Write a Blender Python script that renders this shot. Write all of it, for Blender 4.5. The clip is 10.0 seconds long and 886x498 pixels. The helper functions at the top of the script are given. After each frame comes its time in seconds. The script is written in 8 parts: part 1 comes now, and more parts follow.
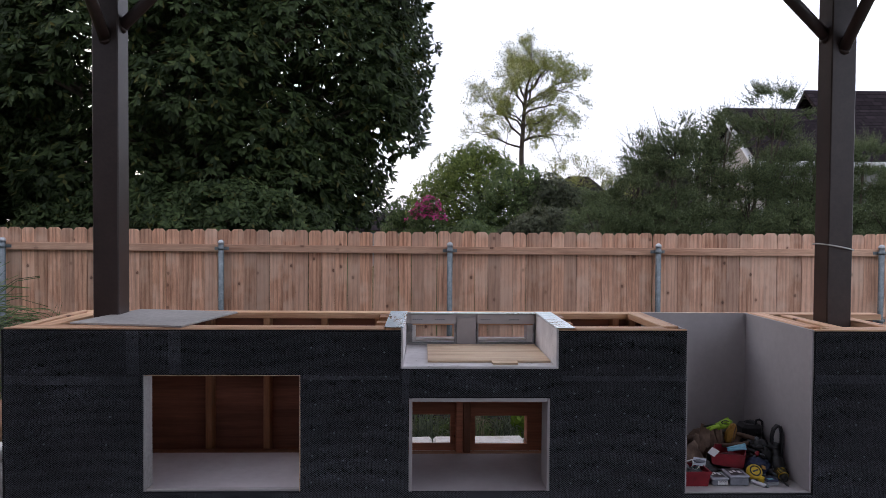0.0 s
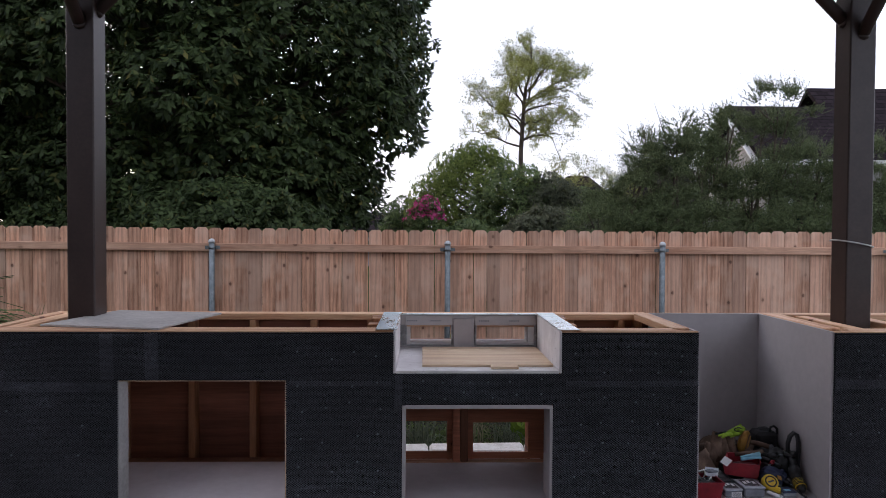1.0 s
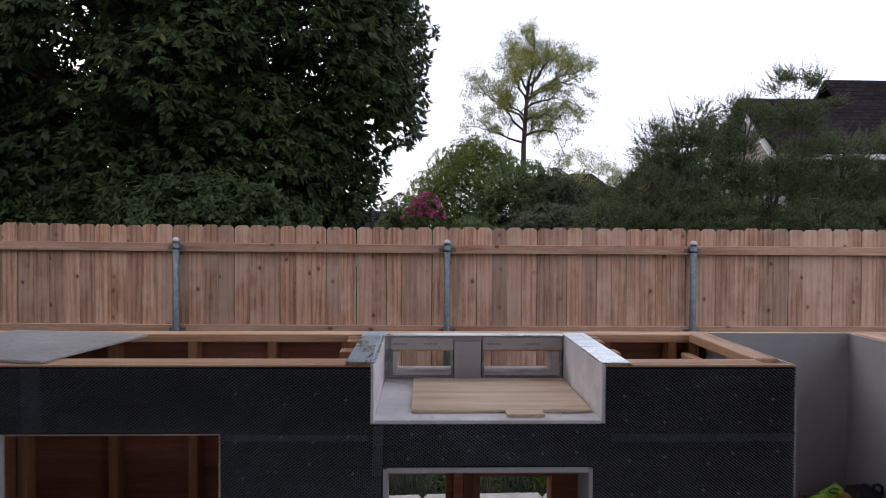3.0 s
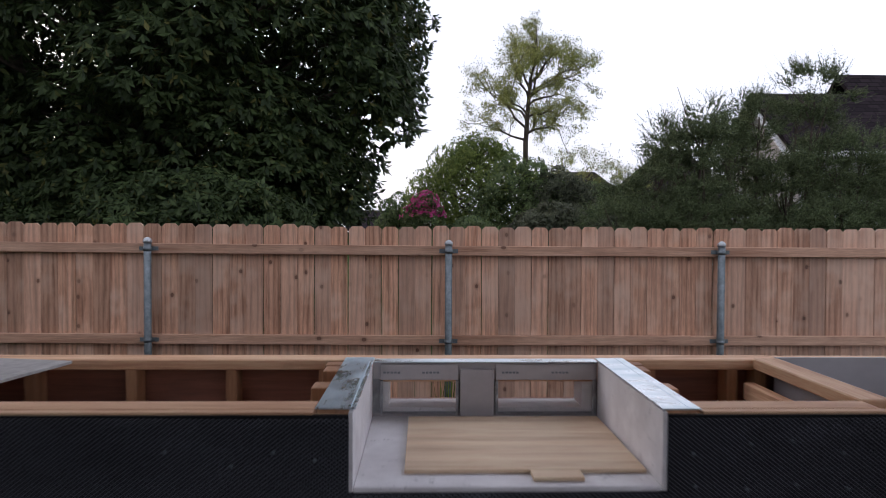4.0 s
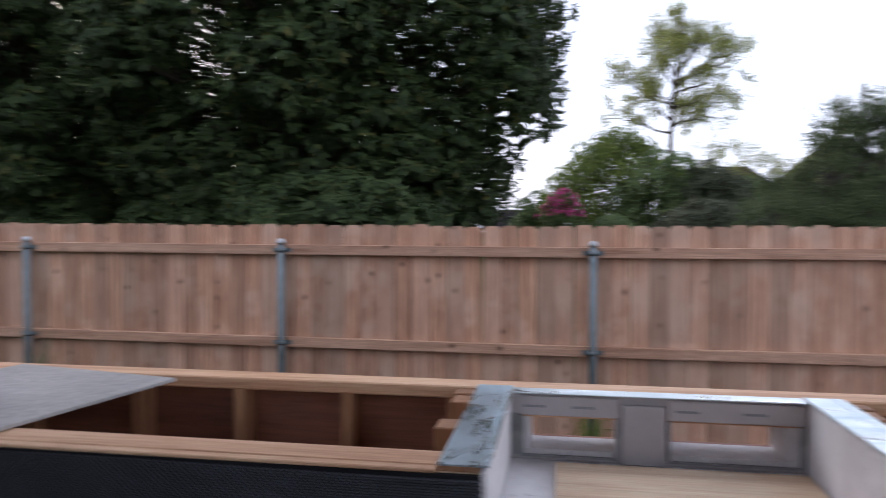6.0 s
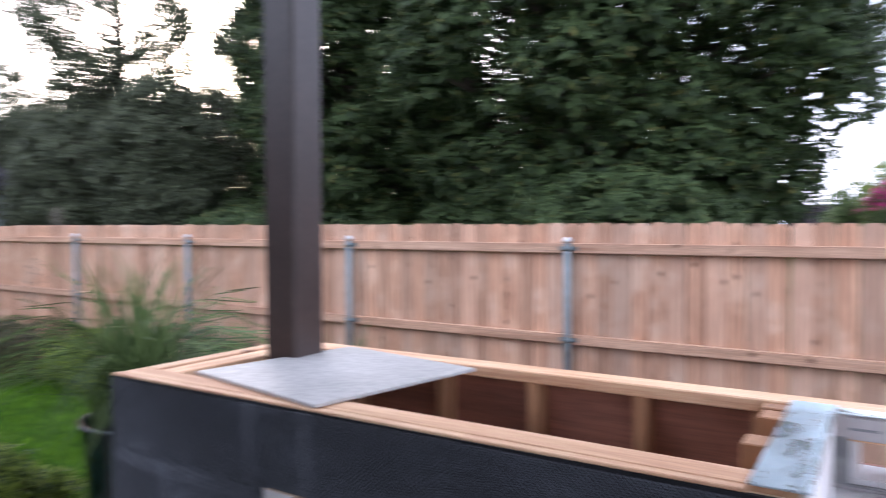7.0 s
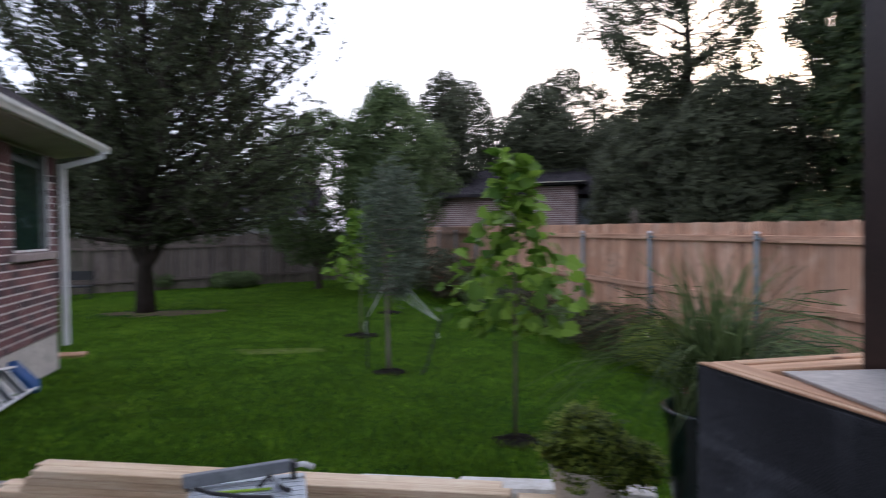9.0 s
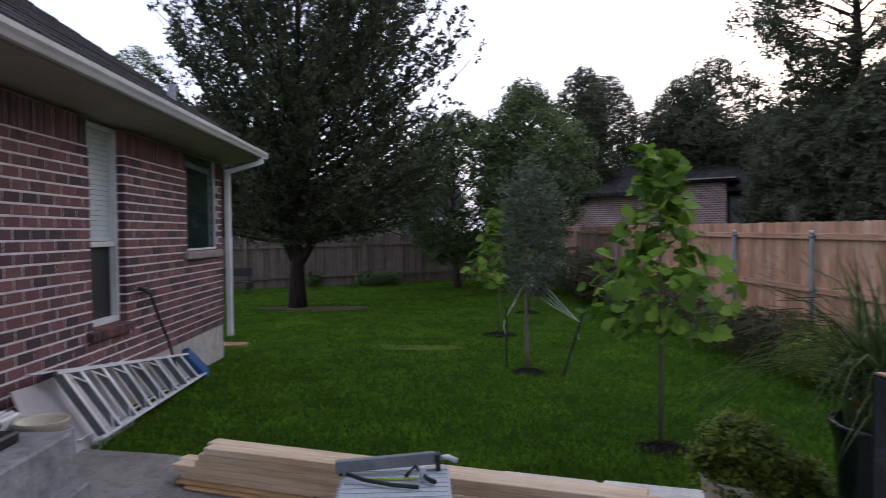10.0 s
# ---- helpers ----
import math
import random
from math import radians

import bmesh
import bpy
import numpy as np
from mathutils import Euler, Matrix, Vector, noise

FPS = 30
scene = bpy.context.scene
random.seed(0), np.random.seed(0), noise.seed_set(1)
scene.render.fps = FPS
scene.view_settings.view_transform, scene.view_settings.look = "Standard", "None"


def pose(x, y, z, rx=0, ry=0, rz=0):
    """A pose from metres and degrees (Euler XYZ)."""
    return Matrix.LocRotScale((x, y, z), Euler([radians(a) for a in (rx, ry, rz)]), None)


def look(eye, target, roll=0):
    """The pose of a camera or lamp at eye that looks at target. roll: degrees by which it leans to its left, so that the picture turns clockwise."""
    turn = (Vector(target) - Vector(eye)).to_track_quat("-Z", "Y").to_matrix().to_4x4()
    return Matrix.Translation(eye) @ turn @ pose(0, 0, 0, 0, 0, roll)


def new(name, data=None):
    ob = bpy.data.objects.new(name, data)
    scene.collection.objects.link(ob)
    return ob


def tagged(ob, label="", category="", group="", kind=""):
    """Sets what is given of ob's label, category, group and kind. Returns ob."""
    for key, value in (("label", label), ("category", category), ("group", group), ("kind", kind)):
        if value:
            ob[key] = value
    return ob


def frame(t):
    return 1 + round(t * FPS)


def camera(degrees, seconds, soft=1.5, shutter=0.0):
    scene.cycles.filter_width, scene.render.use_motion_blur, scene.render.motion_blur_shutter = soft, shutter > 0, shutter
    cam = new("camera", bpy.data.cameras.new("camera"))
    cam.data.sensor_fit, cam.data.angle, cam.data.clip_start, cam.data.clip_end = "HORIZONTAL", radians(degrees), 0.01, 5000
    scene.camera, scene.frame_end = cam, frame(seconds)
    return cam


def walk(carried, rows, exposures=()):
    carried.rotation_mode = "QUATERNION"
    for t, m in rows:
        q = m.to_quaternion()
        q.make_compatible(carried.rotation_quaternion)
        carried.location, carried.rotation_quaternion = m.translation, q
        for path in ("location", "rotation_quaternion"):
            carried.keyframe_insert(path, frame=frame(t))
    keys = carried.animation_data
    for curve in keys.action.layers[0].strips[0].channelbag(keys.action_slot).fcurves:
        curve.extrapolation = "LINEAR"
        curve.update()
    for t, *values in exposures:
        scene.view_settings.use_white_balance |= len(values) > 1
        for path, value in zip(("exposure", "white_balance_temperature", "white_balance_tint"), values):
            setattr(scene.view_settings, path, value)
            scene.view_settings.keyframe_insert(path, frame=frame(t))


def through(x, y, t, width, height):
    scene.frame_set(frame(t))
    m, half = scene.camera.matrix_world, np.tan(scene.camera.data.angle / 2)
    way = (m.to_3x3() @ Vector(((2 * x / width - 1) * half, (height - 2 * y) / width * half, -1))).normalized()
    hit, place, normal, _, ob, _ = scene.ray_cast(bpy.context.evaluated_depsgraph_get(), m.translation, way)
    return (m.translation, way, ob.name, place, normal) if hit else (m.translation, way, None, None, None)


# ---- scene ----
cam = camera(65.30, 10.0, soft=0.8, shutter=0.85)
# seconds, eye x y z, yaw, pitch, roll
ROWS = [
    (0.0, -0.0091, -0.0007, 1.4497, -1.548, -1.459, -0.378),
    (0.5, 0.0017, 0.0814, 1.4390, -1.588, -1.423, -0.342),
    (1.0, 0.0160, 0.2143, 1.4263, -1.596, -1.412, -0.317),
    (1.5, 0.0348, 0.3938, 1.4181, -1.603, -1.428, -0.307),
    (2.0, 0.0397, 0.6037, 1.4191, -1.589, -1.453, -0.313),
    (2.5, 0.0459, 0.8488, 1.4129, -1.576, -1.451, -0.307),
    (4.0, 0.0581, 1.7209, 1.4091, -1.611, -1.490, -0.313),
    (4.5, 0.0522, 2.0165, 1.4116, -1.594, -1.467, -0.296),
    (5.0, 0.0409, 2.1304, 1.4047, -1.574, -1.471, -0.263),
    (6.5, 0.0057, 2.1438, 1.4128, 20.503, -1.623, 0.088),
    (7.0, -0.0088, 2.1335, 1.4123, 32.642, -1.606, 0.270),
    (7.5, -0.0181, 2.1090, 1.4098, 44.581, -1.568, 0.397),
    (8.0, -0.0173, 2.0874, 1.4112, 56.421, -1.613, 0.499),
    (8.5, -0.0124, 2.0674, 1.4144, 67.995, -1.561, 0.677),
    (9.0, 0.0031, 2.0374, 1.4171, 76.874, -1.470, 0.735),
    (9.5, 0.0147, 2.0340, 1.4157, 83.937, -1.380, 0.828),
    (10.0, 0.0148, 2.0088, 1.4122, 88.190, -1.330, 0.794),
]
walk(cam, [(t, pose(x, y, z, 90 + pitch, roll, yaw)) for t, x, y, z, yaw, pitch, roll in ROWS],
     exposures=[(0, -0.12, 6050, 19), (1, -0.12, 6050, 19), (2.5, -0.25, 6050, 19), (4, -0.38, 6050, 19), (5, -0.42, 6050, 19), (5.7, -0.15, 5850, 17), (6.5, 0.5, 5750, 19), (7, 1.2, 5600, 18),
                (7.5, 1.45, 5450, 17), (8, 1.28, 5500, 17), (8.5, 0.86, 5600, 18), (9, 0.02, 5750, 19), (9.5, -0.27, 5750, 20), (10, -0.36, 5750, 20)])

# ---------------------------------------------------------------- light
world = bpy.data.worlds.new("evening_sky")
scene.world = world
world.use_nodes = True
_nt = world.node_tree
_sky = _nt.nodes.new("ShaderNodeTexSky")
_sky.sky_type = "NISHITA"
_sky.sun_disc = False
_sky.sun_elevation = radians(14)
_sky.sun_rotation = radians(-48)
_sky.air_density = 1.0
_sky.dust_density = 4.0
_sky.ozone_density = 0.6
# thin, even evening cloud before the sky
_cl = _nt.nodes.new("ShaderNodeTexNoise")
_cl.inputs["Scale"].default_value, _cl.inputs["Detail"].default_value = 2.2, 5
_cr = _nt.nodes.new("ShaderNodeValToRGB")
_cr.color_ramp.elements[0].position, _cr.color_ramp.elements[1].position = 0.3, 0.7
_cr.color_ramp.elements[0].color, _cr.color_ramp.elements[1].color = (1.10, 1.14, 1.26, 1), (1.40, 1.42, 1.46, 1)
_tc = _nt.nodes.new("ShaderNodeTexCoord")
_nt.links.new(_tc.outputs["Generated"], _cl.inputs["Vector"])
_nt.links.new(_cl.outputs["Fac"], _cr.inputs[0])
_nt.links.new(_sky.outputs[0], _nt.nodes["Background"].inputs[0])
_nt.nodes["Background"].inputs[1].default_value = 0.07
_bg = _nt.nodes.new("ShaderNodeBackground")
_nt.links.new(_cr.outputs[0], _bg.inputs[0])
_bg.inputs[1].default_value = 1.0
_ad = _nt.nodes.new("ShaderNodeAddShader")
_nt.links.new(_nt.nodes["Background"].outputs[0], _ad.inputs[0])
_nt.links.new(_bg.outputs[0], _ad.inputs[1])
_nt.links.new(_ad.outputs[0], _nt.nodes["World Output"].inputs[0])
_sun = bpy.data.lights.new("sun", "SUN")
_sun.energy, _sun.angle, _sun.color = 0.5, radians(30), (1.0, 0.93, 0.86)
new("sun", _sun).matrix_world = look((-20, 18, 14), (0, 0, 0))

# ---------------------------------------------------------------- materials
def ramp_node(nt, stops):
    r = nt.nodes.new("ShaderNodeValToRGB")
    e = r.color_ramp.elements
    while len(e) < len(stops):
        e.new(0.5)
    for k, (p, c) in zip(e, stops):
        k.position, k.color = p, (*c, 1)
    return r


def mix_node(nt, kind, fac, a, b):
    m = nt.nodes.new("ShaderNodeMix")
    m.data_type, m.blend_type = "RGBA", kind
    for socket, v in ((m.inputs[0], fac), (m.inputs[6], a), (m.inputs[7], b)):
        if isinstance(v, (int, float)):
            socket.default_value = v
        elif isinstance(v, tuple):
            socket.default_value = (*v, 1)
        else:
            nt.links.new(v, socket)
    return m.outputs[2]


def coords(nt, scale, shift=True):
    """Object coordinates, scaled, and moved by a random amount for each object."""
    tc = nt.nodes.new("ShaderNodeTexCoord")
    mp = nt.nodes.new("ShaderNodeMapping")
    mp.inputs["Scale"].default_value = scale
    nt.links.new(tc.outputs["Object"], mp.inputs[0])
    if shift:
        oi = nt.nodes.new("ShaderNodeObjectInfo")
        mu = nt.nodes.new("ShaderNodeVectorMath")
        mu.operation = "SCALE"
        mu.inputs[0].default_value = (37.0, 53.0, 71.0)
        nt.links.new(oi.outputs["Random"], mu.inputs["Scale"])
        nt.links.new(mu.outputs[0], mp.inputs["Location"])
    return mp.outputs[0]


def noise_node(nt, vec, scale, detail=5, rough=0.6):
    n = nt.nodes.new("ShaderNodeTexNoise")
    n.inputs["Scale"].default_value, n.inputs["Detail"].default_value, n.inputs["Roughness"].default_value = scale, detail, rough
    nt.links.new(vec, n.inputs["Vector"])
    return n.outputs["Fac"]


def bump_node(nt, height, strength, distance):
    b = nt.nodes.new("ShaderNodeBump")
    b.inputs["Strength"].default_value, b.inputs["Distance"].default_value = strength, distance
    nt.links.new(height, b.inputs["Height"])
    return b.outputs[0]


def hsv_vary(nt, color, by, amount=0.25):
    """Varies lightness from piece to piece."""
    mr = nt.nodes.new("ShaderNodeMapRange")
    mr.inputs[3].default_value, mr.inputs[4].default_value = 1 - amount, 1 + amount
    nt.links.new(by, mr.inputs[0])
    h = nt.nodes.new("ShaderNodeHueSaturation")
    nt.links.new(mr.outputs[0], h.inputs["Value"])
    nt.links.new(color, h.inputs["Color"])
    return h.outputs[0]


def start(name, rough=0.6, metal=0.0):
    m = bpy.data.materials.new(name)
    m.use_nodes = True
    b = m.node_tree.nodes["Principled BSDF"]
    b.inputs["Roughness"].default_value, b.inputs["Metallic"].default_value = rough, metal
    return m, m.node_tree, b


def plain(name, dark, light, scale=8.0, rough=0.6, metal=0.0, bump=0.15, fine=60.0, vary=0.0, stretch=(1, 1, 1), mottle=0.35):
    """Two scales of variation between two colours, with fine relief."""
    m, nt, b = start(name, rough, metal)
    if rough >= 0.9:
        b.inputs["Specular IOR Level"].default_value = 0.1
    v = coords(nt, stretch)
    big = noise_node(nt, v, scale)
    small = noise_node(nt, v, fine, 3)
    c = ramp_node(nt, [(0.3, dark), (0.7, light)])
    nt.links.new(big, c.inputs[0])
    col = mix_node(nt, "OVERLAY", mottle, c.outputs[0], small)
    if vary:
        oi = nt.nodes.new("ShaderNodeObjectInfo")
        col = hsv_vary(nt, col, oi.outputs["Random"], vary)
    nt.links.new(col, b.inputs["Base Color"])
    if bump:
        nt.links.new(bump_node(nt, small, bump, 0.004), b.inputs["Normal"])
    return m


def timber(name, dark, light, axis, knots=0.0, rough=0.65, vary=0.15, grain=14.0, grey=None, knot=1.0, tint=None, figure=0.10):
    """Sawn wood with its grain along one axis ('x', 'y' or 'z'), optional knots and weather."""
    m, nt, b = start(name, rough)
    st = {"x": (0.06, 1, 1), "y": (1, 0.06, 1), "z": (1, 1, 0.06)}[axis]
    v = coords(nt, st)
    v1 = coords(nt, (1, 1, 1))
    rings = noise_node(nt, v, grain, 6, 0.65)
    fibre = noise_node(nt, v, grain * 9, 3, 0.7)
    cloud = noise_node(nt, v1, 2.5, 3)
    c = ramp_node(nt, [(0.32, dark), (0.52, tuple((a + 2 * d) / 3 for a, d in zip(dark, light))), (0.72, light)])
    nt.links.new(rings, c.inputs[0])
    col = mix_node(nt, "OVERLAY", 0.5, c.outputs[0], fibre)
    flame = nt.nodes.new("ShaderNodeTexWave")
    flame.bands_direction = {"x": "Z", "y": "X", "z": "X"}[axis]
    for key, value in (("Scale", 7.0), ("Distortion", 7.0), ("Detail", 3.0), ("Detail Scale", 1.3), ("Detail Roughness", 0.55)):
        flame.inputs[key].default_value = value
    nt.links.new(v, flame.inputs["Vector"])
    lines = ramp_node(nt, [(0.0, (0.22, 0.22, 0.22)), (0.25, (0.5, 0.5, 0.5)), (1.0, (0.62, 0.62, 0.62))])
    nt.links.new(flame.outputs["Fac"], lines.inputs[0])
    col = mix_node(nt, "OVERLAY", figure, col, lines.outputs[0])
    col = mix_node(nt, "SOFT_LIGHT", 0.5, col, cloud)
    if grey:
        gr = ramp_node(nt, [(0.5, (0, 0, 0)), (0.68, (0.6, 0.6, 0.6))])
        nt.links.new(cloud, gr.inputs[0])
        col = mix_node(nt, "MIX", gr.outputs[0], col, grey)
    oi = nt.nodes.new("ShaderNodeObjectInfo")
    if tint:
        # some boards run paler and greyer than others
        ml = nt.nodes.new("ShaderNodeMath")
        ml.operation = "MULTIPLY"
        ml.inputs[1].default_value = 17.3
        nt.links.new(oi.outputs["Random"], ml.inputs[0])
        fr = nt.nodes.new("ShaderNodeMath")
        fr.operation = "FRACT"
        nt.links.new(ml.outputs[0], fr.inputs[0])
        tr = ramp_node(nt, [(0.45, (0, 0, 0)), (0.9, (0.4, 0.4, 0.4))])
        nt.links.new(fr.outputs[0], tr.inputs[0])
        col = mix_node(nt, "MIX", tr.outputs[0], col, tint)
    if knots:
        sx = nt.nodes.new("ShaderNodeSeparateXYZ")
        nt.links.new(coords(nt, {"x": (0.75, 1, 1), "y": (1, 0.75, 1), "z": (1, 1, 0.75)}[axis]), sx.inputs[0])
        cx = nt.nodes.new("ShaderNodeCombineXYZ")
        for k, o in zip((0, 1), {"x": (0, 2), "y": (1, 0), "z": (0, 2)}[axis]):
            nt.links.new(sx.outputs[o], cx.inputs[k])
        vo = nt.nodes.new("ShaderNodeTexVoronoi")
        vo.voronoi_dimensions = "2D"
        vo.inputs["Scale"].default_value = knots
        nt.links.new(cx.outputs[0], vo.inputs["Vector"])
        kr = ramp_node(nt, [(p * knot, (a, a, a)) for p, a in ((0.0, 0.85), (0.036, 0.75), (0.050, 0.97), (0.060, 0.40), (0.072, 0.16), (0.088, 0.30), (0.098, 0.08), (0.15, 0))])
        nt.links.new(vo.outputs["Distance"], kr.inputs[0])
        some = nt.nodes.new("ShaderNodeSeparateColor")
        nt.links.new(vo.outputs["Color"], some.inputs[0])
        pick = ramp_node(nt, [(0.20, (1, 1, 1)), (0.40, (0.10, 0.10, 0.10))])
        nt.links.new(some.outputs[0], pick.inputs[0])
        col = mix_node(nt, "MIX", mix_node(nt, "MULTIPLY", 1.0, kr.outputs[0], pick.outputs[0]), col, (dark[0] * 0.26, dark[1] * 0.19, dark[2] * 0.15))
    col = hsv_vary(nt, col, oi.outputs["Random"], vary)
    nt.links.new(col, b.inputs["Base Color"])
    nt.links.new(bump_node(nt, fibre, 0.25, 0.003), b.inputs["Normal"])
    return m


def ramp_out(nt, value):
    r = ramp_node(nt, [(0.36, (0.15, 0.15, 0.15)), (0.64, (0.85, 0.85, 0.85))])
    nt.links.new(value, r.inputs[0])
    return r.outputs[0]


def foliage(name, dark, light, through=0.3, rough=0.55, accent=None, patches=0.0):
    """Leaves that vary one by one and let some light through."""
    m, nt, b = start(name, rough)
    b.inputs["Specular IOR Level"].default_value = 0.14
    ge = nt.nodes.new("ShaderNodeNewGeometry")
    stops = [(0.0, dark), (0.75, light)]
    if accent:
        stops += [(0.93, light), (1.0, accent)]
    c = ramp_node(nt, stops)
    oi = nt.nodes.new("ShaderNodeObjectInfo")
    ad = nt.nodes.new("ShaderNodeMath")
    ad.operation = "ADD"
    nt.links.new(ge.outputs["Random Per Island"], ad.inputs[0])
    nt.links.new(oi.outputs["Random"], ad.inputs[1])
    fr = nt.nodes.new("ShaderNodeMath")
    fr.operation = "FRACT"
    nt.links.new(ad.outputs[0], fr.inputs[0])
    nt.links.new(fr.outputs[0], c.inputs[0])
    v = coords(nt, (1, 1, 1), False)
    cloud = noise_node(nt, v, 0.9, 3)
    col = mix_node(nt, "SOFT_LIGHT", 0.6, c.outputs[0], cloud)
    if patches:
        # thin, worn and lush places of a mown lawn
        col = mix_node(nt, "OVERLAY", patches, col, ramp_out(nt, noise_node(nt, v, 2.3, 6, 0.7)))
        col = mix_node(nt, "OVERLAY", patches, col, ramp_out(nt, noise_node(nt, v, 11.0, 4, 0.7)))
        col = mix_node(nt, "OVERLAY", patches, col, ramp_out(nt, noise_node(nt, v, 34.0, 2, 0.7)))
    nt.links.new(col, b.inputs["Base Color"])
    tr = nt.nodes.new("ShaderNodeBsdfTranslucent")
    nt.links.new(col, tr.inputs[0])
    mx = nt.nodes.new("ShaderNodeMixShader")
    mx.inputs[0].default_value = through
    nt.links.new(b.outputs[0], mx.inputs[1])
    nt.links.new(tr.outputs[0], mx.inputs[2])
    nt.links.new(mx.outputs[0], nt.nodes["Material Output"].inputs[0])
    return m


def paper_material():
    """Black building paper, gently rippled, behind the lath."""
    m, nt, b = start("black_building_paper", 0.5)
    v = coords(nt, (1, 1, 1), False)
    base = ramp_node(nt, [(0.35, (0.012, 0.012, 0.0135)), (0.75, (0.024, 0.0245, 0.028))])
    nt.links.new(noise_node(nt, v, 3.0, 4), base.inputs[0])
    nt.links.new(base.outputs[0], b.inputs["Base Color"])
    b.inputs["Specular IOR Level"].default_value = 0.12
    nt.links.new(bump_node(nt, noise_node(nt, coords(nt, (0.5, 0.5, 1.6), False), 3.2, 3), 0.5, 0.05), b.inputs["Normal"])
    return m


def strand_material():
    """Dark painted steel strands, with stretches of pale bluish sky sheen put into the colour."""
    m, nt, b = start("dark_steel_strands", 0.42, 0.35)
    v = coords(nt, (1, 1, 1), False)
    c = ramp_node(nt, [(0.35, (0.066, 0.069, 0.079)), (0.6, (0.100, 0.105, 0.120)), (0.78, (0.19, 0.20, 0.235))])
    nt.links.new(noise_node(nt, coords(nt, (1, 1, 2.2), False), 2.6, 5, 0.7), c.inputs[0])
    col = mix_node(nt, "OVERLAY", 0.5, c.outputs[0], noise_node(nt, v, 60, 3))
    nt.links.new(col, b.inputs["Base Color"])
    return m


def brick_material():
    m, nt, b = start("red_brick", 0.85)
    oi = nt.nodes.new("ShaderNodeObjectInfo")
    ge = nt.nodes.new("ShaderNodeNewGeometry")
    ad = nt.nodes.new("ShaderNodeMath")
    ad.operation = "ADD"
    nt.links.new(oi.outputs["Random"], ad.inputs[0])
    nt.links.new(ge.outputs["Random Per Island"], ad.inputs[1])
    fr = nt.nodes.new("ShaderNodeMath")
    fr.operation = "FRACT"
    nt.links.new(ad.outputs[0], fr.inputs[0])
    c = ramp_node(nt, [(0.0, (0.050, 0.032, 0.038)), (0.25, (0.098, 0.048, 0.053)), (0.6, (0.150, 0.066, 0.068)), (1.0, (0.205, 0.096, 0.094))])
    nt.links.new(fr.outputs[0], c.inputs[0])
    v = coords(nt, (1, 1, 1))
    stain = noise_node(nt, v, 14, 5)
    grit = noise_node(nt, v, 130, 2)
    col = mix_node(nt, "OVERLAY", 0.5, c.outputs[0], stain)
    col = mix_node(nt, "OVERLAY", 0.35, col, grit)
    nt.links.new(col, b.inputs["Base Color"])
    nt.links.new(bump_node(nt, grit, 0.5, 0.004), b.inputs["Normal"])
    return m


def lawn_material():
    m, nt, b = start("lawn_turf", 0.9)
    b.inputs["Specular IOR Level"].default_value = 0.03
    v = coords(nt, (1, 1, 1), False)
    big = noise_node(nt, v, 0.35, 5)
    mid = noise_node(nt, v, 3.0, 5, 0.7)
    fine = noise_node(nt, v, 45.0, 3, 0.7)
    c = ramp_node(nt, [(0.3, (0.011, 0.034, 0.003)), (0.55, (0.021, 0.060, 0.005)), (0.75, (0.044, 0.086, 0.010))])
    nt.links.new(mid, c.inputs[0])
    d = ramp_node(nt, [(0.62, (0, 0, 0)), (0.78, (0.7, 0.7, 0.7))])
    nt.links.new(big, d.inputs[0])
    col = mix_node(nt, "MIX", d.outputs[0], c.outputs[0], (0.12, 0.14, 0.035))
    col = mix_node(nt, "OVERLAY", 0.6, col, fine)
    nt.links.new(col, b.inputs["Base Color"])
    nt.links.new(bump_node(nt, fine, 0.8, 0.03), b.inputs["Normal"])
    return m


def concrete_material(name, dark, light, rough=0.85):
    m, nt, b = start(name, rough)
    v = coords(nt, (1, 1, 1), False)
    big = noise_node(nt, v, 1.1, 6, 0.65)
    fine = noise_node(nt, v, 55, 4, 0.7)
    c = ramp_node(nt, [(0.3, dark), (0.7, light)])
    nt.links.new(big, c.inputs[0])
    col = mix_node(nt, "OVERLAY", 0.6, c.outputs[0], fine)
    pits = ramp_node(nt, [(0.34, (0.25, 0.25, 0.25)), (0.5, (0.5, 0.5, 0.5)), (0.7, (0.62, 0.62, 0.62))])
    nt.links.new(noise_node(nt, v, 9, 6, 0.75), pits.inputs[0])
    col = mix_node(nt, "OVERLAY", 0.6, col, pits.outputs[0])
    nt.links.new(col, b.inputs["Base Color"])
    nt.links.new(bump_node(nt, pits.outputs[0], 0.4, 0.006), b.inputs["Normal"])
    return m


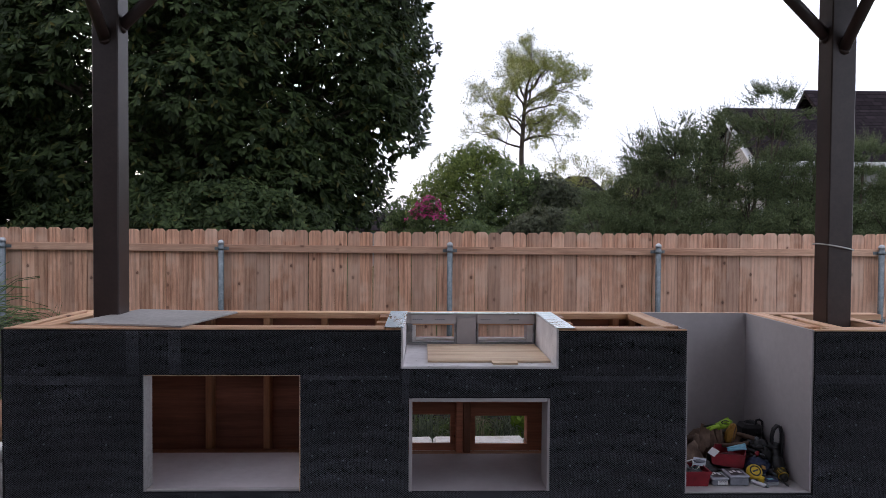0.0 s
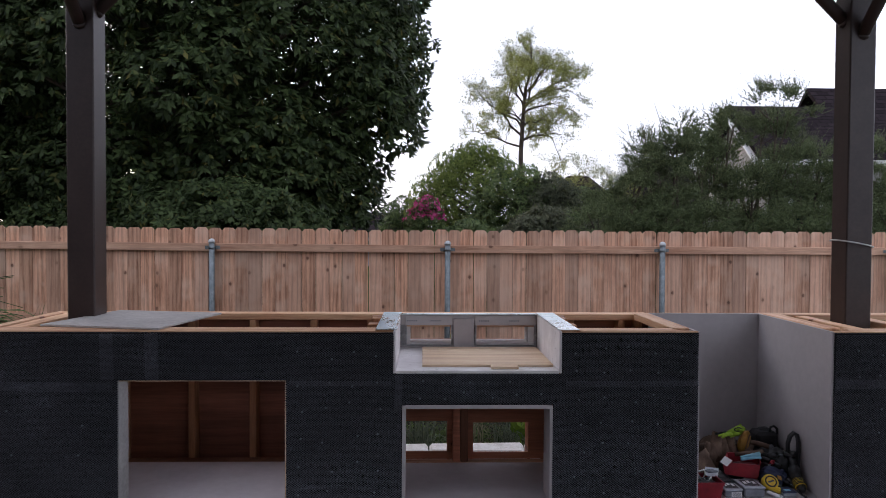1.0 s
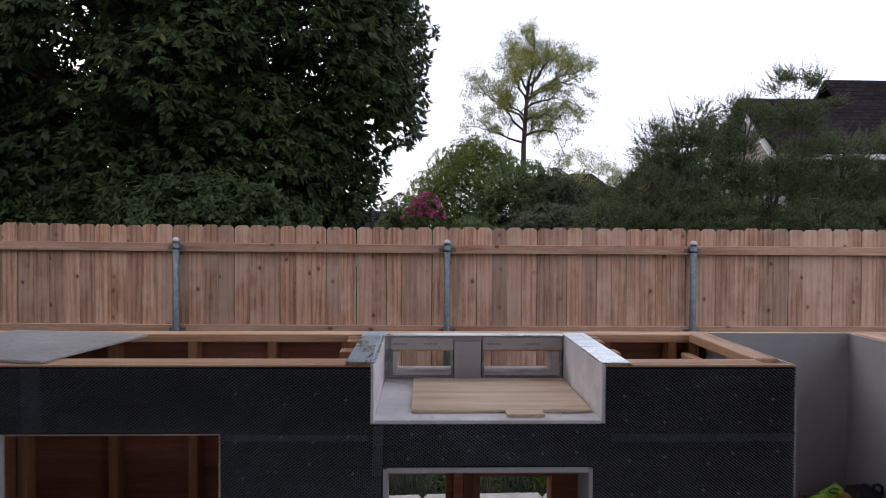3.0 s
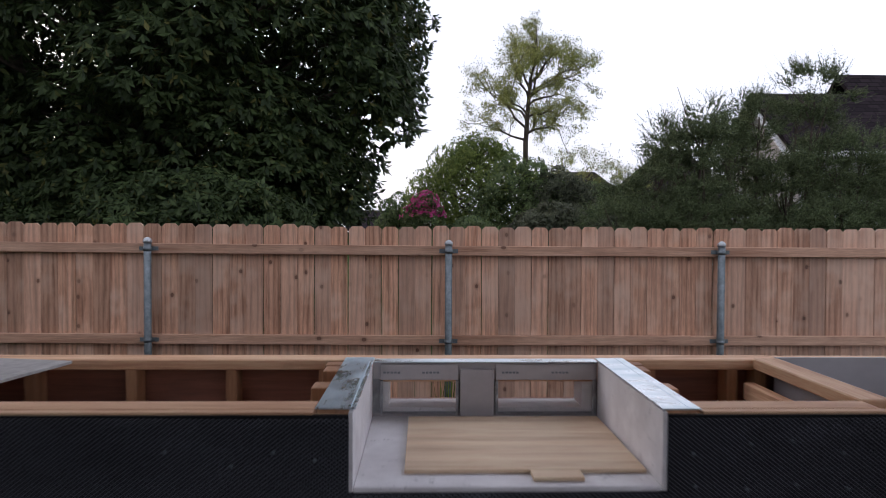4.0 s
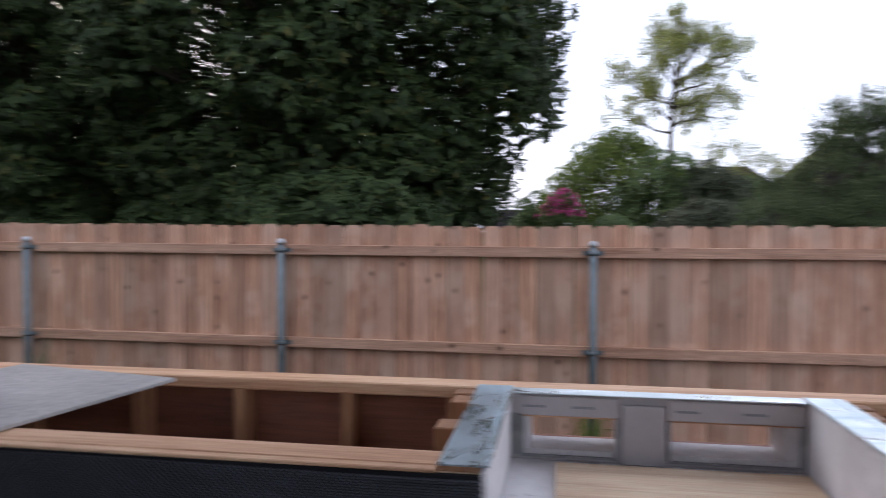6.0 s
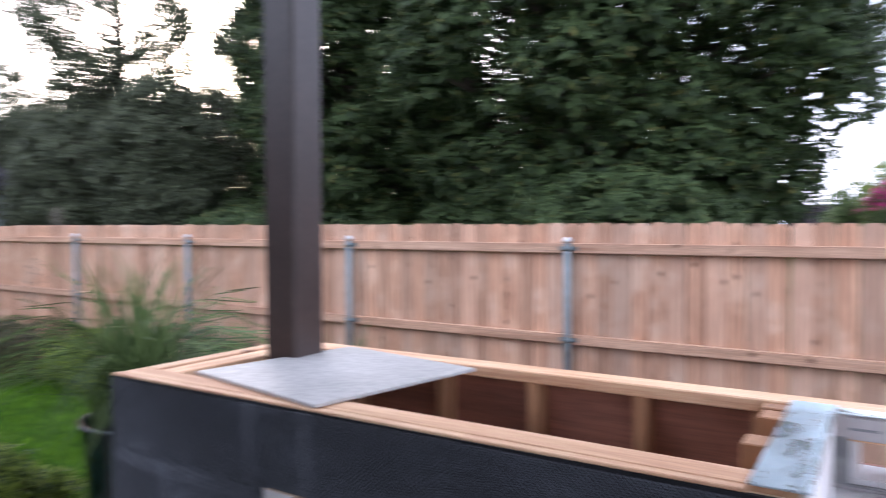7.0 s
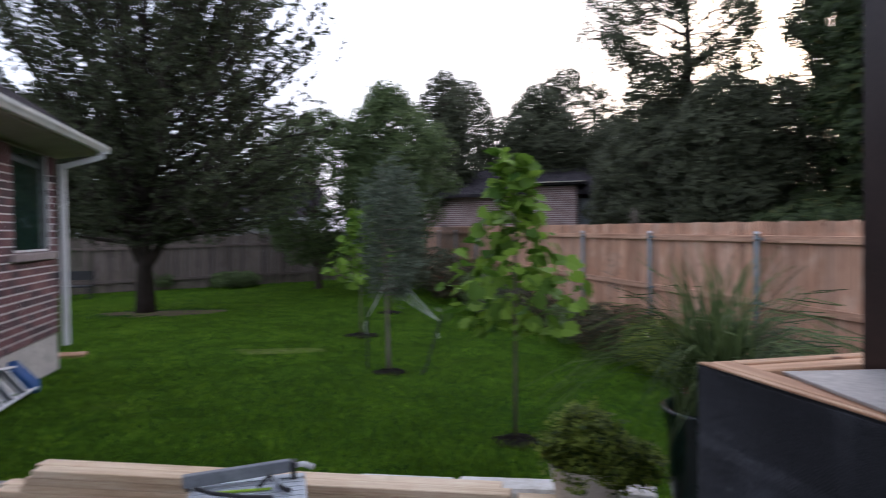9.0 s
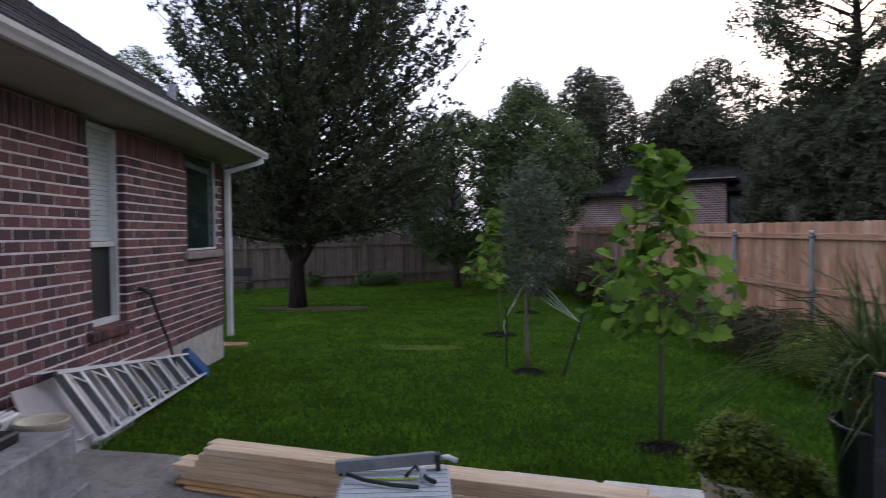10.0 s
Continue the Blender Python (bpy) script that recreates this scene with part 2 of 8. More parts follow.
def scuffed_material(name, dark, light, dirt):
    """Pale board with a few dark scuffs and smears."""
    m, nt, b = start(name, 0.85)
    v = coords(nt, (1, 1, 1))
    c = ramp_node(nt, [(0.3, dark), (0.7, light)])
    nt.links.new(noise_node(nt, v, 6, 5), c.inputs[0])
    spots = ramp_node(nt, [(0.60, (0, 0, 0)), (0.72, (0.85, 0.85, 0.85))])
    nt.links.new(noise_node(nt, v, 22, 6, 0.75), spots.inputs[0])
    smear = ramp_node(nt, [(0.55, (0, 0, 0)), (0.75, (0.4, 0.4, 0.4))])
    nt.links.new(noise_node(nt, coords(nt, (1, 1, 3)), 5, 6, 0.7), smear.inputs[0])
    col = mix_node(nt, "MIX", spots.outputs[0], c.outputs[0], dirt)
    col = mix_node(nt, "MIX", smear.outputs[0], col, tuple(0.5 * d for d in light))
    nt.links.new(col, b.inputs["Base Color"])
    nt.links.new(bump_node(nt, noise_node(nt, v, 70, 3), 0.2, 0.003), b.inputs["Normal"])
    return m


def shingle_material(name, dark, light):
    m, nt, b = start(name, 0.95)
    b.inputs["Specular IOR Level"].default_value = 0.1
    v = coords(nt, (1, 1, 1), False)
    br = nt.nodes.new("ShaderNodeTexBrick")
    br.inputs["Color1"].default_value, br.inputs["Color2"].default_value = (*dark, 1), (*light, 1)
    br.inputs["Mortar"].default_value = (*[a * 0.3 for a in dark], 1)
    br.inputs["Scale"].default_value, br.inputs["Mortar Size"].default_value = 1.0, 0.012
    br.inputs["Brick Width"].default_value, br.inputs["Row Height"].default_value = 0.3, 0.14
    nt.links.new(v, br.inputs["Vector"])
    fine = noise_node(nt, v, 70, 3)
    nt.links.new(mix_node(nt, "OVERLAY", 0.5, br.outputs[0], fine), b.inputs["Base Color"])
    nt.links.new(bump_node(nt, fine, 0.5, 0.006), b.inputs["Normal"])
    return m


def course_material(name, dark, light, joint):
    """Brickwork far off: courses with pale joints, in the plane of the neighbour's walls."""
    m, nt, b = start(name, 0.9)
    tc = nt.nodes.new("ShaderNodeTexCoord")
    mp = nt.nodes.new("ShaderNodeMapping")
    mp.inputs["Rotation"].default_value = (0, 0, radians(-57))
    nt.links.new(tc.outputs["Object"], mp.inputs[0])
    sx = nt.nodes.new("ShaderNodeSeparateXYZ")
    nt.links.new(mp.outputs[0], sx.inputs[0])
    cx = nt.nodes.new("ShaderNodeCombineXYZ")
    nt.links.new(sx.outputs[0], cx.inputs[0])
    nt.links.new(sx.outputs[2], cx.inputs[1])
    br = nt.nodes.new("ShaderNodeTexBrick")
    br.inputs["Color1"].default_value, br.inputs["Color2"].default_value, br.inputs["Mortar"].default_value = (*dark, 1), (*light, 1), (*joint, 1)
    br.inputs["Scale"].default_value, br.inputs["Mortar Size"].default_value = 1.0, 0.011
    br.inputs["Brick Width"].default_value, br.inputs["Row Height"].default_value = 0.21, 0.08
    nt.links.new(cx.outputs[0], br.inputs["Vector"])
    v = coords(nt, (1, 1, 1), False)
    nt.links.new(mix_node(nt, "OVERLAY", 0.5, br.outputs[0], noise_node(nt, v, 2.5, 5)), b.inputs["Base Color"])
    nt.links.new(bump_node(nt, br.outputs["Fac"], -0.4, 0.006), b.inputs["Normal"])
    return m


def sheet_metal(name, dark, light, stretch):
    """Bright galvanised sheet: mirror-like, dented, with dull smears."""
    m, nt, b = start(name, 0.3, 0.9)
    v = coords(nt, stretch)
    smear = noise_node(nt, v, 9, 6, 0.75)
    c = ramp_node(nt, [(0.30, dark), (0.5, tuple((a + e) / 2 for a, e in zip(dark, light))), (0.62, light)])
    nt.links.new(smear, c.inputs[0])
    nt.links.new(c.outputs[0], b.inputs["Base Color"])
    r = ramp_node(nt, [(0.35, (0.50, 0.50, 0.50)), (0.65, (0.18, 0.18, 0.18))])
    nt.links.new(smear, r.inputs[0])
    nt.links.new(r.outputs[0], b.inputs["Roughness"])
    nt.links.new(bump_node(nt, noise_node(nt, coords(nt, (1, 1, 1)), 7, 4), 0.5, 0.012), b.inputs["Normal"])
    return m


def glass_pane(name, tint, rough=0.05):
    m, nt, b = start(name, rough)
    b.inputs["Base Color"].default_value = (*tint, 1)
    b.inputs["Specular IOR Level"].default_value = 0.6
    return m


M = {
    "lawn": lawn_material(),
    "patio": concrete_material("patio_concrete", (0.17, 0.155, 0.145), (0.29, 0.265, 0.25)),
    "footing": concrete_material("footing_concrete", (0.36, 0.33, 0.30), (0.52, 0.49, 0.45)),
    "block": concrete_material("grey_cast_block", (0.17, 0.17, 0.178), (0.44, 0.435, 0.43)),
    "limestone": concrete_material("white_limestone", (0.55, 0.52, 0.47), (0.80, 0.78, 0.73)),
    "mulch": plain("dark_mulch", (0.004, 0.0035, 0.003), (0.014, 0.0105, 0.008), 30, 0.95, bump=0.8, fine=90),
    "cedar": timber("cedar_picket", (0.30, 0.140, 0.078), (0.62, 0.365, 0.235), "z", 4.6, vary=0.22, grain=30, grey=(0.60, 0.42, 0.31), knot=0.95, tint=(0.54, 0.365, 0.27), figure=0.5),
    "cedar_rail": timber("cedar_rail", (0.33, 0.165, 0.095), (0.58, 0.36, 0.24), "x", 4.0, vary=0.10),
    "old_cedar": timber("weathered_picket", (0.080, 0.063, 0.052), (0.192, 0.148, 0.126), "z", 6.0, vary=0.25),
    "pine_x": timber("pine_along_x", (0.47, 0.225, 0.108), (0.80, 0.51, 0.305), "x", 4.0),
    "pine_y": timber("pine_along_y", (0.47, 0.225, 0.108), (0.80, 0.51, 0.305), "y", 4.0),
    # darker copy of the rails' pine, painting in shade within the frame
    "pine_z": timber("shaded_pine_along_z", (0.28, 0.125, 0.055), (0.46, 0.24, 0.12), "z", 4.0),
    "new_pine": timber("new_pine_board", (0.54, 0.385, 0.235), (0.76, 0.61, 0.43), "y", 3.0, vary=0.1),
    # dark copy of ply_vent, with the bays' shade put into its colour
    "ply_inside": timber("shaded_plywood_sheathing", (0.125, 0.043, 0.025), (0.25, 0.098, 0.058), "x", 2.0, grain=8),
    "ply": timber("birch_plywood", (0.54, 0.35, 0.205), (0.82, 0.63, 0.43), "x", 0.0, grain=13, vary=0.05),
    "lath_paper": paper_material(),
    "lath": strand_material(),
    # brighter copy of ply_inside, raised to paint in light from the vents
    "ply_vent": timber("lit_red_plywood", (0.30, 0.105, 0.055), (0.54, 0.225, 0.125), "x", 4.0, grain=8),
    "pine_dark": timber("darkened_stud", (0.15, 0.060, 0.030), (0.29, 0.125, 0.065), "z", 5.0),
    # paler than cement_board: light on the bay floors is put into the colour
    "shelf_board": plain("lit_shelf_board", (0.54, 0.49, 0.50), (0.66, 0.605, 0.61), 3, 0.9, bump=0.02, fine=25, mottle=0.1),
    "cement_board": plain("grey_cement_board", (0.42, 0.39, 0.388), (0.50, 0.47, 0.465), 1.5, 0.85, bump=0.03, fine=25, mottle=0.1),
    "light_board": scuffed_material("pale_cement_board", (0.62, 0.585, 0.575), (0.84, 0.81, 0.80), (0.20, 0.18, 0.17)),
    "galv": sheet_metal("galvanised_sheet", (0.52, 0.64, 0.70), (0.86, 0.94, 0.98), (1, 0.4, 1)),
    # lighter copy of galv: the open sky's reflection is put into its colour
    "galv_pale": sheet_metal("sky_pale_galvanised_sheet", (0.55, 0.66, 0.68), (0.95, 0.98, 0.98), (0.4, 1, 1)),
    "post_cap": plain("dull_cap", (0.34, 0.36, 0.37), (0.50, 0.52, 0.53), 14, 0.45, 0.4, bump=0.05),
    "galv_post": plain("galvanised_post", (0.11, 0.135, 0.14), (0.21, 0.24, 0.25), 20, 0.5, 0.5, bump=0.05),
    "bronze": plain("dark_bronze_paint", (0.027, 0.0155, 0.013), (0.043, 0.026, 0.022), 5, 0.42, 0.0, bump=0.05),
    "tile": plain("grey_porcelain_tile", (0.36, 0.34, 0.32), (0.47, 0.445, 0.42), 5, 0.5, 0.0, bump=0.03, fine=40),
    "brick": brick_material(),
    "pale_brick": plain("pale_sill_brick", (0.27, 0.215, 0.205), (0.42, 0.36, 0.345), 14, 0.9, bump=0.4, fine=60),
    "mortar": plain("pale_mortar", (0.58, 0.53, 0.52), (0.80, 0.75, 0.73), 12, 0.95, bump=0.5, fine=90),
    "white_paint": plain("white_paint", (0.62, 0.63, 0.62), (0.78, 0.78, 0.76), 4, 0.45, bump=0.05),
    "soffit": plain("cream_soffit_paint", (0.34, 0.30, 0.245), (0.43, 0.385, 0.32), 3, 0.7, bump=0.05),
    "shingle": shingle_material("charcoal_shingles", (0.030, 0.027, 0.031), (0.060, 0.054, 0.058)),
    "shingle_far": shingle_material("brown_shingles", (0.012, 0.008, 0.010), (0.026, 0.018, 0.021)),
    "screen": plain("dark_window_screen", (0.012, 0.014, 0.016), (0.022, 0.024, 0.028), 20, 0.5, bump=0.02),
    "pane": glass_pane("window_glass", (0.012, 0.028, 0.024)),
    "blind": plain("white_blind", (0.55, 0.62, 0.62), (0.66, 0.72, 0.72), 6, 0.6, bump=0.02),
    "aluminium": plain("bare_aluminium", (0.84, 0.86, 0.89), (0.95, 0.96, 0.98), 12, 0.25, 0.2, bump=0.03),
    "blue": plain("blue_plastic", (0.012, 0.06, 0.20), (0.02, 0.10, 0.30), 8, 0.45, bump=0.05),
    "black": plain("black_plastic", (0.008, 0.008, 0.009), (0.025, 0.025, 0.027), 12, 0.5, bump=0.1),
    "red": plain("red_plastic", (0.17, 0.006, 0.014), (0.29, 0.012, 0.022), 8, 0.4, bump=0.05),
    "yellow": plain("yellow_plastic", (0.55, 0.36, 0.02), (0.75, 0.52, 0.03), 8, 0.4, bump=0.05),
    "ochre": plain("ochre_leather", (0.24, 0.12, 0.015), (0.40, 0.21, 0.03), 9, 0.6, bump=0.2),
    "lime": plain("lime_fabric", (0.24, 0.42, 0.02), (0.42, 0.62, 0.05), 10, 0.7, bump=0.2),
    "canvas": plain("tan_leather", (0.060, 0.036, 0.024), (0.15, 0.095, 0.063), 10, 0.8, bump=0.3),
    "red_dark": plain("dark_red_packets", (0.06, 0.006, 0.010), (0.16, 0.014, 0.020), 20, 0.5, bump=0.3),
    "leather": plain("creased_tan_leather", (0.085, 0.050, 0.034), (0.21, 0.135, 0.092), 14, 0.75, bump=0.4, fine=40),
    "lid_plastic": plain("translucent_lid", (0.30, 0.32, 0.36), (0.46, 0.48, 0.52), 6, 0.25, bump=0.02),
    "clear": plain("cloudy_plastic", (0.15, 0.16, 0.185), (0.30, 0.315, 0.345), 6, 0.25, bump=0.02),
    "grey_plastic": plain("grey_plastic", (0.15, 0.165, 0.18), (0.24, 0.255, 0.275), 8, 0.45, bump=0.05),
    "pale_plastic": plain("pale_grey_plastic", (0.40, 0.435, 0.48), (0.54, 0.57, 0.61), 6, 0.45, bump=0.03),
    "paper": plain("white_paper", (0.62, 0.62, 0.62), (0.78, 0.78, 0.78), 10, 0.8, bump=0.02),
    "ink": plain("grey_ink", (0.05, 0.05, 0.055), (0.10, 0.10, 0.105), 20, 0.8, bump=0.0),
    "navy": plain("navy_fabric", (0.012, 0.018, 0.05), (0.03, 0.04, 0.09), 12, 0.8, bump=0.3),
    "cyan": plain("pale_blue_paper", (0.20, 0.48, 0.62), (0.32, 0.62, 0.75), 8, 0.7, bump=0.05),
    "beige_pot": plain("beige_stoneware", (0.42, 0.36, 0.29), (0.58, 0.51, 0.42), 7, 0.6, bump=0.2),
    "green_glaze": plain("dark_green_glaze", (0.004, 0.011, 0.009), (0.010, 0.024, 0.019), 6, 0.12, bump=0.03),
    "terracotta_stone": plain("tan_stone", (0.24, 0.13, 0.08), (0.42, 0.27, 0.17), 9, 0.9, bump=0.5),
    "ply_strip": timber("tan_plywood_strip", (0.34, 0.20, 0.085), (0.56, 0.37, 0.18), "y", 0.0, grain=10, vary=0.12),
    "soil": plain("bare_brown_soil", (0.058, 0.043, 0.026), (0.140, 0.102, 0.062), 12, 0.95, bump=0.8, fine=70),
    "straw": plain("dry_straw_grass", (0.07, 0.10, 0.02), (0.15, 0.17, 0.045), 10, 0.95, bump=0.6, fine=80, stretch=(1, 0.3, 1)),
    "bowl": plain("cream_glaze", (0.52, 0.46, 0.34), (0.66, 0.60, 0.46), 6, 0.35, bump=0.03),
    "rope": plain("white_rope", (0.55, 0.56, 0.54), (0.75, 0.76, 0.73), 30, 0.9, bump=0.4),
    "stake": plain("green_steel_stake", (0.004, 0.010, 0.007), (0.010, 0.020, 0.014), 12, 0.5, bump=0.1),
    "dark_bark": plain("dark_bark", (0.022, 0.018, 0.015), (0.062, 0.05, 0.042), 9, 0.95, bump=1.0, fine=30, stretch=(1, 1, 0.25)),
    "bark": plain("grey_brown_bark", (0.045, 0.035, 0.028), (0.13, 0.105, 0.085), 9, 0.95, bump=1.0, fine=30, stretch=(1, 1, 0.25)),
    "pale_bark": plain("pale_bark", (0.12, 0.10, 0.08), (0.24, 0.21, 0.175), 9, 0.95, bump=0.6, fine=30, stretch=(1, 1, 0.25)),
    "stucco": plain("grey_siding", (0.30, 0.29, 0.28), (0.40, 0.39, 0.375), 4, 0.85, bump=0.2),
    "far_brick": course_material("pinkish_brick_wall", (0.19, 0.115, 0.108), (0.29, 0.185, 0.172), (0.50, 0.43, 0.41)),
    "leaf_big": foliage("broad_leaves", (0.019, 0.032, 0.013), (0.064, 0.091, 0.033), 0.28, 0.5, (0.12, 0.11, 0.03)),
    "leaf_dark": foliage("dark_leaves", (0.037, 0.043, 0.026), (0.098, 0.110, 0.062), 0.3),
    "leaf_mid": foliage("mid_green_leaves", (0.050, 0.084, 0.032), (0.145, 0.195, 0.072), 0.34),
    "leaf_yellow": foliage("yellow_green_leaves", (0.15, 0.18, 0.05), (0.40, 0.41, 0.13), 0.5),
    "leaf_fresh": foliage("fresh_green_leaves", (0.060, 0.100, 0.024), (0.21, 0.26, 0.06), 0.4),
    "leaf_conifer": foliage("grey_green_needles", (0.046, 0.070, 0.034), (0.150, 0.180, 0.085), 0.25),
    "leaf_maple": foliage("maple_leaves", (0.037, 0.046, 0.025), (0.092, 0.108, 0.055), 0.28),
    "straw_blade": foliage("dry_pale_stems", (0.12, 0.11, 0.07), (0.30, 0.27, 0.19), 0.2),
    "leaf_silver": foliage("silvery_leaves", (0.068, 0.090, 0.062), (0.185, 0.220, 0.155), 0.25),
    "leaf_lime": foliage("young_plane_leaves", (0.050, 0.115, 0.013), (0.21, 0.34, 0.045), 0.45, 0.5),
    "leaf_grass": foliage("reed_blades", (0.028, 0.058, 0.020), (0.165, 0.225, 0.08), 0.3),
    "leaf_turf": foliage("turf_blades", (0.046, 0.108, 0.006), (0.142, 0.248, 0.018), 0.36, 0.95, patches=0.42),
    "leaf_pot": foliage("potted_bush_leaves", (0.022, 0.048, 0.012), (0.22, 0.28, 0.045), 0.4),
    "leaf_border": foliage("bronze_green_leaves", (0.020, 0.026, 0.014), (0.085, 0.075, 0.035), 0.25, 0.55, (0.16, 0.05, 0.03)),
    "petal": foliage("pink_blossom", (0.38, 0.03, 0.13), (0.62, 0.10, 0.28), 0.3),
    "petal_white": foliage("white_blossom", (0.45, 0.48, 0.42), (0.65, 0.66, 0.60), 0.3),
}


# ---------------------------------------------------------------- builders
def add_box(bm, x0, x1, y0, y1, z0, z1, bevel=0.0):
    vs = [bm.verts.new((x, y, z)) for x in (x0, x1) for y in (y0, y1) for z in (z0, z1)]
    fs = [bm.faces.new([vs[i] for i in f]) for f in ((0, 1, 3, 2), (4, 6, 7, 5), (0, 4, 5, 1), (2, 3, 7, 6), (0, 2, 6, 4), (1, 5, 7, 3))]
    if bevel:
        bmesh.ops.bevel(bm, geom=list({e for f in fs for e in f.edges}), offset=bevel, segments=1, affect="EDGES")
    return bm


def cuboid(x0, x1, y0, y1, z0, z1, bevel=0.0):
    return add_box(bmesh.new(), x0, x1, y0, y1, z0, z1, bevel)


def beam(a, b, width, depth, bevel=0.003, up=(0, 0, 1)):
    """A bar from a to b; width across, depth along 'up'."""
    a, b = Vector(a), Vector(b)
    bm = cuboid(-width / 2, width / 2, 0, (b - a).length, -depth / 2, depth / 2, bevel)
    y = (b - a).normalized()
    x = y.cross(Vector(up)).normalized()
    z = x.cross(y)
    m = Matrix((x, y, z)).transposed().to_4x4()
    bm.transform(Matrix.Translation(a) @ m)
    return bm


def add_tube(bm, points, radii, sides=8, caps=True):
    pts = [Vector(p) for p in points]
    rings = []
    for i, p in enumerate(pts):
        d = (pts[min(i + 1, len(pts) - 1)] - pts[max(i - 1, 0)]).normalized()
        u = d.cross(Vector((0.31, 0.83, 0.47))).normalized()
        w = d.cross(u)
        r = radii if isinstance(radii, (int, float)) else radii[i]
        rings.append([bm.verts.new(p + (u * math.cos(k * math.tau / sides) + w * math.sin(k * math.tau / sides)) * r) for k in range(sides)])
    for a, b in zip(rings, rings[1:]):
        for k in range(sides):
            bm.faces.new((a[k], a[(k + 1) % sides], b[(k + 1) % sides], b[k])).smooth = True
    if caps:
        bm.faces.new(rings[0][::-1])
        bm.faces.new(rings[-1])
    return bm


def tube(points, radii, sides=8):
    return add_tube(bmesh.new(), points, radii, sides)


def lathe(profile, at, sides=32):
    """A turned form: (radius, height) pairs about a vertical axis."""
    bm = bmesh.new()
    rings = [[bm.verts.new((at[0] + r * math.cos(k * math.tau / sides), at[1] + r * math.sin(k * math.tau / sides), at[2] + z)) for k in range(sides)] for r, z in profile]
    for a, b in zip(rings, rings[1:]):
        for k in range(sides):
            bm.faces.new((a[k], a[(k + 1) % sides], b[(k + 1) % sides], b[k])).smooth = True
    bm.faces.new(rings[0][::-1])
    bm.faces.new(rings[-1])
    return bm


def prism(outline, z0, z1):
    bm = bmesh.new()
    lo = [bm.verts.new((x, y, z0)) for x, y in outline]
    hi = [bm.verts.new((x, y, z1)) for x, y in outline]
    n = len(lo)
    bm.faces.new(lo[::-1])
    bm.faces.new(hi)
    for i in range(n):
        bm.faces.new((lo[i], lo[(i + 1) % n], hi[(i + 1) % n], hi[i]))
    return bm


def blob(at, size, seed, bumps=0.25):
    bm = bmesh.new()
    bmesh.ops.create_icosphere(bm, subdivisions=4, radius=1.0)
    for v in bm.verts:
        n = noise.noise(v.co * 1.6 + Vector((seed * 3.1, seed, 0)))
        fold = abs(noise.noise(v.co * 4.2 + Vector((0, seed, seed * 1.7))))
        v.co = Vector((v.co.x * size[0], v.co.y * size[1], v.co.z * size[2])) * (1 + bumps * n - 0.35 * fold)
        v.co += Vector(at)
    for f in bm.faces:
        f.smooth = True
    return bm


def data_from(bm, name, material):
    bmesh.ops.recalc_face_normals(bm, faces=bm.faces)
    me = bpy.data.meshes.new(name)
    bm.to_mesh(me)
    bm.free()
    me.materials.append(material)
    return me


def world_place(ob):
    p = Vector(ob.location)
    while ob.parent:
        ob = ob.parent
        p += ob.location
    return p


def part(name, bm, material, parent, label=""):
    """Links a bmesh, in world coordinates, as one mesh under a thing or a part."""
    low = Vector([sum(c) / 2 for c in zip(*((min(v.co[i] for v in bm.verts) for i in range(3)), (max(v.co[i] for v in bm.verts) for i in range(3))))])
    bm.transform(Matrix.Translation(-low))
    ob = new(name, data_from(bm, name, material))
    ob.parent = parent
    ob.location = low - world_place(parent)
    return tagged(ob, label)


def piece(name, me, parent, at, rot=0.0):
    """An alike piece on shared mesh data."""
    ob = new(name, me)
    ob.parent = parent
    ob.location = Vector(at) - world_place(parent)
    ob.rotation_euler[2] = rot
    return ob


def thing(name, at, label, category, group="", kind=""):
    ob = new(name)
    ob.location = at
    ob.empty_display_size = 0.1
    return tagged(ob, label, category, group, kind)


def solid(name, bm, material, label, category="", group="", kind=""):
    """A thing of one mesh, with its origin at the middle of its foot."""
    lo = [min(v.co[i] for v in bm.verts) for i in range(3)]
    hi = [max(v.co[i] for v in bm.verts) for i in range(3)]
    at = Vector(((lo[0] + hi[0]) / 2, (lo[1] + hi[1]) / 2, lo[2]))
    bm.transform(Matrix.Translation(-at))
    ob = new(name, data_from(bm, name, material))
    ob.location = at
    return tagged(ob, label, category, group, kind)


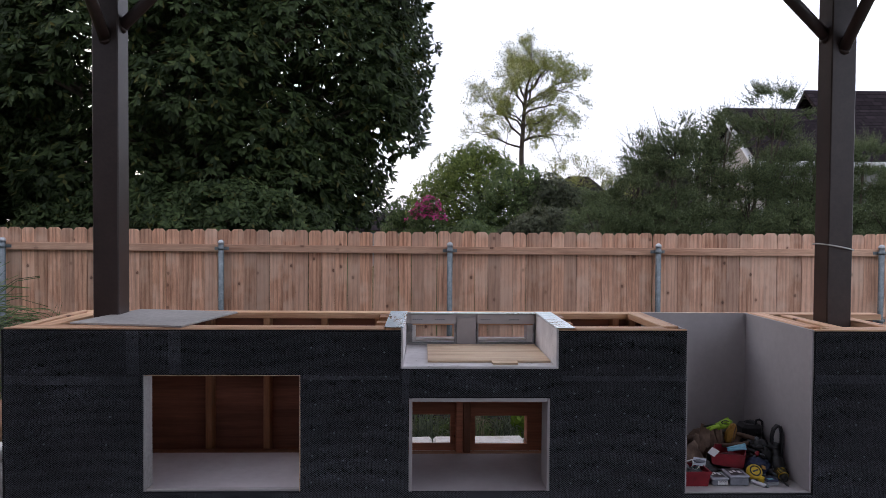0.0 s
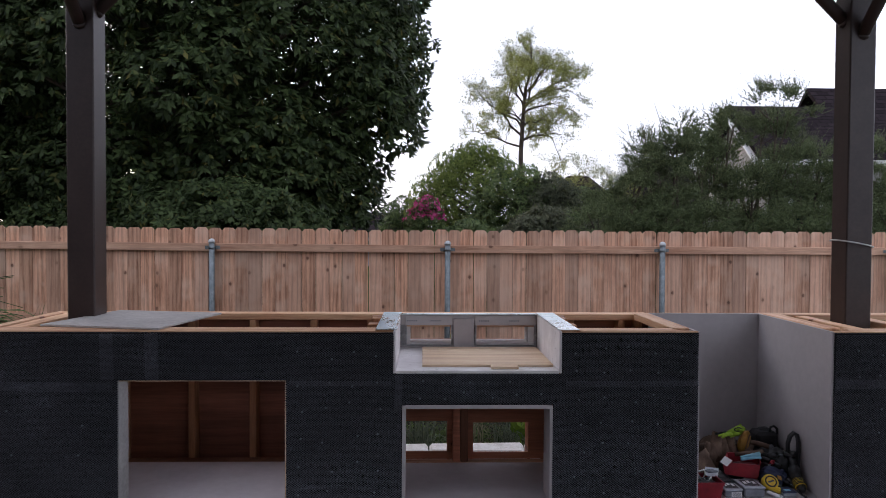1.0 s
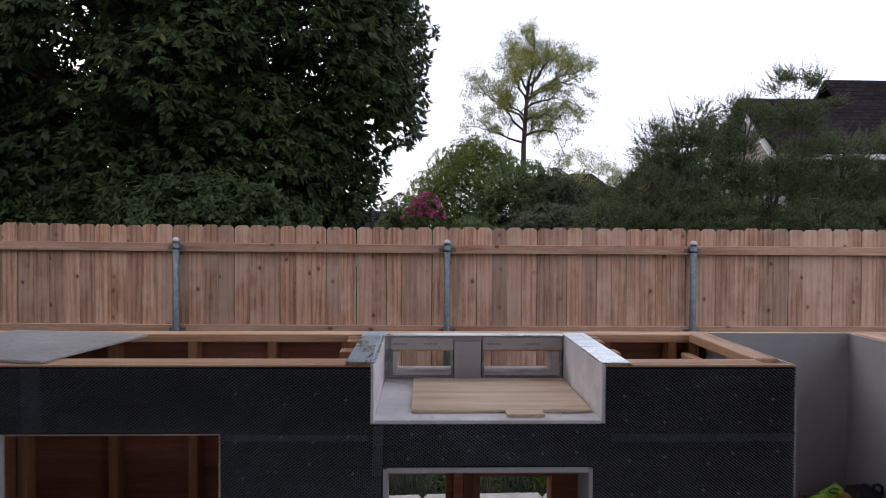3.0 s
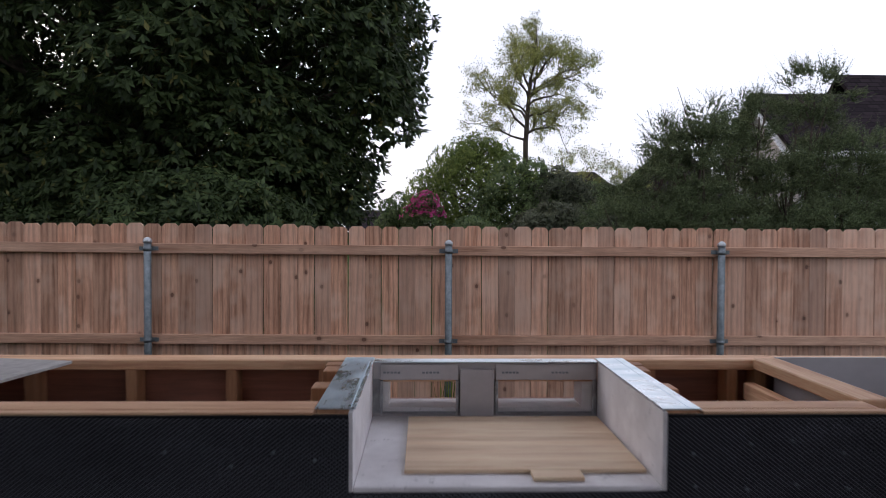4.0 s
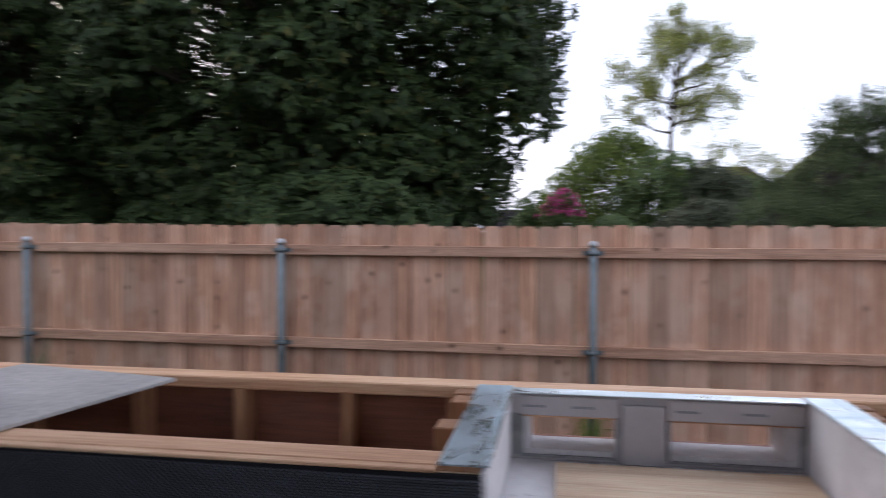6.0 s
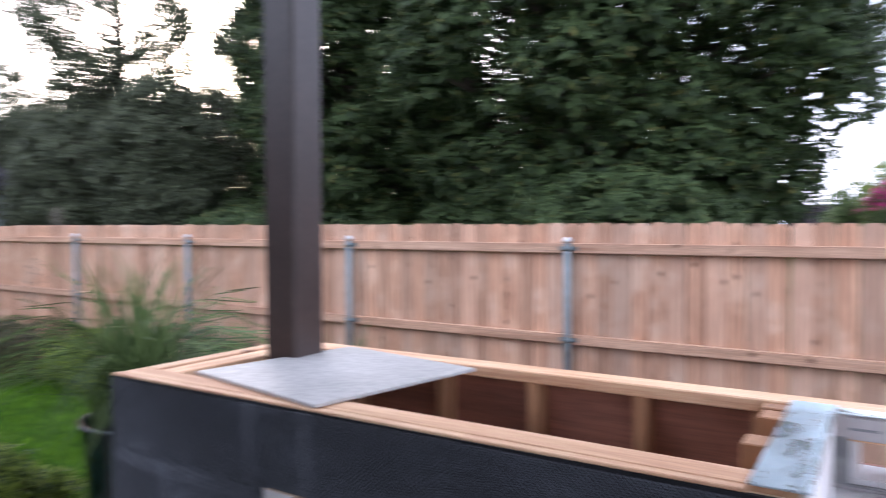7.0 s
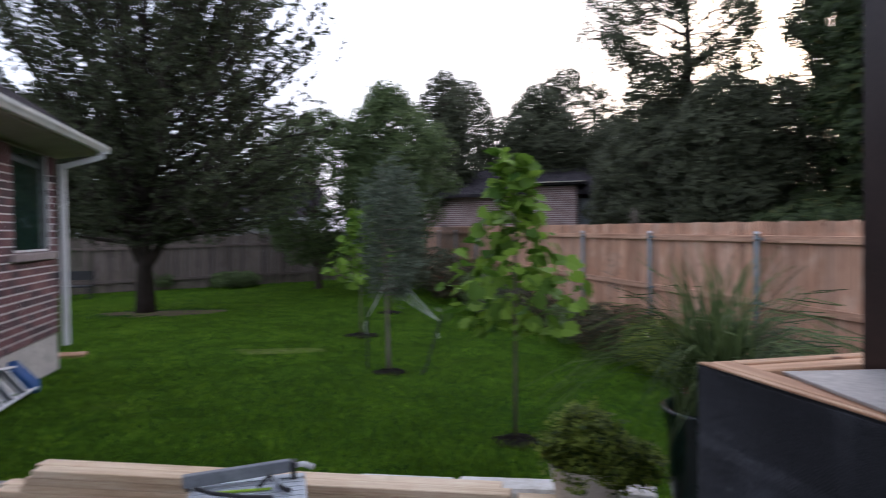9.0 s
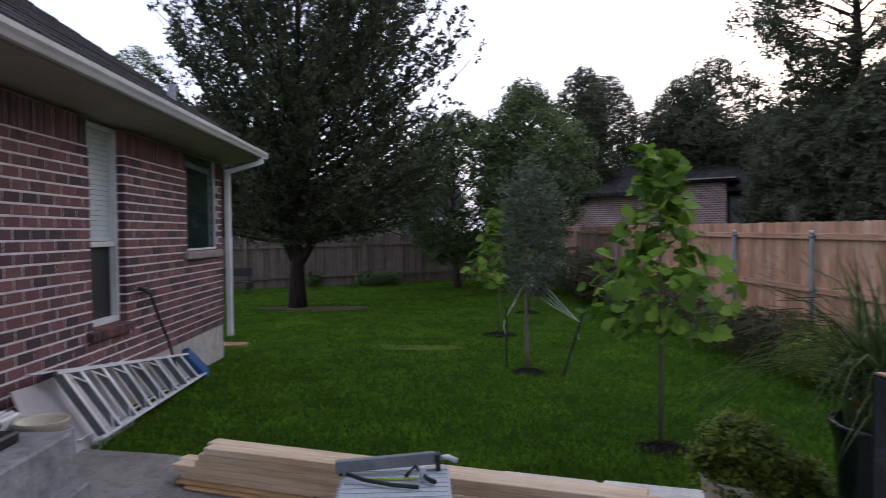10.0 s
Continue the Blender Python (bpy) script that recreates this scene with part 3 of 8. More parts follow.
def leaf_mesh(name, centres, size, material, rng, droop=0.3, aspect=0.55, fold=0.18, tilt=None, corners=4):
    """Many single leaves, each a folded kite of four corners."""
    n = len(centres)
    a = rng.normal(size=(n, 3))
    a[:, 2] -= droop * 2
    if tilt is not None:
        a += tilt
    a /= np.linalg.norm(a, axis=1)[:, None]
    s = np.cross(a, rng.normal(size=(n, 3)))
    s /= np.linalg.norm(s, axis=1)[:, None] + 1e-9
    nrm = np.cross(a, s)
    ln = size * rng.uniform(0.65, 1.3, size=(n, 1))
    w = ln * aspect * 0.5
    v = np.empty((n, 4, 3))
    v[:, 0] = centres
    v[:, 1] = centres + a * ln * 0.45 + s * w + nrm * ln * fold
    v[:, 2] = centres + a * ln
    v[:, 3] = centres + a * ln * 0.45 - s * w + nrm * ln * fold
    if corners == 3:
        v[:, 0] = centres + s * w * 0.8
        v[:, 1] = centres + a * ln * 0.35 - s * w * 1.2 + nrm * ln * fold
        v = np.ascontiguousarray(v[:, :3])
    q = v.shape[1]
    me = bpy.data.meshes.new(name)
    me.vertices.add(q * n)
    me.vertices.foreach_set("co", v.ravel())
    me.loops.add(q * n)
    me.loops.foreach_set("vertex_index", np.arange(q * n, dtype=np.int32))
    me.polygons.add(n)
    me.polygons.foreach_set("loop_start", np.arange(0, q * n, q, dtype=np.int32))
    me.update(calc_edges=True)
    me.materials.append(material)
    return me


def place_mesh(name, me, parent, at=(0, 0, 0), label=""):
    ob = new(name, me)
    ob.parent = parent
    ob.location = at
    return tagged(ob, label)


def rounded(f):
    """Reach of a round crown at the share f of its height."""
    return max(0.05, math.sin(math.pi * min(1, 0.12 + 0.86 * f))) ** 0.6


def tree(name, label, base, height, spread, crown_from, limbs, leaves, leaf, leaf_mat, seed, trunk_r=0.15, up=0.3, jitter=0.7,
         bark="bark", droop=0.3, aspect=0.55, category="tree", inner=0.35, tuft=9):
    """A tapered trunk with limbs and a crown of single leaves gathered along the limbs."""
    rng = np.random.default_rng(seed)
    t = thing(name, base, label, category)
    axis = [Vector((0.02 * height * math.sin(5 * f + seed), 0.02 * height * math.cos(4 * f + seed) - 0.02 * height * math.cos(seed), height * f * 0.97)) for f in np.linspace(0, 1, 9)]
    bm = bmesh.new()
    add_tube(bm, axis, [trunk_r * (1.25 if i == 0 else 1 - 0.105 * i) for i in range(9)], 10)
    pts = []
    for i in range(limbs):
        f = (i + rng.uniform(0.1, 0.9)) / limbs
        zs = crown_from + (height - crown_from) * f * 0.92
        k = min(7, int(zs / height / 0.97 * 8))
        root = axis[k].lerp(axis[k + 1], min(1, max(0, zs / height / 0.97 * 8 - k)))
        ang = i * 2.39996 + rng.uniform(-0.5, 0.5)
        reach = rounded(f) * rng.uniform(0.6, 1.05)
        out = Vector((math.cos(ang) * spread[0] * reach, math.sin(ang) * spread[1] * reach, 0))
        rise = up * out.length * rng.uniform(0.5, 1.3)
        tip = root + out + Vector((0, 0, rise))
        bend = root.lerp(tip, 0.5) + Vector((0, 0, (-0.18 if up > 0.5 else 0.12) * out.length)) + Vector(rng.normal(size=3) * 0.06 * out.length)
        curve = [root, root.lerp(bend, 0.6), bend, bend.lerp(tip, 0.55) + Vector(rng.normal(size=3) * 0.04 * out.length), tip]
        r0 = trunk_r * (0.5 * (1 - 0.7 * f))
        add_tube(bm, curve, [r0, r0 * 0.8, r0 * 0.6, r0 * 0.4, r0 * 0.18], 5, False)
        ends = [(curve, 1.0)]
        for j in range(3):
            s = curve[1 + j]
            side = Vector((rng.normal(), rng.normal(), rng.normal() * 0.5 + up)).normalized() * out.length * rng.uniform(0.25, 0.5)
            twig = [s, s + side * 0.5 + Vector((0, 0, 0.05)), s + side]
            add_tube(bm, twig, [r0 * 0.4, r0 * 0.25, r0 * 0.1], 4, False)
            ends.append((twig, 0.6))
        per = max(4, int(leaves / tuft / limbs * (0.5 + rounded(f)) / 1.2))
        share = [0.4, 0.2, 0.2, 0.2]
        for (line, w), q in zip(ends, share):
            m = max(1, int(per * q))
            s = inner + (1 - inner) * rng.random(m) ** 0.8
            arr = np.array([tuple(p) for p in line])
            u = s * (len(line) - 1)
            k0 = np.minimum(u.astype(int), len(line) - 2)
            p = arr[k0] + (arr[k0 + 1] - arr[k0]) * (u - k0)[:, None]
            off = rng.normal(size=(m, 3))
            off *= (jitter * (0.6 + 0.5 * w) * rng.random((m, 1)) ** 0.45) / np.linalg.norm(off, axis=1)[:, None]
            off[:, 2] *= 0.75
            pts.append(p + off)
    # each place on a twig carries a tuft of leaves that spread from it
    pts = np.repeat(np.concatenate(pts), tuft, axis=0)
    tilt = rng.normal(size=pts.shape)
    tilt /= np.linalg.norm(tilt, axis=1)[:, None]
    pts = pts + tilt * leaf * rng.uniform(0.1, 0.8, (len(pts), 1))
    pts[:, 2] = np.maximum(pts[:, 2], 0.03)
    part_trunk = new("trunk", data_from(bm, "trunk", M[bark]))
    part_trunk.parent = t
    place_mesh("crown", leaf_mesh("crown", pts, leaf, M[leaf_mat], rng, droop, aspect, tilt=tilt * 2.2), t)
    return t


def fan_tree(name, label, base, top, crown_z, radii, limbs, leaves, leaf, leaf_mat, seed, trunk_r=0.15, square=2.0, roots=(1.5, 6.0), sweep=0.8, jitter=0.2,
             bark="bark", droop=0.0, aspect=0.5, category="tree", group="", inner=0.25, tuft=5, twigs=5, low=-0.85, limb_r=0.4, shift=(0, 0), skirt=0.0, fork=()):
    """A tree whose limbs leave the trunk low down and sweep out to an uneven, spiky crown."""
    rng = np.random.default_rng(seed)
    t = thing(name, base, label, category, group)
    axis = [Vector((0.012 * top * math.sin(4 * f + seed), 0.012 * top * math.cos(3 * f + seed), top * f)) for f in np.linspace(0, 1, 9)]
    axis = [a - Vector((axis[0].x, axis[0].y, 0)) for a in axis]
    bm = bmesh.new()
    add_tube(bm, axis, [trunk_r * (1.3 if i == 0 else 1 - 0.105 * i) for i in range(9)], 10)
    for low_z, tip in fork:
        a, b = Vector((axis[1].x, axis[1].y, low_z)), Vector(tip)
        add_tube(bm, [a, a.lerp(b, 0.3) + Vector((0, (b.y - a.y) * 0.12, 0)), a.lerp(b, 0.65) + Vector((0, (b.y - a.y) * 0.06, 0)), b], [trunk_r * 0.62, trunk_r * 0.54, trunk_r * 0.42, trunk_r * 0.18], 8)
    pts, aim = [], []
    for i in range(limbs):
        h = low + (1 - low) * (i + rng.uniform(0.1, 0.9)) / limbs
        ang = i * 2.39996 + rng.uniform(-0.4, 0.4)
        ring = math.sqrt(max(0.02, 1 - abs(h) ** (skirt if skirt and h < 0 else square)))
        far = rng.uniform(0.62, 1.08)
        tip = Vector((math.cos(ang) * ring * radii[0] * far + shift[0], math.sin(ang) * ring * radii[1] * far + shift[1], crown_z + h * radii[2] * (far if h > 0 else 1)))
        share = (h - low) / (1 - low)
        zr = min(top * 0.98, roots[0] + (roots[1] - roots[0]) * min(1, max(0, share * rng.uniform(0.7, 1.1))))
        zr = min(zr, max(roots[0] * 0.8, tip.z - 0.1 * ring * radii[0]))
        k = min(7, int(zr / top * 8))
        root = axis[k].lerp(axis[k + 1], zr / top * 8 - k)
        d = tip - root
        mid = root + Vector((d.x * 0.58, d.y * 0.58, d.z * (0.55 - 0.28 * sweep))) + Vector(rng.normal(size=3)) * 0.05 * d.length
        line = [root * (1 - s) ** 2 + mid * 2 * s * (1 - s) + tip * s * s for s in np.linspace(0, 1, 6)]
        r0 = trunk_r * limb_r * (1 - 0.6 * share)
        add_tube(bm, line, [r0 * (1 - 0.17 * j) for j in range(6)], 5, False)
        ends = [(line, 0.45)]
        for j in range(twigs):
            s = rng.uniform(0.3, 0.95) * 5
            k = min(4, int(s))
            p = line[k].lerp(line[k + 1], s - k)
            tan = (line[k + 1] - line[k]).normalized()
            way = (tan * 0.7 + Vector(rng.normal(size=3)) * 0.5 + Vector((0, 0, 0.5 * sweep))).normalized() * d.length * rng.uniform(0.12, 0.3)
            tw = [p, p + way * 0.5 + Vector((0, 0, -0.03 * sweep)), p + way]
            add_tube(bm, tw, [r0 * 0.4, r0 * 0.28, r0 * 0.12], 4, False)
            ends.append((tw, 0.55 / twigs))
        per = leaves / tuft / limbs * (0.45 + 0.75 * ring)
        for line2, w in ends:
            m = max(2, int(per * w))
            s = inner + (1 - inner) * rng.random(m) ** 0.6
            arr = np.array([tuple(q) for q in line2])
            u = s * (len(line2) - 1)
            k0 = np.minimum(u.astype(int), len(line2) - 2)
            p = arr[k0] + (arr[k0 + 1] - arr[k0]) * (u - k0)[:, None]
            pts.append(p + rng.normal(size=(m, 3)) * jitter * (1.15 - s)[:, None])
            v = arr[-1] - arr[-2]
            aim.append(np.repeat((v / (np.linalg.norm(v) + 1e-6))[None], m, axis=0))
    pts = np.repeat(np.concatenate(pts), tuft, axis=0)
    aim = np.repeat(np.concatenate(aim), tuft, axis=0)
    tilt = rng.normal(size=pts.shape)
    tilt /= np.linalg.norm(tilt, axis=1)[:, None]
    pts = pts + tilt * leaf * rng.uniform(0.1, 0.8, (len(pts), 1))
    pts[:, 2] = np.maximum(pts[:, 2], 0.03)
    st = new("trunk", data_from(bm, "trunk", M[bark]))
    st.parent = t
    place_mesh("crown", leaf_mesh("crown", pts, leaf, M[leaf_mat], rng, droop, aspect, tilt=tilt * 1.2 + aim * sweep * 1.6), t)
    return t


def fan_leaves(name, at, axis, side, length, material, aspect=0.4, fold=0.14):
    """Single leaves, each a folded kite, with their axes and sides given."""
    n = len(at)
    nrm = np.cross(axis, side)
    w = length * aspect * 0.5
    v = np.empty((n, 4, 3))
    v[:, 0] = at
    v[:, 1] = at + axis * length * 0.45 + side * w + nrm * length * fold
    v[:, 2] = at + axis * length
    v[:, 3] = at + axis * length * 0.45 - side * w + nrm * length * fold
    me = bpy.data.meshes.new(name)
    me.vertices.add(4 * n)
    me.vertices.foreach_set("co", v.ravel())
    me.loops.add(4 * n)
    me.loops.foreach_set("vertex_index", np.arange(4 * n, dtype=np.int32))
    me.polygons.add(n)
    me.polygons.foreach_set("loop_start", np.arange(0, 4 * n, 4, dtype=np.int32))
    me.update(calc_edges=True)
    me.materials.append(material)
    return me


def unit(a):
    return a / (np.linalg.norm(a, axis=-1, keepdims=True) + 1e-9)


def sprays(name, at, way, fingers, leaf, material, rng, droop=0.5, aspect=0.36, spread=0.9):
    """Hanging fans of leaflets, one at each place, that open round the way it faces."""
    at, way = np.repeat(at, fingers, axis=0), np.repeat(way, fingers, axis=0)
    t1 = unit(np.cross(way, rng.normal(size=(len(at) // fingers, 3)).repeat(fingers, axis=0)))
    t2 = np.cross(way, t1)
    phi = np.tile(np.arange(fingers) * math.tau / fingers, len(at) // fingers) + rng.normal(size=len(at)) * 0.3
    axis = way * 0.4 + (t1 * np.cos(phi)[:, None] + t2 * np.sin(phi)[:, None]) * spread + rng.normal(size=at.shape) * 0.12
    axis[:, 2] -= droop
    axis = unit(axis)
    side = unit(np.cross(axis, way * 0.6 + np.array([0, 0, 0.8]) + rng.normal(size=at.shape) * 0.25))
    length = leaf * rng.uniform(0.65, 1.25, (len(at), 1))
    return fan_leaves(name, at + axis * leaf * 0.12, axis, side, length, material, aspect)


def lobed_tree(name, label, base, height, radii, crown_from, lobes, fans, leaf, leaf_mat, seed, trunk_r=0.15, square=2.6, lobe=0.3, fingers=7, droop=0.5,
               aspect=0.36, skirt=1.0, group="", category="tree", bark="bark", inside=0.2, blossom=None, lean=(0, 0), hollow=0.35, deep=1.0, limb=0.34):
    """A tree whose crown is built of rounded boughs, each hung with fans of leaves."""
    rng = np.random.default_rng(seed)
    t = thing(name, base, label, category, group)
    cz, rz = (crown_from + height) / 2, (height - crown_from) / 2
    size = lobe * (radii[0] + radii[1] + rz) / 3
    bm = bmesh.new()
    stem = [Vector((lean[0] * f + 0.015 * height * math.sin(5 * f + seed), lean[1] * f + 0.015 * height * math.sin(4 * f + 2 * seed), height * 0.86 * f)) for f in np.linspace(0, 1, 8)]
    stem = [p - Vector((stem[0].x, stem[0].y, 0)) for p in stem]
    add_tube(bm, stem, [trunk_r * (1.3 if i == 0 else 1 - 0.115 * i) for i in range(8)], 10)
    at, way = [], []
    for i in range(lobes):
        h = -0.96 + 1.94 * (i + rng.uniform(0.2, 0.8)) / lobes
        ang = i * 2.39996 + rng.uniform(-0.3, 0.3)
        ring = max(0.02, 1 - abs(h) ** square) ** (1 / square) * (skirt if h < -0.45 else 1.0)
        r = size * rng.uniform(0.7, 1.3)
        out = np.array([math.cos(ang), math.sin(ang)])
        ring *= rng.uniform(deep, 1.0)
        c = np.array([out[0] * (ring * radii[0] - r * 0.9), out[1] * (ring * radii[1] - r * 0.9), cz + h * max(0.1, rz - r * 0.8)])
        c[:2] += np.array(lean) * c[2] / height
        zr = min(height * 0.8, max(0.3, c[2] - 0.55 * np.hypot(c[0], c[1])))
        k = min(6, int(zr / (height * 0.86) * 7))
        root = stem[k].lerp(stem[k + 1], zr / (height * 0.86) * 7 - k)
        tip = Vector(c)
        mid = root.lerp(tip, 0.5) + Vector((0, 0, 0.08 * (tip - root).length))
        add_tube(bm, [root, mid, tip], [trunk_r * limb, trunk_r * limb * 0.65, trunk_r * limb * 0.25], 5, False)
        n = int(fans / lobes * (r / size) ** 2)
        d = unit(rng.normal(size=(int(n * 2.2), 3)))
        d = d[(d[:, 0] * out[0] + d[:, 1] * out[1] + 0.5 * d[:, 2] * np.sign(h) > -0.45) & (d[:, 2] > -0.75)][:n]
        at.append(c + d * r * (1 - hollow * rng.random((len(d), 1)) ** 1.5) * np.array([1, 1, 0.85]))
        way.append(unit(d + np.array([out[0] * 0.3, out[1] * 0.3, 0.1])))
    n = int(fans * inside)
    d = unit(rng.normal(size=(n, 3)))
    at.append(d * np.array([radii[0], radii[1], rz]) * rng.uniform(0.3, 0.8, (n, 1)) * np.array([skirt, skirt, 0.95]) + np.array([0, 0, cz]))
    way.append(d)
    at, way = np.concatenate(at), np.concatenate(way)
    at[:, 2] = np.maximum(at[:, 2], 0.1)
    st = new("trunk", data_from(bm, "trunk", M[bark]))
    st.parent = t
    place_mesh("crown", sprays("crown", at, way, fingers, leaf, M[leaf_mat], rng, droop, aspect), t)
    if blossom:
        pick = rng.random(len(at)) < blossom[1]
        pick &= at[:, 2] > np.quantile(at[:, 2], blossom[2])
        place_mesh("blossom", sprays("blossom", at[pick] + way[pick] * leaf * 0.5, way[pick], 7, leaf * 0.8, M[blossom[0]], rng, 0.0, 0.9), t)
    return t


def open_tree(name, label, base, height, fork, limbs, leaf, leaf_mat, seed, trunk_r=0.14, leaves=260, bark="bark", curl=0.35):
    """A slender tree with bare bending limbs that end in thin sprays of twigs.
    limbs: height of the root, reach to the side, reach in depth, height of the tip."""
    rng = np.random.default_rng(seed)
    t = thing(name, base, label, "tree")
    bm = bmesh.new()
    stem = [Vector((0.10 * math.sin(6 * f + 1), 0, fork * f)) for f in np.linspace(0, 1, 7)]
    add_tube(bm, stem, [trunk_r * (1.35 if i == 0 else 1 - 0.09 * i) for i in range(7)], 9)
    at, way = [], []

    def grow(a, b, r, level):
        d = b - a
        bend = a.lerp(b, 0.5) + Vector((0, 0, curl * 0.35 * d.length)) + Vector(rng.normal(size=3)) * 0.07 * d.length
        line = [a * (1 - s) ** 2 + bend * 2 * s * (1 - s) + b * s * s for s in np.linspace(0, 1, 6)]
        line = [line[0]] + [p + Vector(rng.normal(size=3)) * 0.025 * d.length for p in line[1:]]
        add_tube(bm, line, [r * (1 - 0.15 * i) for i in range(6)], 5 if level < 2 else 3, False)
        if level == 2:
            arr = np.array([tuple(p) for p in line])
            m = leaves
            s = (0.15 + 0.85 * rng.random(m)) * 5
            k = np.minimum(s.astype(int), 4)
            at.append(arr[k] + (arr[k + 1] - arr[k]) * (s - k)[:, None] + rng.normal(size=(m, 3)) * 0.10)
            way.append(unit(rng.normal(size=(m, 3)) + np.array([0, 0, 0.3])))
            return
        for j in range(7 if level == 0 else 5):
            s = rng.uniform(0.25, 1.0) * 5 if j else 5.0
            k = min(4, int(s))
            p = line[k].lerp(line[k + 1], s - k)
            v = (line[k + 1] - line[k]).normalized() * 0.8 + Vector(rng.normal(size=3)) * 0.55 + Vector((0, 0, 0.12))
            grow(p, p + v.normalized() * (0.85 if level == 0 else 0.5) * rng.uniform(0.6, 1.2), r * 0.36, level + 1)

    for z, dx, dy, tz in limbs:
        k = min(5, int(z / fork * 6))
        root = stem[k].lerp(stem[k + 1], min(1.0, z / fork * 6 - k))
        grow(root, Vector((dx, dy, tz)), trunk_r * 0.36, 0)
    st = new("trunk", data_from(bm, "trunk", M[bark]))
    st.parent = t
    at, way = np.concatenate(at), np.concatenate(way)
    place_mesh("crown", sprays("crown", at, way, 2, leaf, M[leaf_mat], rng, 0.1, 0.42), t)
    return t


def plume_shrub(name, label, base, plumes, feathers, leaf_mat, seed, group=""):
    """A many-stemmed evergreen with feathery plumes. plumes: centre dx, dy, z and half sizes across and up."""
    rng = np.random.default_rng(seed)
    t = thing(name, base, label, "shrub", group)
    bm = bmesh.new()
    at, axis, ln = [], [], []
    for px, py, pz, rx, rz in plumes:
        c = Vector((px, py, pz))
        low = Vector((px * 0.12, py * 0.12, 0))
        knee = Vector((px * 0.55 + rng.normal() * 0.08, py * 0.5, pz * 0.55))
        add_tube(bm, [low, knee, c], [0.05, 0.038, 0.014], 6, False)
        for j in range(5):
            e = c + Vector((rng.normal() * rx * 0.55, rng.normal() * rx * 0.5, rng.normal() * rz * 0.5 + rz * 0.2))
            p = knee.lerp(c, rng.uniform(0.3, 1.0))
            add_tube(bm, [p, p.lerp(e, 0.5) + Vector((0, 0, -0.05)), e], [0.017, 0.012, 0.005], 4, False)
        n = int(feathers * rx * rz)
        m = 7 + int(34 * rx * rz)
        g = unit(rng.normal(size=(m, 3))) * rng.uniform(0.3, 1.0, (m, 1)) ** 0.5
        pick = rng.integers(m, size=n)
        d = g[pick]
        root = np.array(c) + d * np.array([rx, rx * 0.8, rz]) + rng.normal(size=(n, 3)) * np.array([0.10, 0.10, 0.055])
        v = unit(d * np.array([0.75, 0.75, 0.3]) + np.array([0, 0, 0.45]) + rng.normal(size=(n, 3)) * 0.3)
        length = rng.uniform(0.12, 0.30, (n, 1)) * (1 + 0.7 * np.maximum(0, d[:, 2:]))
        per = 15
        f = np.tile(np.linspace(0.0, 1.0, per), n)[:, None]
        v2, l2 = v.repeat(per, axis=0), length.repeat(per, axis=0)
        p = root.repeat(per, axis=0) + v2 * l2 * f + np.array([0, 0, 0.10]) * l2 * f * f
        at.append(p)
        axis.append(unit(v2 * 0.9 + rng.normal(size=p.shape) * 0.55))
        ln.append(0.062 * (1.15 - 0.6 * f) * rng.uniform(0.7, 1.2, (len(p), 1)))
    at, axis, ln = np.concatenate(at), np.concatenate(axis), np.concatenate(ln)
    at[:, 2] = np.maximum(at[:, 2], 0.04)
    side = unit(np.cross(axis, rng.normal(size=at.shape)))
    st = new("stem", data_from(bm, "stem", M["bark"]))
    st.parent = t
    place_mesh("foliage", fan_leaves("foliage", at, axis, side, ln, M[leaf_mat], 0.32, 0.05), t)
    return t


def bush(name, label, base, size, leaves, leaf, leaf_mat, seed, clumps=14, category="shrub", group="", droop=0.0, kind=""):
    """A low shrub: stems from the ground and clumps of leaves."""
    rng = np.random.default_rng(seed)
    t = thing(name, base, label, category, group, kind)
    bm = bmesh.new()
    pts = []
    for i in range(clumps):
        d = rng.normal(size=3)
        d /= np.linalg.norm(d)
        d[2] = abs(d[2])
        c = d * np.array(size) * rng.uniform(0.35, 0.85) * np.array([1, 1, 0.95]) + np.array([0, 0, 0.12 * size[2]])
        add_tube(bm, [(c[0] * 0.1, c[1] * 0.1, 0), (c[0] * 0.5, c[1] * 0.5, c[2] * 0.6), tuple(c)], [0.02 * size[2] + 0.004, 0.014 * size[2] + 0.003, 0.004], 5, False)
        pts.append(c + rng.normal(size=(leaves // clumps, 3)) * np.array(size) * 0.2)
    pts = np.concatenate(pts)
    pts[:, 2] = np.maximum(pts[:, 2], 0.02)
    st = new("stem", data_from(bm, "stem", M["bark"]))
    st.parent = t
    place_mesh("leaves", leaf_mesh("leaves", pts, leaf, M[leaf_mat], rng, droop), t)
    return t


def lawn_height(x, y):
    a = min(1.0, max(0.0, (-x - 4) / 18))
    yy = min(max(y, 0), 7.5)
    return -0.02 - 0.052 * yy * (1 - 0.3 * a) - 0.45 * a * max(0.0, 1 - max(y, 0) / 9)


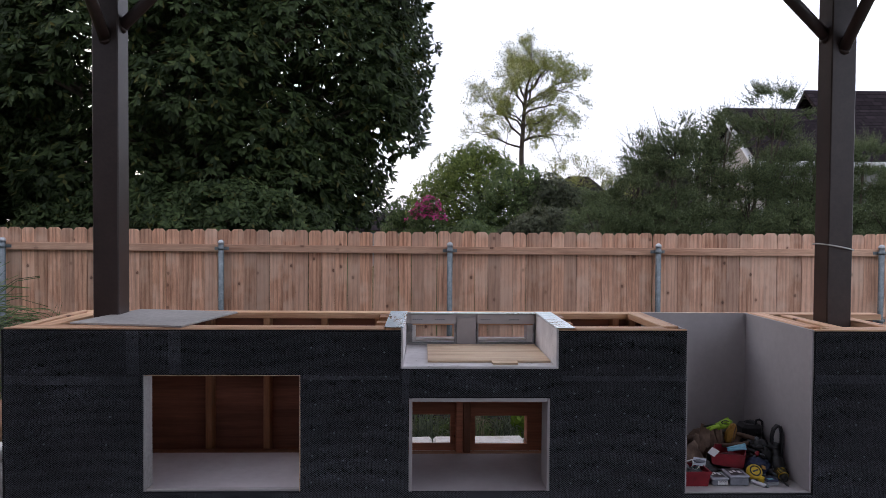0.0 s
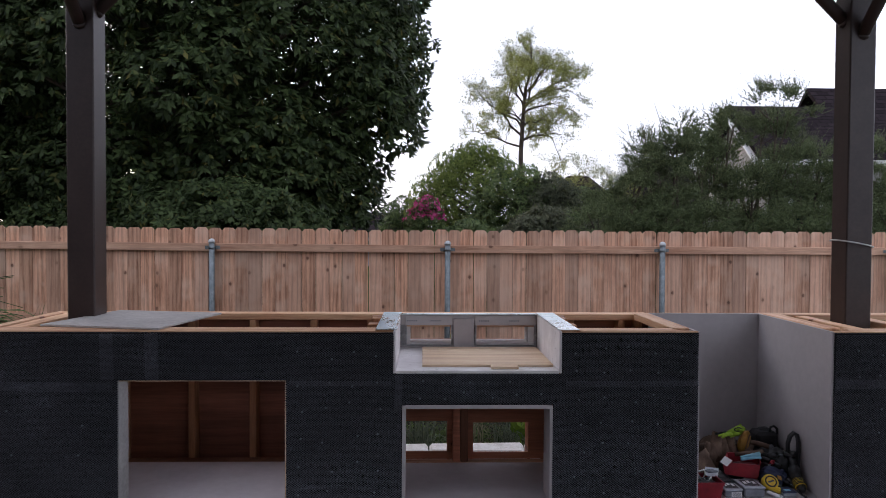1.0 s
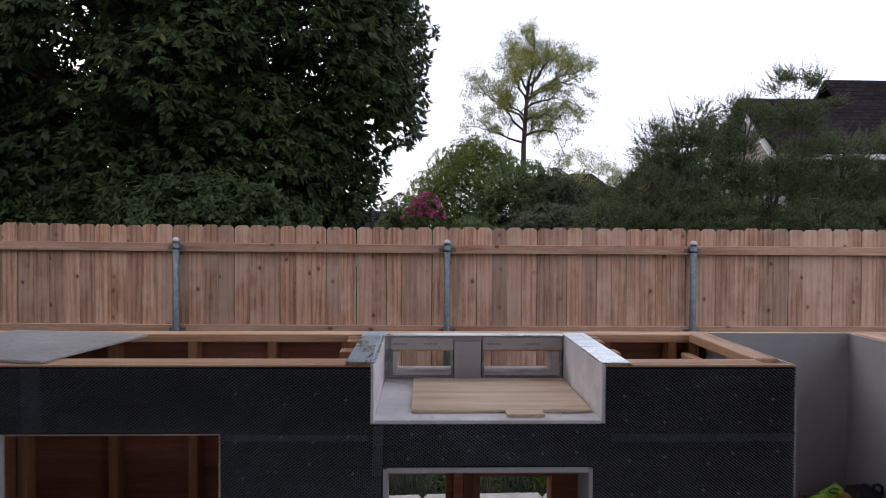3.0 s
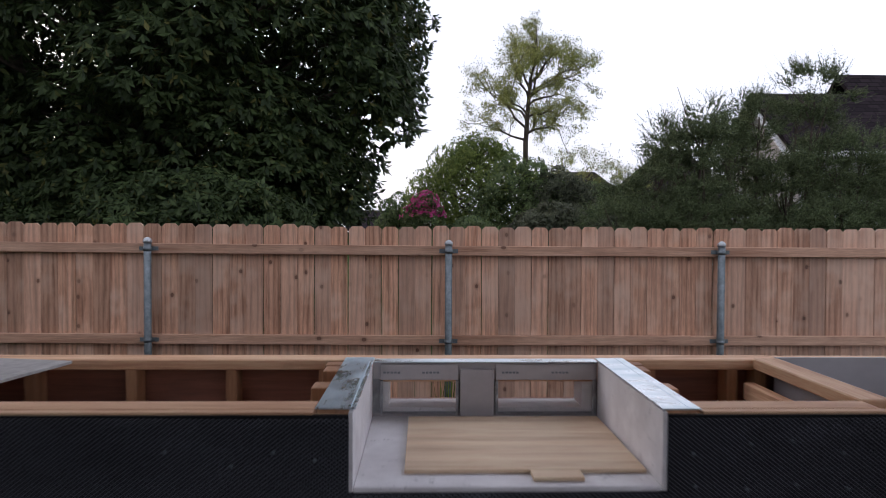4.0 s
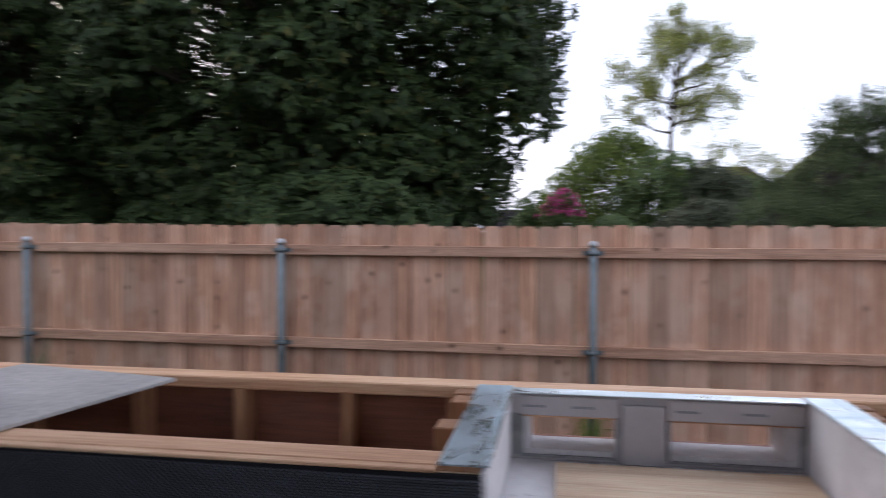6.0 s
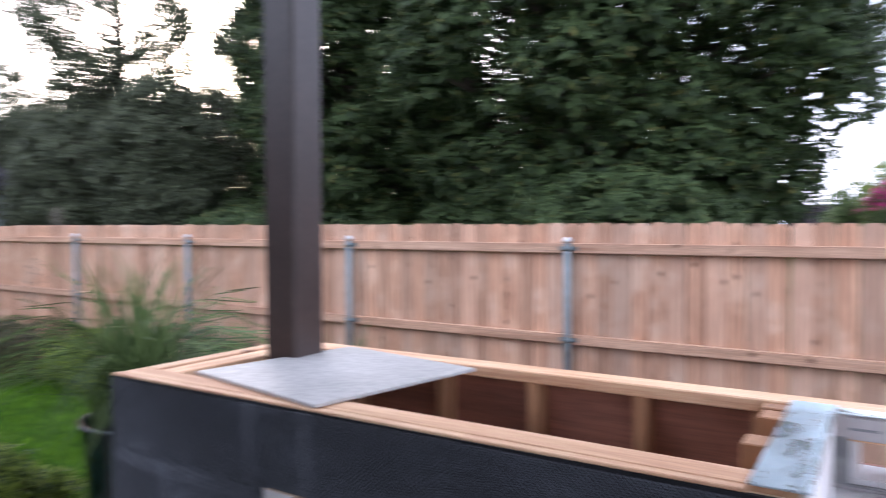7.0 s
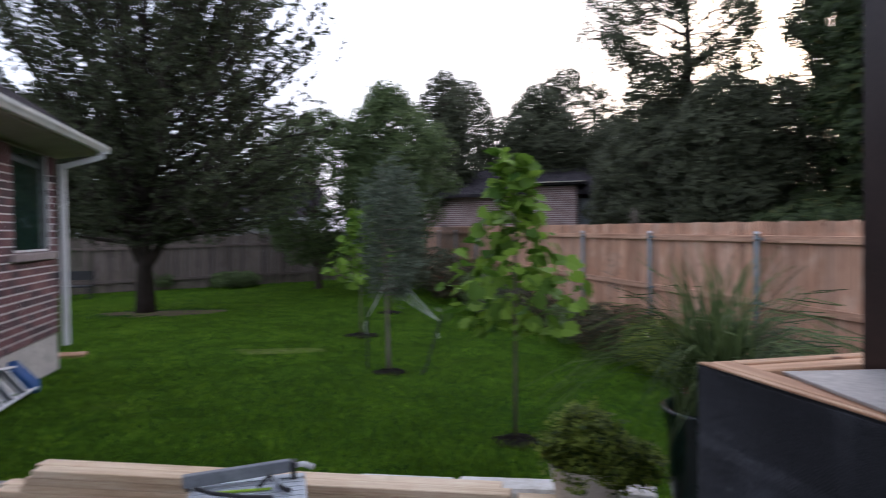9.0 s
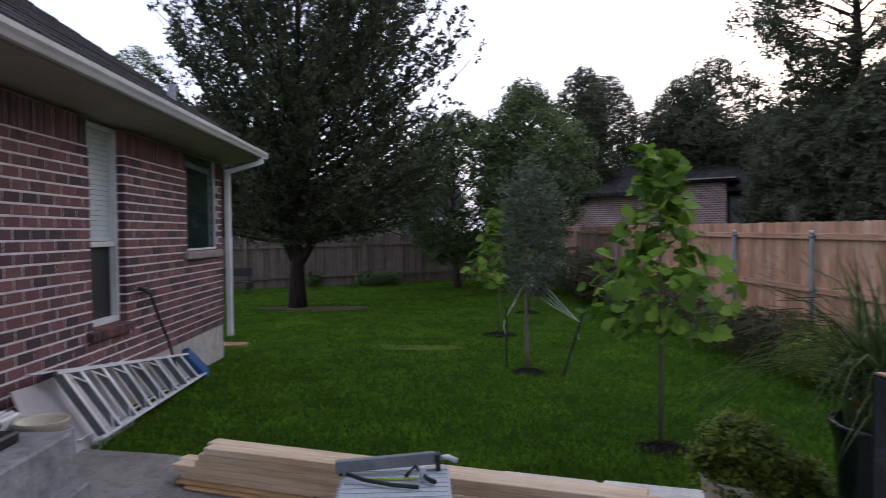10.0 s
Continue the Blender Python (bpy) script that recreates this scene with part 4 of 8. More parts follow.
# ---------------------------------------------------------------- ground
def build_ground():
    """One sheet of lawn that falls gently away from the house and runs to the horizon."""
    xs = [-900, -300, -120, -70, -50, -40] + [-34 + 1.0 * i for i in range(47)] + [14, 18, 25, 40, 70, 120, 300, 900]
    ys = [-900, -300, -100, -50, -25, -12] + [-8 + 1.0 * i for i in range(24)] + [18, 22, 30, 45, 70, 120, 300, 900]
    bm = bmesh.new()
    rows = [[bm.verts.new((x, y, lawn_height(x, y) - (0.12 if x > -4.4 and y < 4 else 0.0) + 0.02 * noise.noise((x * 0.6, y * 0.6, 0)))) for x in xs] for y in ys]
    for a, b in zip(rows, rows[1:]):
        for i in range(len(xs) - 1):
            bm.faces.new((a[i], a[i + 1], b[i + 1], b[i])).smooth = True
    ob = new("ground", data_from(bm, "ground", M["lawn"]))
    tagged(ob, "green mown lawn falling gently away from the house", "ground", kind="structure")


build_ground()

PATIO_EDGE = [(-4.78, -0.60), (-4.66, -0.28), (-4.50, 0.34), (-3.66, 2.45), (-3.30, 3.32), (-3.05, 3.90), (-2.70, 4.32), (-2.0, 4.40)]
_patio = PATIO_EDGE + [(5.5, 4.40), (5.5, -4.2), (-4.78, -4.2)]
solid("patio", prism(_patio[::-1], -0.14, 0.0), M["patio"], "stained grey concrete patio slab beside the lawn", "patio", kind="structure")


def build_edging():
    """Rough white limestone blocks laid end to end along the patio's edge."""
    rng = random.Random(5)
    row = thing("stone_edging", (-2.2, 4.4, -0.05), "row of rough white limestone edging blocks round the patio", "edging", kind="structure")
    line = [Vector((x, y, 0)) for x, y in [(-3.72, 2.40), (-3.10, 3.93), (-2.72, 4.40), (-2.2, 4.51), (5.4, 4.51)]]
    for a, b in zip(line, line[1:]):
        d, at = (b - a), 0.0
        while at < d.length - 0.12:
            ln = min(rng.uniform(0.42, 0.62), d.length - at)
            if a.y > 4.5 and at < 2.251 < at + ln + 0.2:
                ln = 2.251 - at
            elif a.y > 4.5 and abs(at - 2.251) < 0.01:
                ln = 0.606
            bm = cuboid(-ln / 2 + 0.005, ln / 2 - 0.005, -0.085, 0.085 + rng.uniform(-0.01, 0.02), -0.14, 0.085 + rng.uniform(-0.012, 0.012), 0.018)
            for v in bm.verts:
                v.co += Vector(noise.noise_vector(v.co * 9 + Vector((at * 7, a.x, 0)))) * 0.012
            bm.transform(Matrix.Translation(a + d.normalized() * (at + ln / 2)) @ Matrix.Rotation(math.atan2(d.y, d.x), 4, "Z"))
            part("stone", bm, M["limestone"], row)
            at += ln


build_edging()


# ---------------------------------------------------------------- garden fence
FENCE_Y = 7.30
FENCE_POSTS = [-27.5, -25.2, -22.9, -20.6, -18.3, -16.0, -13.68, -11.366, -9.074, -6.755, -4.345, -2.115, 0.260, 2.462, 4.86, 7.28]


def fence_rise(x):
    """The fence's height runs up a little towards its far end."""
    return 0.0055 * max(0.0, -x - 2) + (0.01 if x < -1 else 0.0)


def picket_mesh(width, height, seed):
    """A dog-eared board with slightly worn edges."""
    rng = random.Random(seed)
    c = 0.026
    w = width / 2
    outline = [(-w, 0), (w, 0), (w, height - c), (w - c, height), (-w + c, height), (-w, height - c)]
    bm = bmesh.new()
    front = [bm.verts.new((x, -0.008, z)) for x, z in outline]
    back = [bm.verts.new((x, 0.008, z)) for x, z in outline]
    bm.faces.new(front)
    bm.faces.new(back[::-1])
    for i in range(6):
        bm.faces.new((front[i], back[i], back[(i + 1) % 6], front[(i + 1) % 6]))
    for v in bm.verts:
        v.co.y += rng.uniform(-0.0015, 0.0015)
    return data_from(bm, "picket", M["cedar"])


def build_fence():
    rng = random.Random(11)
    f = thing("cedar_fence", (-6, FENCE_Y, -0.4), "new cedar board fence with dog-eared pickets on galvanised steel posts", "fence", kind="structure")
    boards = [picket_mesh(w, 1.83, i) for i, w in enumerate((0.1318, 0.1326, 0.1312, 0.1322))]
    x = -27.75
    while x < 8.0:
        p = piece("picket", boards[rng.randrange(4)], f, (x, FENCE_Y + 0.008 + rng.uniform(-0.002, 0.003), 1.445 - 1.83 + fence_rise(x) + rng.uniform(-0.008, 0.008)))
        p.rotation_euler[1] = rng.uniform(-0.003, 0.003)
        x += 0.1348 + rng.uniform(-0.0008, 0.0012)
    stops = [-27.75] + FENCE_POSTS[1:-1] + [8.0]
    for z in (1.25, 0.527, -0.17):
        for a, b in zip(stops, stops[1:]):
            za, zb = z + fence_rise(a), z + fence_rise(b)
            part("rail", beam((a + 0.003, FENCE_Y - 0.022, za), (b - 0.003, FENCE_Y - 0.022, zb), 0.038, 0.078, 0.003), M["cedar_rail"], f)
    for i, px in enumerate(FENCE_POSTS):
        r = fence_rise(px)
        post = part("steel_post", tube([(px, FENCE_Y - 0.072, -0.5), (px, FENCE_Y - 0.072, 1.30 + r)], 0.029, 14), M["galv_post"], f, "galvanised steel post")
        part("cap", lathe([(0.033, 0), (0.034, 0.012), (0.029, 0.028), (0.016, 0.040), (0.002, 0.044)], (px, FENCE_Y - 0.072, 1.295 + r), 14), M["post_cap"], post)
        for z in (1.25, 0.527, -0.17):
            bm = lathe([(0.032, -0.014), (0.033, 0.0), (0.032, 0.014)], (px, FENCE_Y - 0.072, z + r - 0.004), 14)
            add_box(bm, px - 0.075, px + 0.075, FENCE_Y - 0.0465, FENCE_Y - 0.0425, z + r - 0.018, z + r + 0.014)
            part("bracket", bm, M["galv_post"], post)


build_fence()


def build_old_fence():
    """The weathered fence that closes the far end of the lawn."""
    rng = random.Random(21)
    f = thing("weathered_fence", (-25, -2, -0.5), "old grey weathered wooden fence with uneven boards", "fence", kind="structure")
    me = []
    for i in range(4):
        bm = cuboid(-0.07, 0.07, -0.009, 0.009, 0, 1.80 + 0.02 * i, 0.004)
        me.append(data_from(bm, "board", M["old_cedar"]))
    a, b = Vector((-22.9, -9.0, -0.52)), Vector((-27.9, 7.25, -0.36))
    d = b - a
    n = int(d.length / 0.15)
    ang = math.atan2(d.y, d.x)
    for i in range(n):
        p = a + d * (i / n)
        p.z += rng.uniform(-0.03, 0.02)
        piece("board", me[rng.randrange(4)], f, p, ang + rng.uniform(-0.04, 0.04))
    for i in range(0, 8):
        p = a + d * ((i + 0.4) / 8)
        part("fence_post", beam(p + Vector((0.09, 0, -0.1)), p + Vector((0.09, 0, 1.82)), 0.09, 0.09, 0.006, (0, 1, 0)), M["old_cedar"], f)
    for z in (0.35, 1.45):
        part("rail", beam(a + Vector((0.035, 0.01, z)), b + Vector((0.035, 0.01, z)), 0.04, 0.09), M["old_cedar"], f)


build_old_fence()


# ---------------------------------------------------------------- brick house beside the patio
WALL_Y, COURSE, BRICK = -0.54, 0.0794, 0.203
HOUSE_X0, HOUSE_X1, WALL_Z0, SOLDIER, WALL_Z1 = -8.95, -3.0, 0.295, 2.121, 2.335
WIN1 = (-6.03, -5.41, 0.70, 2.335)
WIN2 = (-8.74, -7.62, 1.255, 2.335)


def build_house():
    h = thing("brick_house", (-6, -2.5, 0), "single-storey red brick house with white gutter and charcoal shingle roof", "house")
    rng = random.Random(3)
    # wall core with its two window openings, mortar face 8 mm behind the bricks
    y0, y1 = WALL_Y - 0.30, WALL_Y - 0.005
    bm = bmesh.new()
    xs = [HOUSE_X0 + 0.01, WIN2[0] - 0.006, WIN2[1] + 0.006, WIN1[0] - 0.006, WIN1[1] + 0.006, HOUSE_X1]
    for i, (a, b) in enumerate(zip(xs, xs[1:])):
        if i == 1:
            add_box(bm, a, b, y0, y1, WALL_Z0, WIN2[2] - 0.06)
            add_box(bm, a, b, y0, y1, WIN2[3], WALL_Z1)
        elif i == 3:
            add_box(bm, a, b, y0, y1, WALL_Z0, WIN1[2] - 0.06)
        else:
            add_box(bm, a, b, y0, y1, WALL_Z0, WALL_Z1)
    bmesh.ops.remove_doubles(bm, verts=bm.verts, dist=0.0005)
    wall = part("wall", bm, M["mortar"], h, "red brick wall with pale mortar joints")
    # footing, gable end and the closing walls
    part("footing", cuboid(HOUSE_X0 + 0.005, HOUSE_X1, WALL_Y - 0.30, WALL_Y - 0.012, -0.35, WALL_Z0 - 0.002, 0.01), M["footing"], h, "bare concrete footing")
    part("end_wall", cuboid(HOUSE_X0, HOUSE_X0 + 0.25, -9.0, WALL_Y - 0.303, -0.35, WALL_Z1), M["far_brick"], h)
    part("return_wall", cuboid(HOUSE_X1 - 0.25, HOUSE_X1, -4.2, WALL_Y - 0.303, -0.2, 2.6), M["far_brick"], h)
    part("back_wall", cuboid(HOUSE_X1 + 0.002, 5.5, -4.45, -4.2, -0.2, 2.6), M["far_brick"], h)
    # bricks in running bond; the stretch nearest the patio is laid brick by brick
    me = {}

    def brick_data(ln, ht, key):
        if key not in me:
            bm = cuboid(-ln / 2, ln / 2, -0.045, 0.045, -ht / 2, ht / 2, 0.003)
            me[key] = data_from(bm, "brick", M["brick"])
        return me[key]

    rest = bmesh.new()
    count = 0

    def lay(x0, x1, z0, z1, key):
        nonlocal count
        dy = rng.uniform(-0.002, 0.002)
        if x0 > -6.75 and count < 300:
            count += 1
            piece("brick", brick_data(x1 - x0, z1 - z0, key), wall, ((x0 + x1) / 2, WALL_Y - 0.045 + dy, (z0 + z1) / 2))
        else:
            add_box(rest, x0, x1, WALL_Y - 0.09, WALL_Y + dy, z0, z1)

    j = 0.0155
    for c in range(23):
        z0 = WALL_Z0 + c * COURSE
        z1 = z0 + COURSE - j
        x = HOUSE_X0 + (0.0 if c % 2 else -BRICK / 2)
        while x < -3.55:
            a, b = max(x, HOUSE_X0), x + BRICK - j
            x += BRICK
            spans = [(a, b)]
            for w0, w1, s0, s1 in (WIN1, WIN2):
                if z1 > s0 - 0.07 and z0 < s1:
                    cut = []
                    for p, q in spans:
                        if q <= w0 or p >= w1:
                            cut.append((p, q))
                        else:
                            if p < w0 - 0.03:
                                cut.append((p, w0))
                            if q > w1 + 0.03:
                                cut.append((w1, q))
                    spans = cut
            for p, q in spans:
                if q - p > 0.03:
                    lay(p, q, z0, z1, round(q - p, 3))
    x = HOUSE_X0
    while x < -3.55:
        a, b = x, x + COURSE - j
        x += COURSE
        if a < WIN1[0] < b:
            b = WIN1[0]
        if a < WIN1[1] < b:
            a = WIN1[1]
        if (b <= WIN1[0] or a >= WIN1[1]) and b - a > 0.02:
            if not (a > WIN2[0] - 0.05 and b < WIN2[1] + 0.05):
                lay(a, b, SOLDIER, WALL_Z1 - 0.006, "soldier%.3f" % (b - a))
    far = part("brick_field", rest, M["brick"], wall)
    tagged(far, kind="stuff")
    # windows
    for i, (w0, w1, s0, s1) in enumerate((WIN1, WIN2)):
        win = part("window", cuboid(w0 + 0.004, w1 - 0.004, WALL_Y - (0.125 if i == 0 else 0.050), WALL_Y - (0.120 if i == 0 else 0.045), s0, s1), M["screen"] if i == 0 else M["pane"], h, "white framed sash window with closed blinds" if i == 0 else "dark green-tinted window in a white frame")
        bm = bmesh.new()
        yf0, yf1 = (WALL_Y - 0.117, WALL_Y - 0.062) if i == 0 else (WALL_Y - 0.043, WALL_Y - 0.022)
        t = 0.045 if i == 0 else 0.022
        add_box(bm, w0 + 0.003, w0 + t, yf0, yf1, s0, s1)
        add_box(bm, w1 - t, w1 - 0.003, yf0, yf1, s0, s1)
        add_box(bm, w0 + t, w1 - t, yf0, yf1, s0, s0 + t)
        if i == 0:
            add_box(bm, w0 + t, w1 - t, yf0, yf1, s1 - t, s1 - 0.003)
        part("frame", bm, M["white_paint"], win, "white painted frame")
        if i == 0:
            part("meeting_rail", cuboid(w0 + t, w1 - t, yf0, yf1 - 0.008, 1.335, 1.38, 0.004), M["white_paint"], win)
            z = 1.385
            while z < s1 - 0.05:
                part("slat", beam((w0 + t + 0.004, WALL_Y - 0.112, z + 0.02), (w1 - t - 0.004, WALL_Y - 0.112, z + 0.02), 0.008, 0.038, 0.0, (0, 0.25, 1)), M["blind"], win)
                z += 0.042
        # sloping rowlock sill
        x = w0 - 0.06
        sill = part("sill", cuboid(w0 - 0.07, w1 + 0.07, WALL_Y - 0.12, WALL_Y - 0.012, s0 - 0.085, s0 - 0.025), M["mortar"], win, "brick rowlock sill")
        sm = data_from(cuboid(-0.031, 0.031, -0.085, 0.085, -0.036, 0.036, 0.003), "sill_brick", M["brick" if i == 0 else "pale_brick"])
        while x < w1 + 0.05:
            b = piece("sill_brick", sm, sill, (x + 0.035, WALL_Y - 0.035, s0 - 0.045))
            b.rotation_euler[0] = -0.12
            x += 0.072
    # eaves: soffit, fascia, K-profile gutter and downspout
    ex0 = HOUSE_X0 - 0.40
    bm = cuboid(ex0, HOUSE_X1, WALL_Y - 0.30, -0.145, WALL_Z1, WALL_Z1 + 0.012)
    for v in bm.verts:
        v.co.z += 0.085 * (v.co.y - WALL_Y + 0.30) / 0.695
    part("soffit", bm, M["soffit"], h, "cream painted soffit")
    part("fascia", cuboid(ex0, HOUSE_X1, -0.143, -0.122, WALL_Z1 + 0.086, WALL_Z1 + 0.165), M["soffit"], h)
    part("end_soffit", cuboid(ex0, HOUSE_X0 - 0.002, -9.0, WALL_Y - 0.303, WALL_Z1, WALL_Z1 + 0.012), M["soffit"], h)
    prof = [(-0.035, 0.080), (-0.035, 0.006), (0.018, 0.0), (0.032, 0.026), (0.050, 0.050), (0.055, 0.080), (0.045, 0.080), (0.040, 0.056), (0.020, 0.034), (0.010, 0.016), (-0.028, 0.016), (-0.028, 0.080)]
    bm = bmesh.new()
    ends = [[bm.verts.new((x, y - 0.085, WALL_Z1 + 0.098 + z)) for y, z in prof] for x in (ex0 - 0.02, HOUSE_X1)]
    for i in range(len(prof)):
        bm.faces.new((ends[0][i], ends[0][(i + 1) % len(prof)], ends[1][(i + 1) % len(prof)], ends[1][i]))
    bm.faces.new(ends[0])
    bm.faces.new(ends[1][::-1])
    gutter = part("gutter", bm, M["white_paint"], h, "white painted metal gutter")
    part("end_cap", cuboid(ex0 - 0.026, ex0 - 0.0205, -0.12, -0.033, WALL_Z1 + 0.100, WALL_Z1 + 0.178), M["white_paint"], gutter)
    dx = HOUSE_X0 - 0.055
    bm = bmesh.new()
    zt = WALL_Z1 + 0.100
    for a, b in (((dx - 0.2, -0.095, zt + 0.01), (dx - 0.2, -0.095, zt - 0.08)), ((dx - 0.2, -0.095, zt - 0.06), (dx, WALL_Y + 0.065, zt - 0.20)), ((dx, WALL_Y + 0.06, zt - 0.17), (dx, WALL_Y + 0.06, 0.12))):
        t2 = beam(a, b, 0.085, 0.065, 0.010, (0, 1, 0) if abs(a[1] - b[1]) < 0.01 else (0, 0, 1))
        tmp = bpy.data.meshes.new("tmp")
        t2.to_mesh(tmp)
        t2.free()
        bm.from_mesh(tmp)
        bpy.data.meshes.remove(tmp)
    part("downspout", bm, M["white_paint"], h, "white painted downspout")
    # hipped roof with shingle courses in shallow steps
    pitch = 0.71
    xa, ya, za = ex0 - 0.03, -0.105, WALL_Z1 + 0.172
    bm = bmesh.new()
    steps = 24
    for s in range(steps):
        d0, d1 = s * 0.16, (s + 1) * 0.16
        z0, z1 = za + d0 * pitch + 0.012, za + d1 * pitch
        front = [(xa + d0, ya - d0, z0), (HOUSE_X1 + 0.3, ya - d0, z0), (HOUSE_X1 + 0.3, ya - d1, z1), (xa + d1, ya - d1, z1)]
        side = [(xa + d0, -9.0 + d0, z0), (xa + d0, ya - d0, z0), (xa + d1, ya - d1, z1), (xa + d1, -9.0 + d1, z1)]
        for quad in (front, side):
            bm.faces.new([bm.verts.new(p) for p in quad])
        if s:
            lip = [(xa + d0, ya - d0, z0 - 0.012), (HOUSE_X1 + 0.3, ya - d0, z0 - 0.012), (HOUSE_X1 + 0.3, ya - d0, z0), (xa + d0, ya - d0, z0)]
            bm.faces.new([bm.verts.new(p) for p in lip])
    roof = part("roof", bm, M["shingle"], h, "charcoal asphalt shingle roof")
    part("roof_underside", cuboid(ex0 + 0.1, HOUSE_X1, -8.8, -0.15, WALL_Z1 + 0.095, WALL_Z1 + 0.160), M["soffit"], h)
    part("vent_pipe", tube([(-7.55, -0.65, 2.6), (-7.55, -0.65, 3.05)], 0.045, 12), M["grey_plastic"], roof, "grey vent pipe")
    # garden hose bib with a black hose
    hose = part("hose", tube([(-6.30, WALL_Y + 0.03, 0.93), (-6.34, WALL_Y + 0.08, 0.90), (-6.45, WALL_Y + 0.10, 0.70), (-6.72, WALL_Y + 0.10, 0.40), (-6.90, WALL_Y + 0.11, 0.05), (-6.95, WALL_Y + 0.13, -0.03)], 0.014, 8), M["black"], h, "black garden hose on a tap")
    part("tap", tube([(-6.22, WALL_Y + 0.035, 0.95), (-6.42, WALL_Y + 0.035, 0.93)], 0.018, 8), M["black"], hose)


build_house()


# ---------------------------------------------------------------- patio cover: posts, braces, beams and deck
def cover_post(x, braces):
    p = thing("patio_cover_post", (x, 3.88, 0), "square dark bronze metal post with diagonal braces", "post", "patio cover posts", "structure")
    part("shaft", cuboid(x - 0.07, x + 0.07, 3.81, 3.95, 0, 3.02, 0.006), M["bronze"], p)
    for *tip, z in braces:
        a = Vector((x, 3.88, z))
        part("brace", tube([a, a + Vector(tip)], 0.032, 10), M["bronze"], p)
        d = Vector(tip).normalized()
        part("brace_collar", tube([a + d * 0.075, a + d * 0.095], 0.035, 10), M["bronze"], p)
    return p


cover_post(-1.743, [(0.55, 0, 0.55, 2.50), (0, -0.55, 0.55, 2.42)])
cover_post(2.322, [(-0.55, 0, 0.55, 2.50), (0, -0.55, 0.55, 2.42)])
_cover = thing("patio_cover", (0.3, 0.5, 3.0), "dark patio roof on bronze beams over the outdoor kitchen", "roof", kind="structure")
part("beam", cuboid(-2.4, 3.1, 3.80, 3.96, 3.02, 3.22, 0.006), M["bronze"], _cover)
part("deck", cuboid(-2.5, 3.2, -4.19, 4.2, 3.225, 3.30), M["bronze"], _cover)


# ---------------------------------------------------------------- unfinished outdoor kitchen
FY = 3.39
TOP = 0.972


def lath_sheet(name, parent, panels, place, seed, half=0.0011):
    """Expanded metal: rows of zigzag strands that meet at their knees, cut to the panels. place maps along, up and proud to the world."""
    rng = np.random.default_rng(seed)
    pitch, rise = 0.0068, 0.0053
    i = np.arange(math.floor(min(p[0] for p in panels) / pitch), math.ceil(max(p[1] for p in panels) / pitch))
    r = np.arange(math.floor(min(p[2] for p in panels) / rise), math.ceil(max(p[3] for p in panels) / rise))
    gi, gr = (g.ravel() for g in np.meshgrid(i, r))
    mid, up = (gi + 0.5) * pitch, gr * rise
    keep = np.zeros(len(gi), bool)
    for x0, x1, z0, z1 in panels:
        keep |= (mid >= x0) & (mid <= x1) & (up >= z0 + 0.003) & (up <= z1 - 0.003)
    gi, gr = gi[keep], gr[keep]
    quad = []
    for step, top in ((0, 0), (1, 0), (1, 1), (0, 1)):
        u = (gi + step) * pitch
        w = gr * rise + np.where((gi + step + gr) % 2 == 0, 1, -1) * rise * 0.46 + (half if top else -half)
        d = np.full(u.shape, 0.0004 if top else 0.0026) + 0.0005 * np.sin(u * 37 + w * 23)
        quad.append(place(u + 0.003 * np.sin(w * 9 + u * 3), w + 0.0022 * np.sin(u * 5.1), d))
    v = np.stack(quad, 1)
    v += rng.normal(size=(len(v), 1, 3)) * 0.00012
    n = len(v)
    me = bpy.data.meshes.new(name)
    me.vertices.add(4 * n)
    me.vertices.foreach_set("co", v.ravel())
    me.loops.add(4 * n)
    me.loops.foreach_set("vertex_index", np.arange(4 * n, dtype=np.int32))
    me.polygons.add(n)
    me.polygons.foreach_set("loop_start", np.arange(0, 4 * n, 4, dtype=np.int32))
    me.update(calc_edges=True)
    me.materials.append(M["lath"])
    ob = new(name, me)
    ob.parent = parent
    ob.location = -world_place(parent)
    return tagged(ob, "black expanded metal lath", kind="stuff")


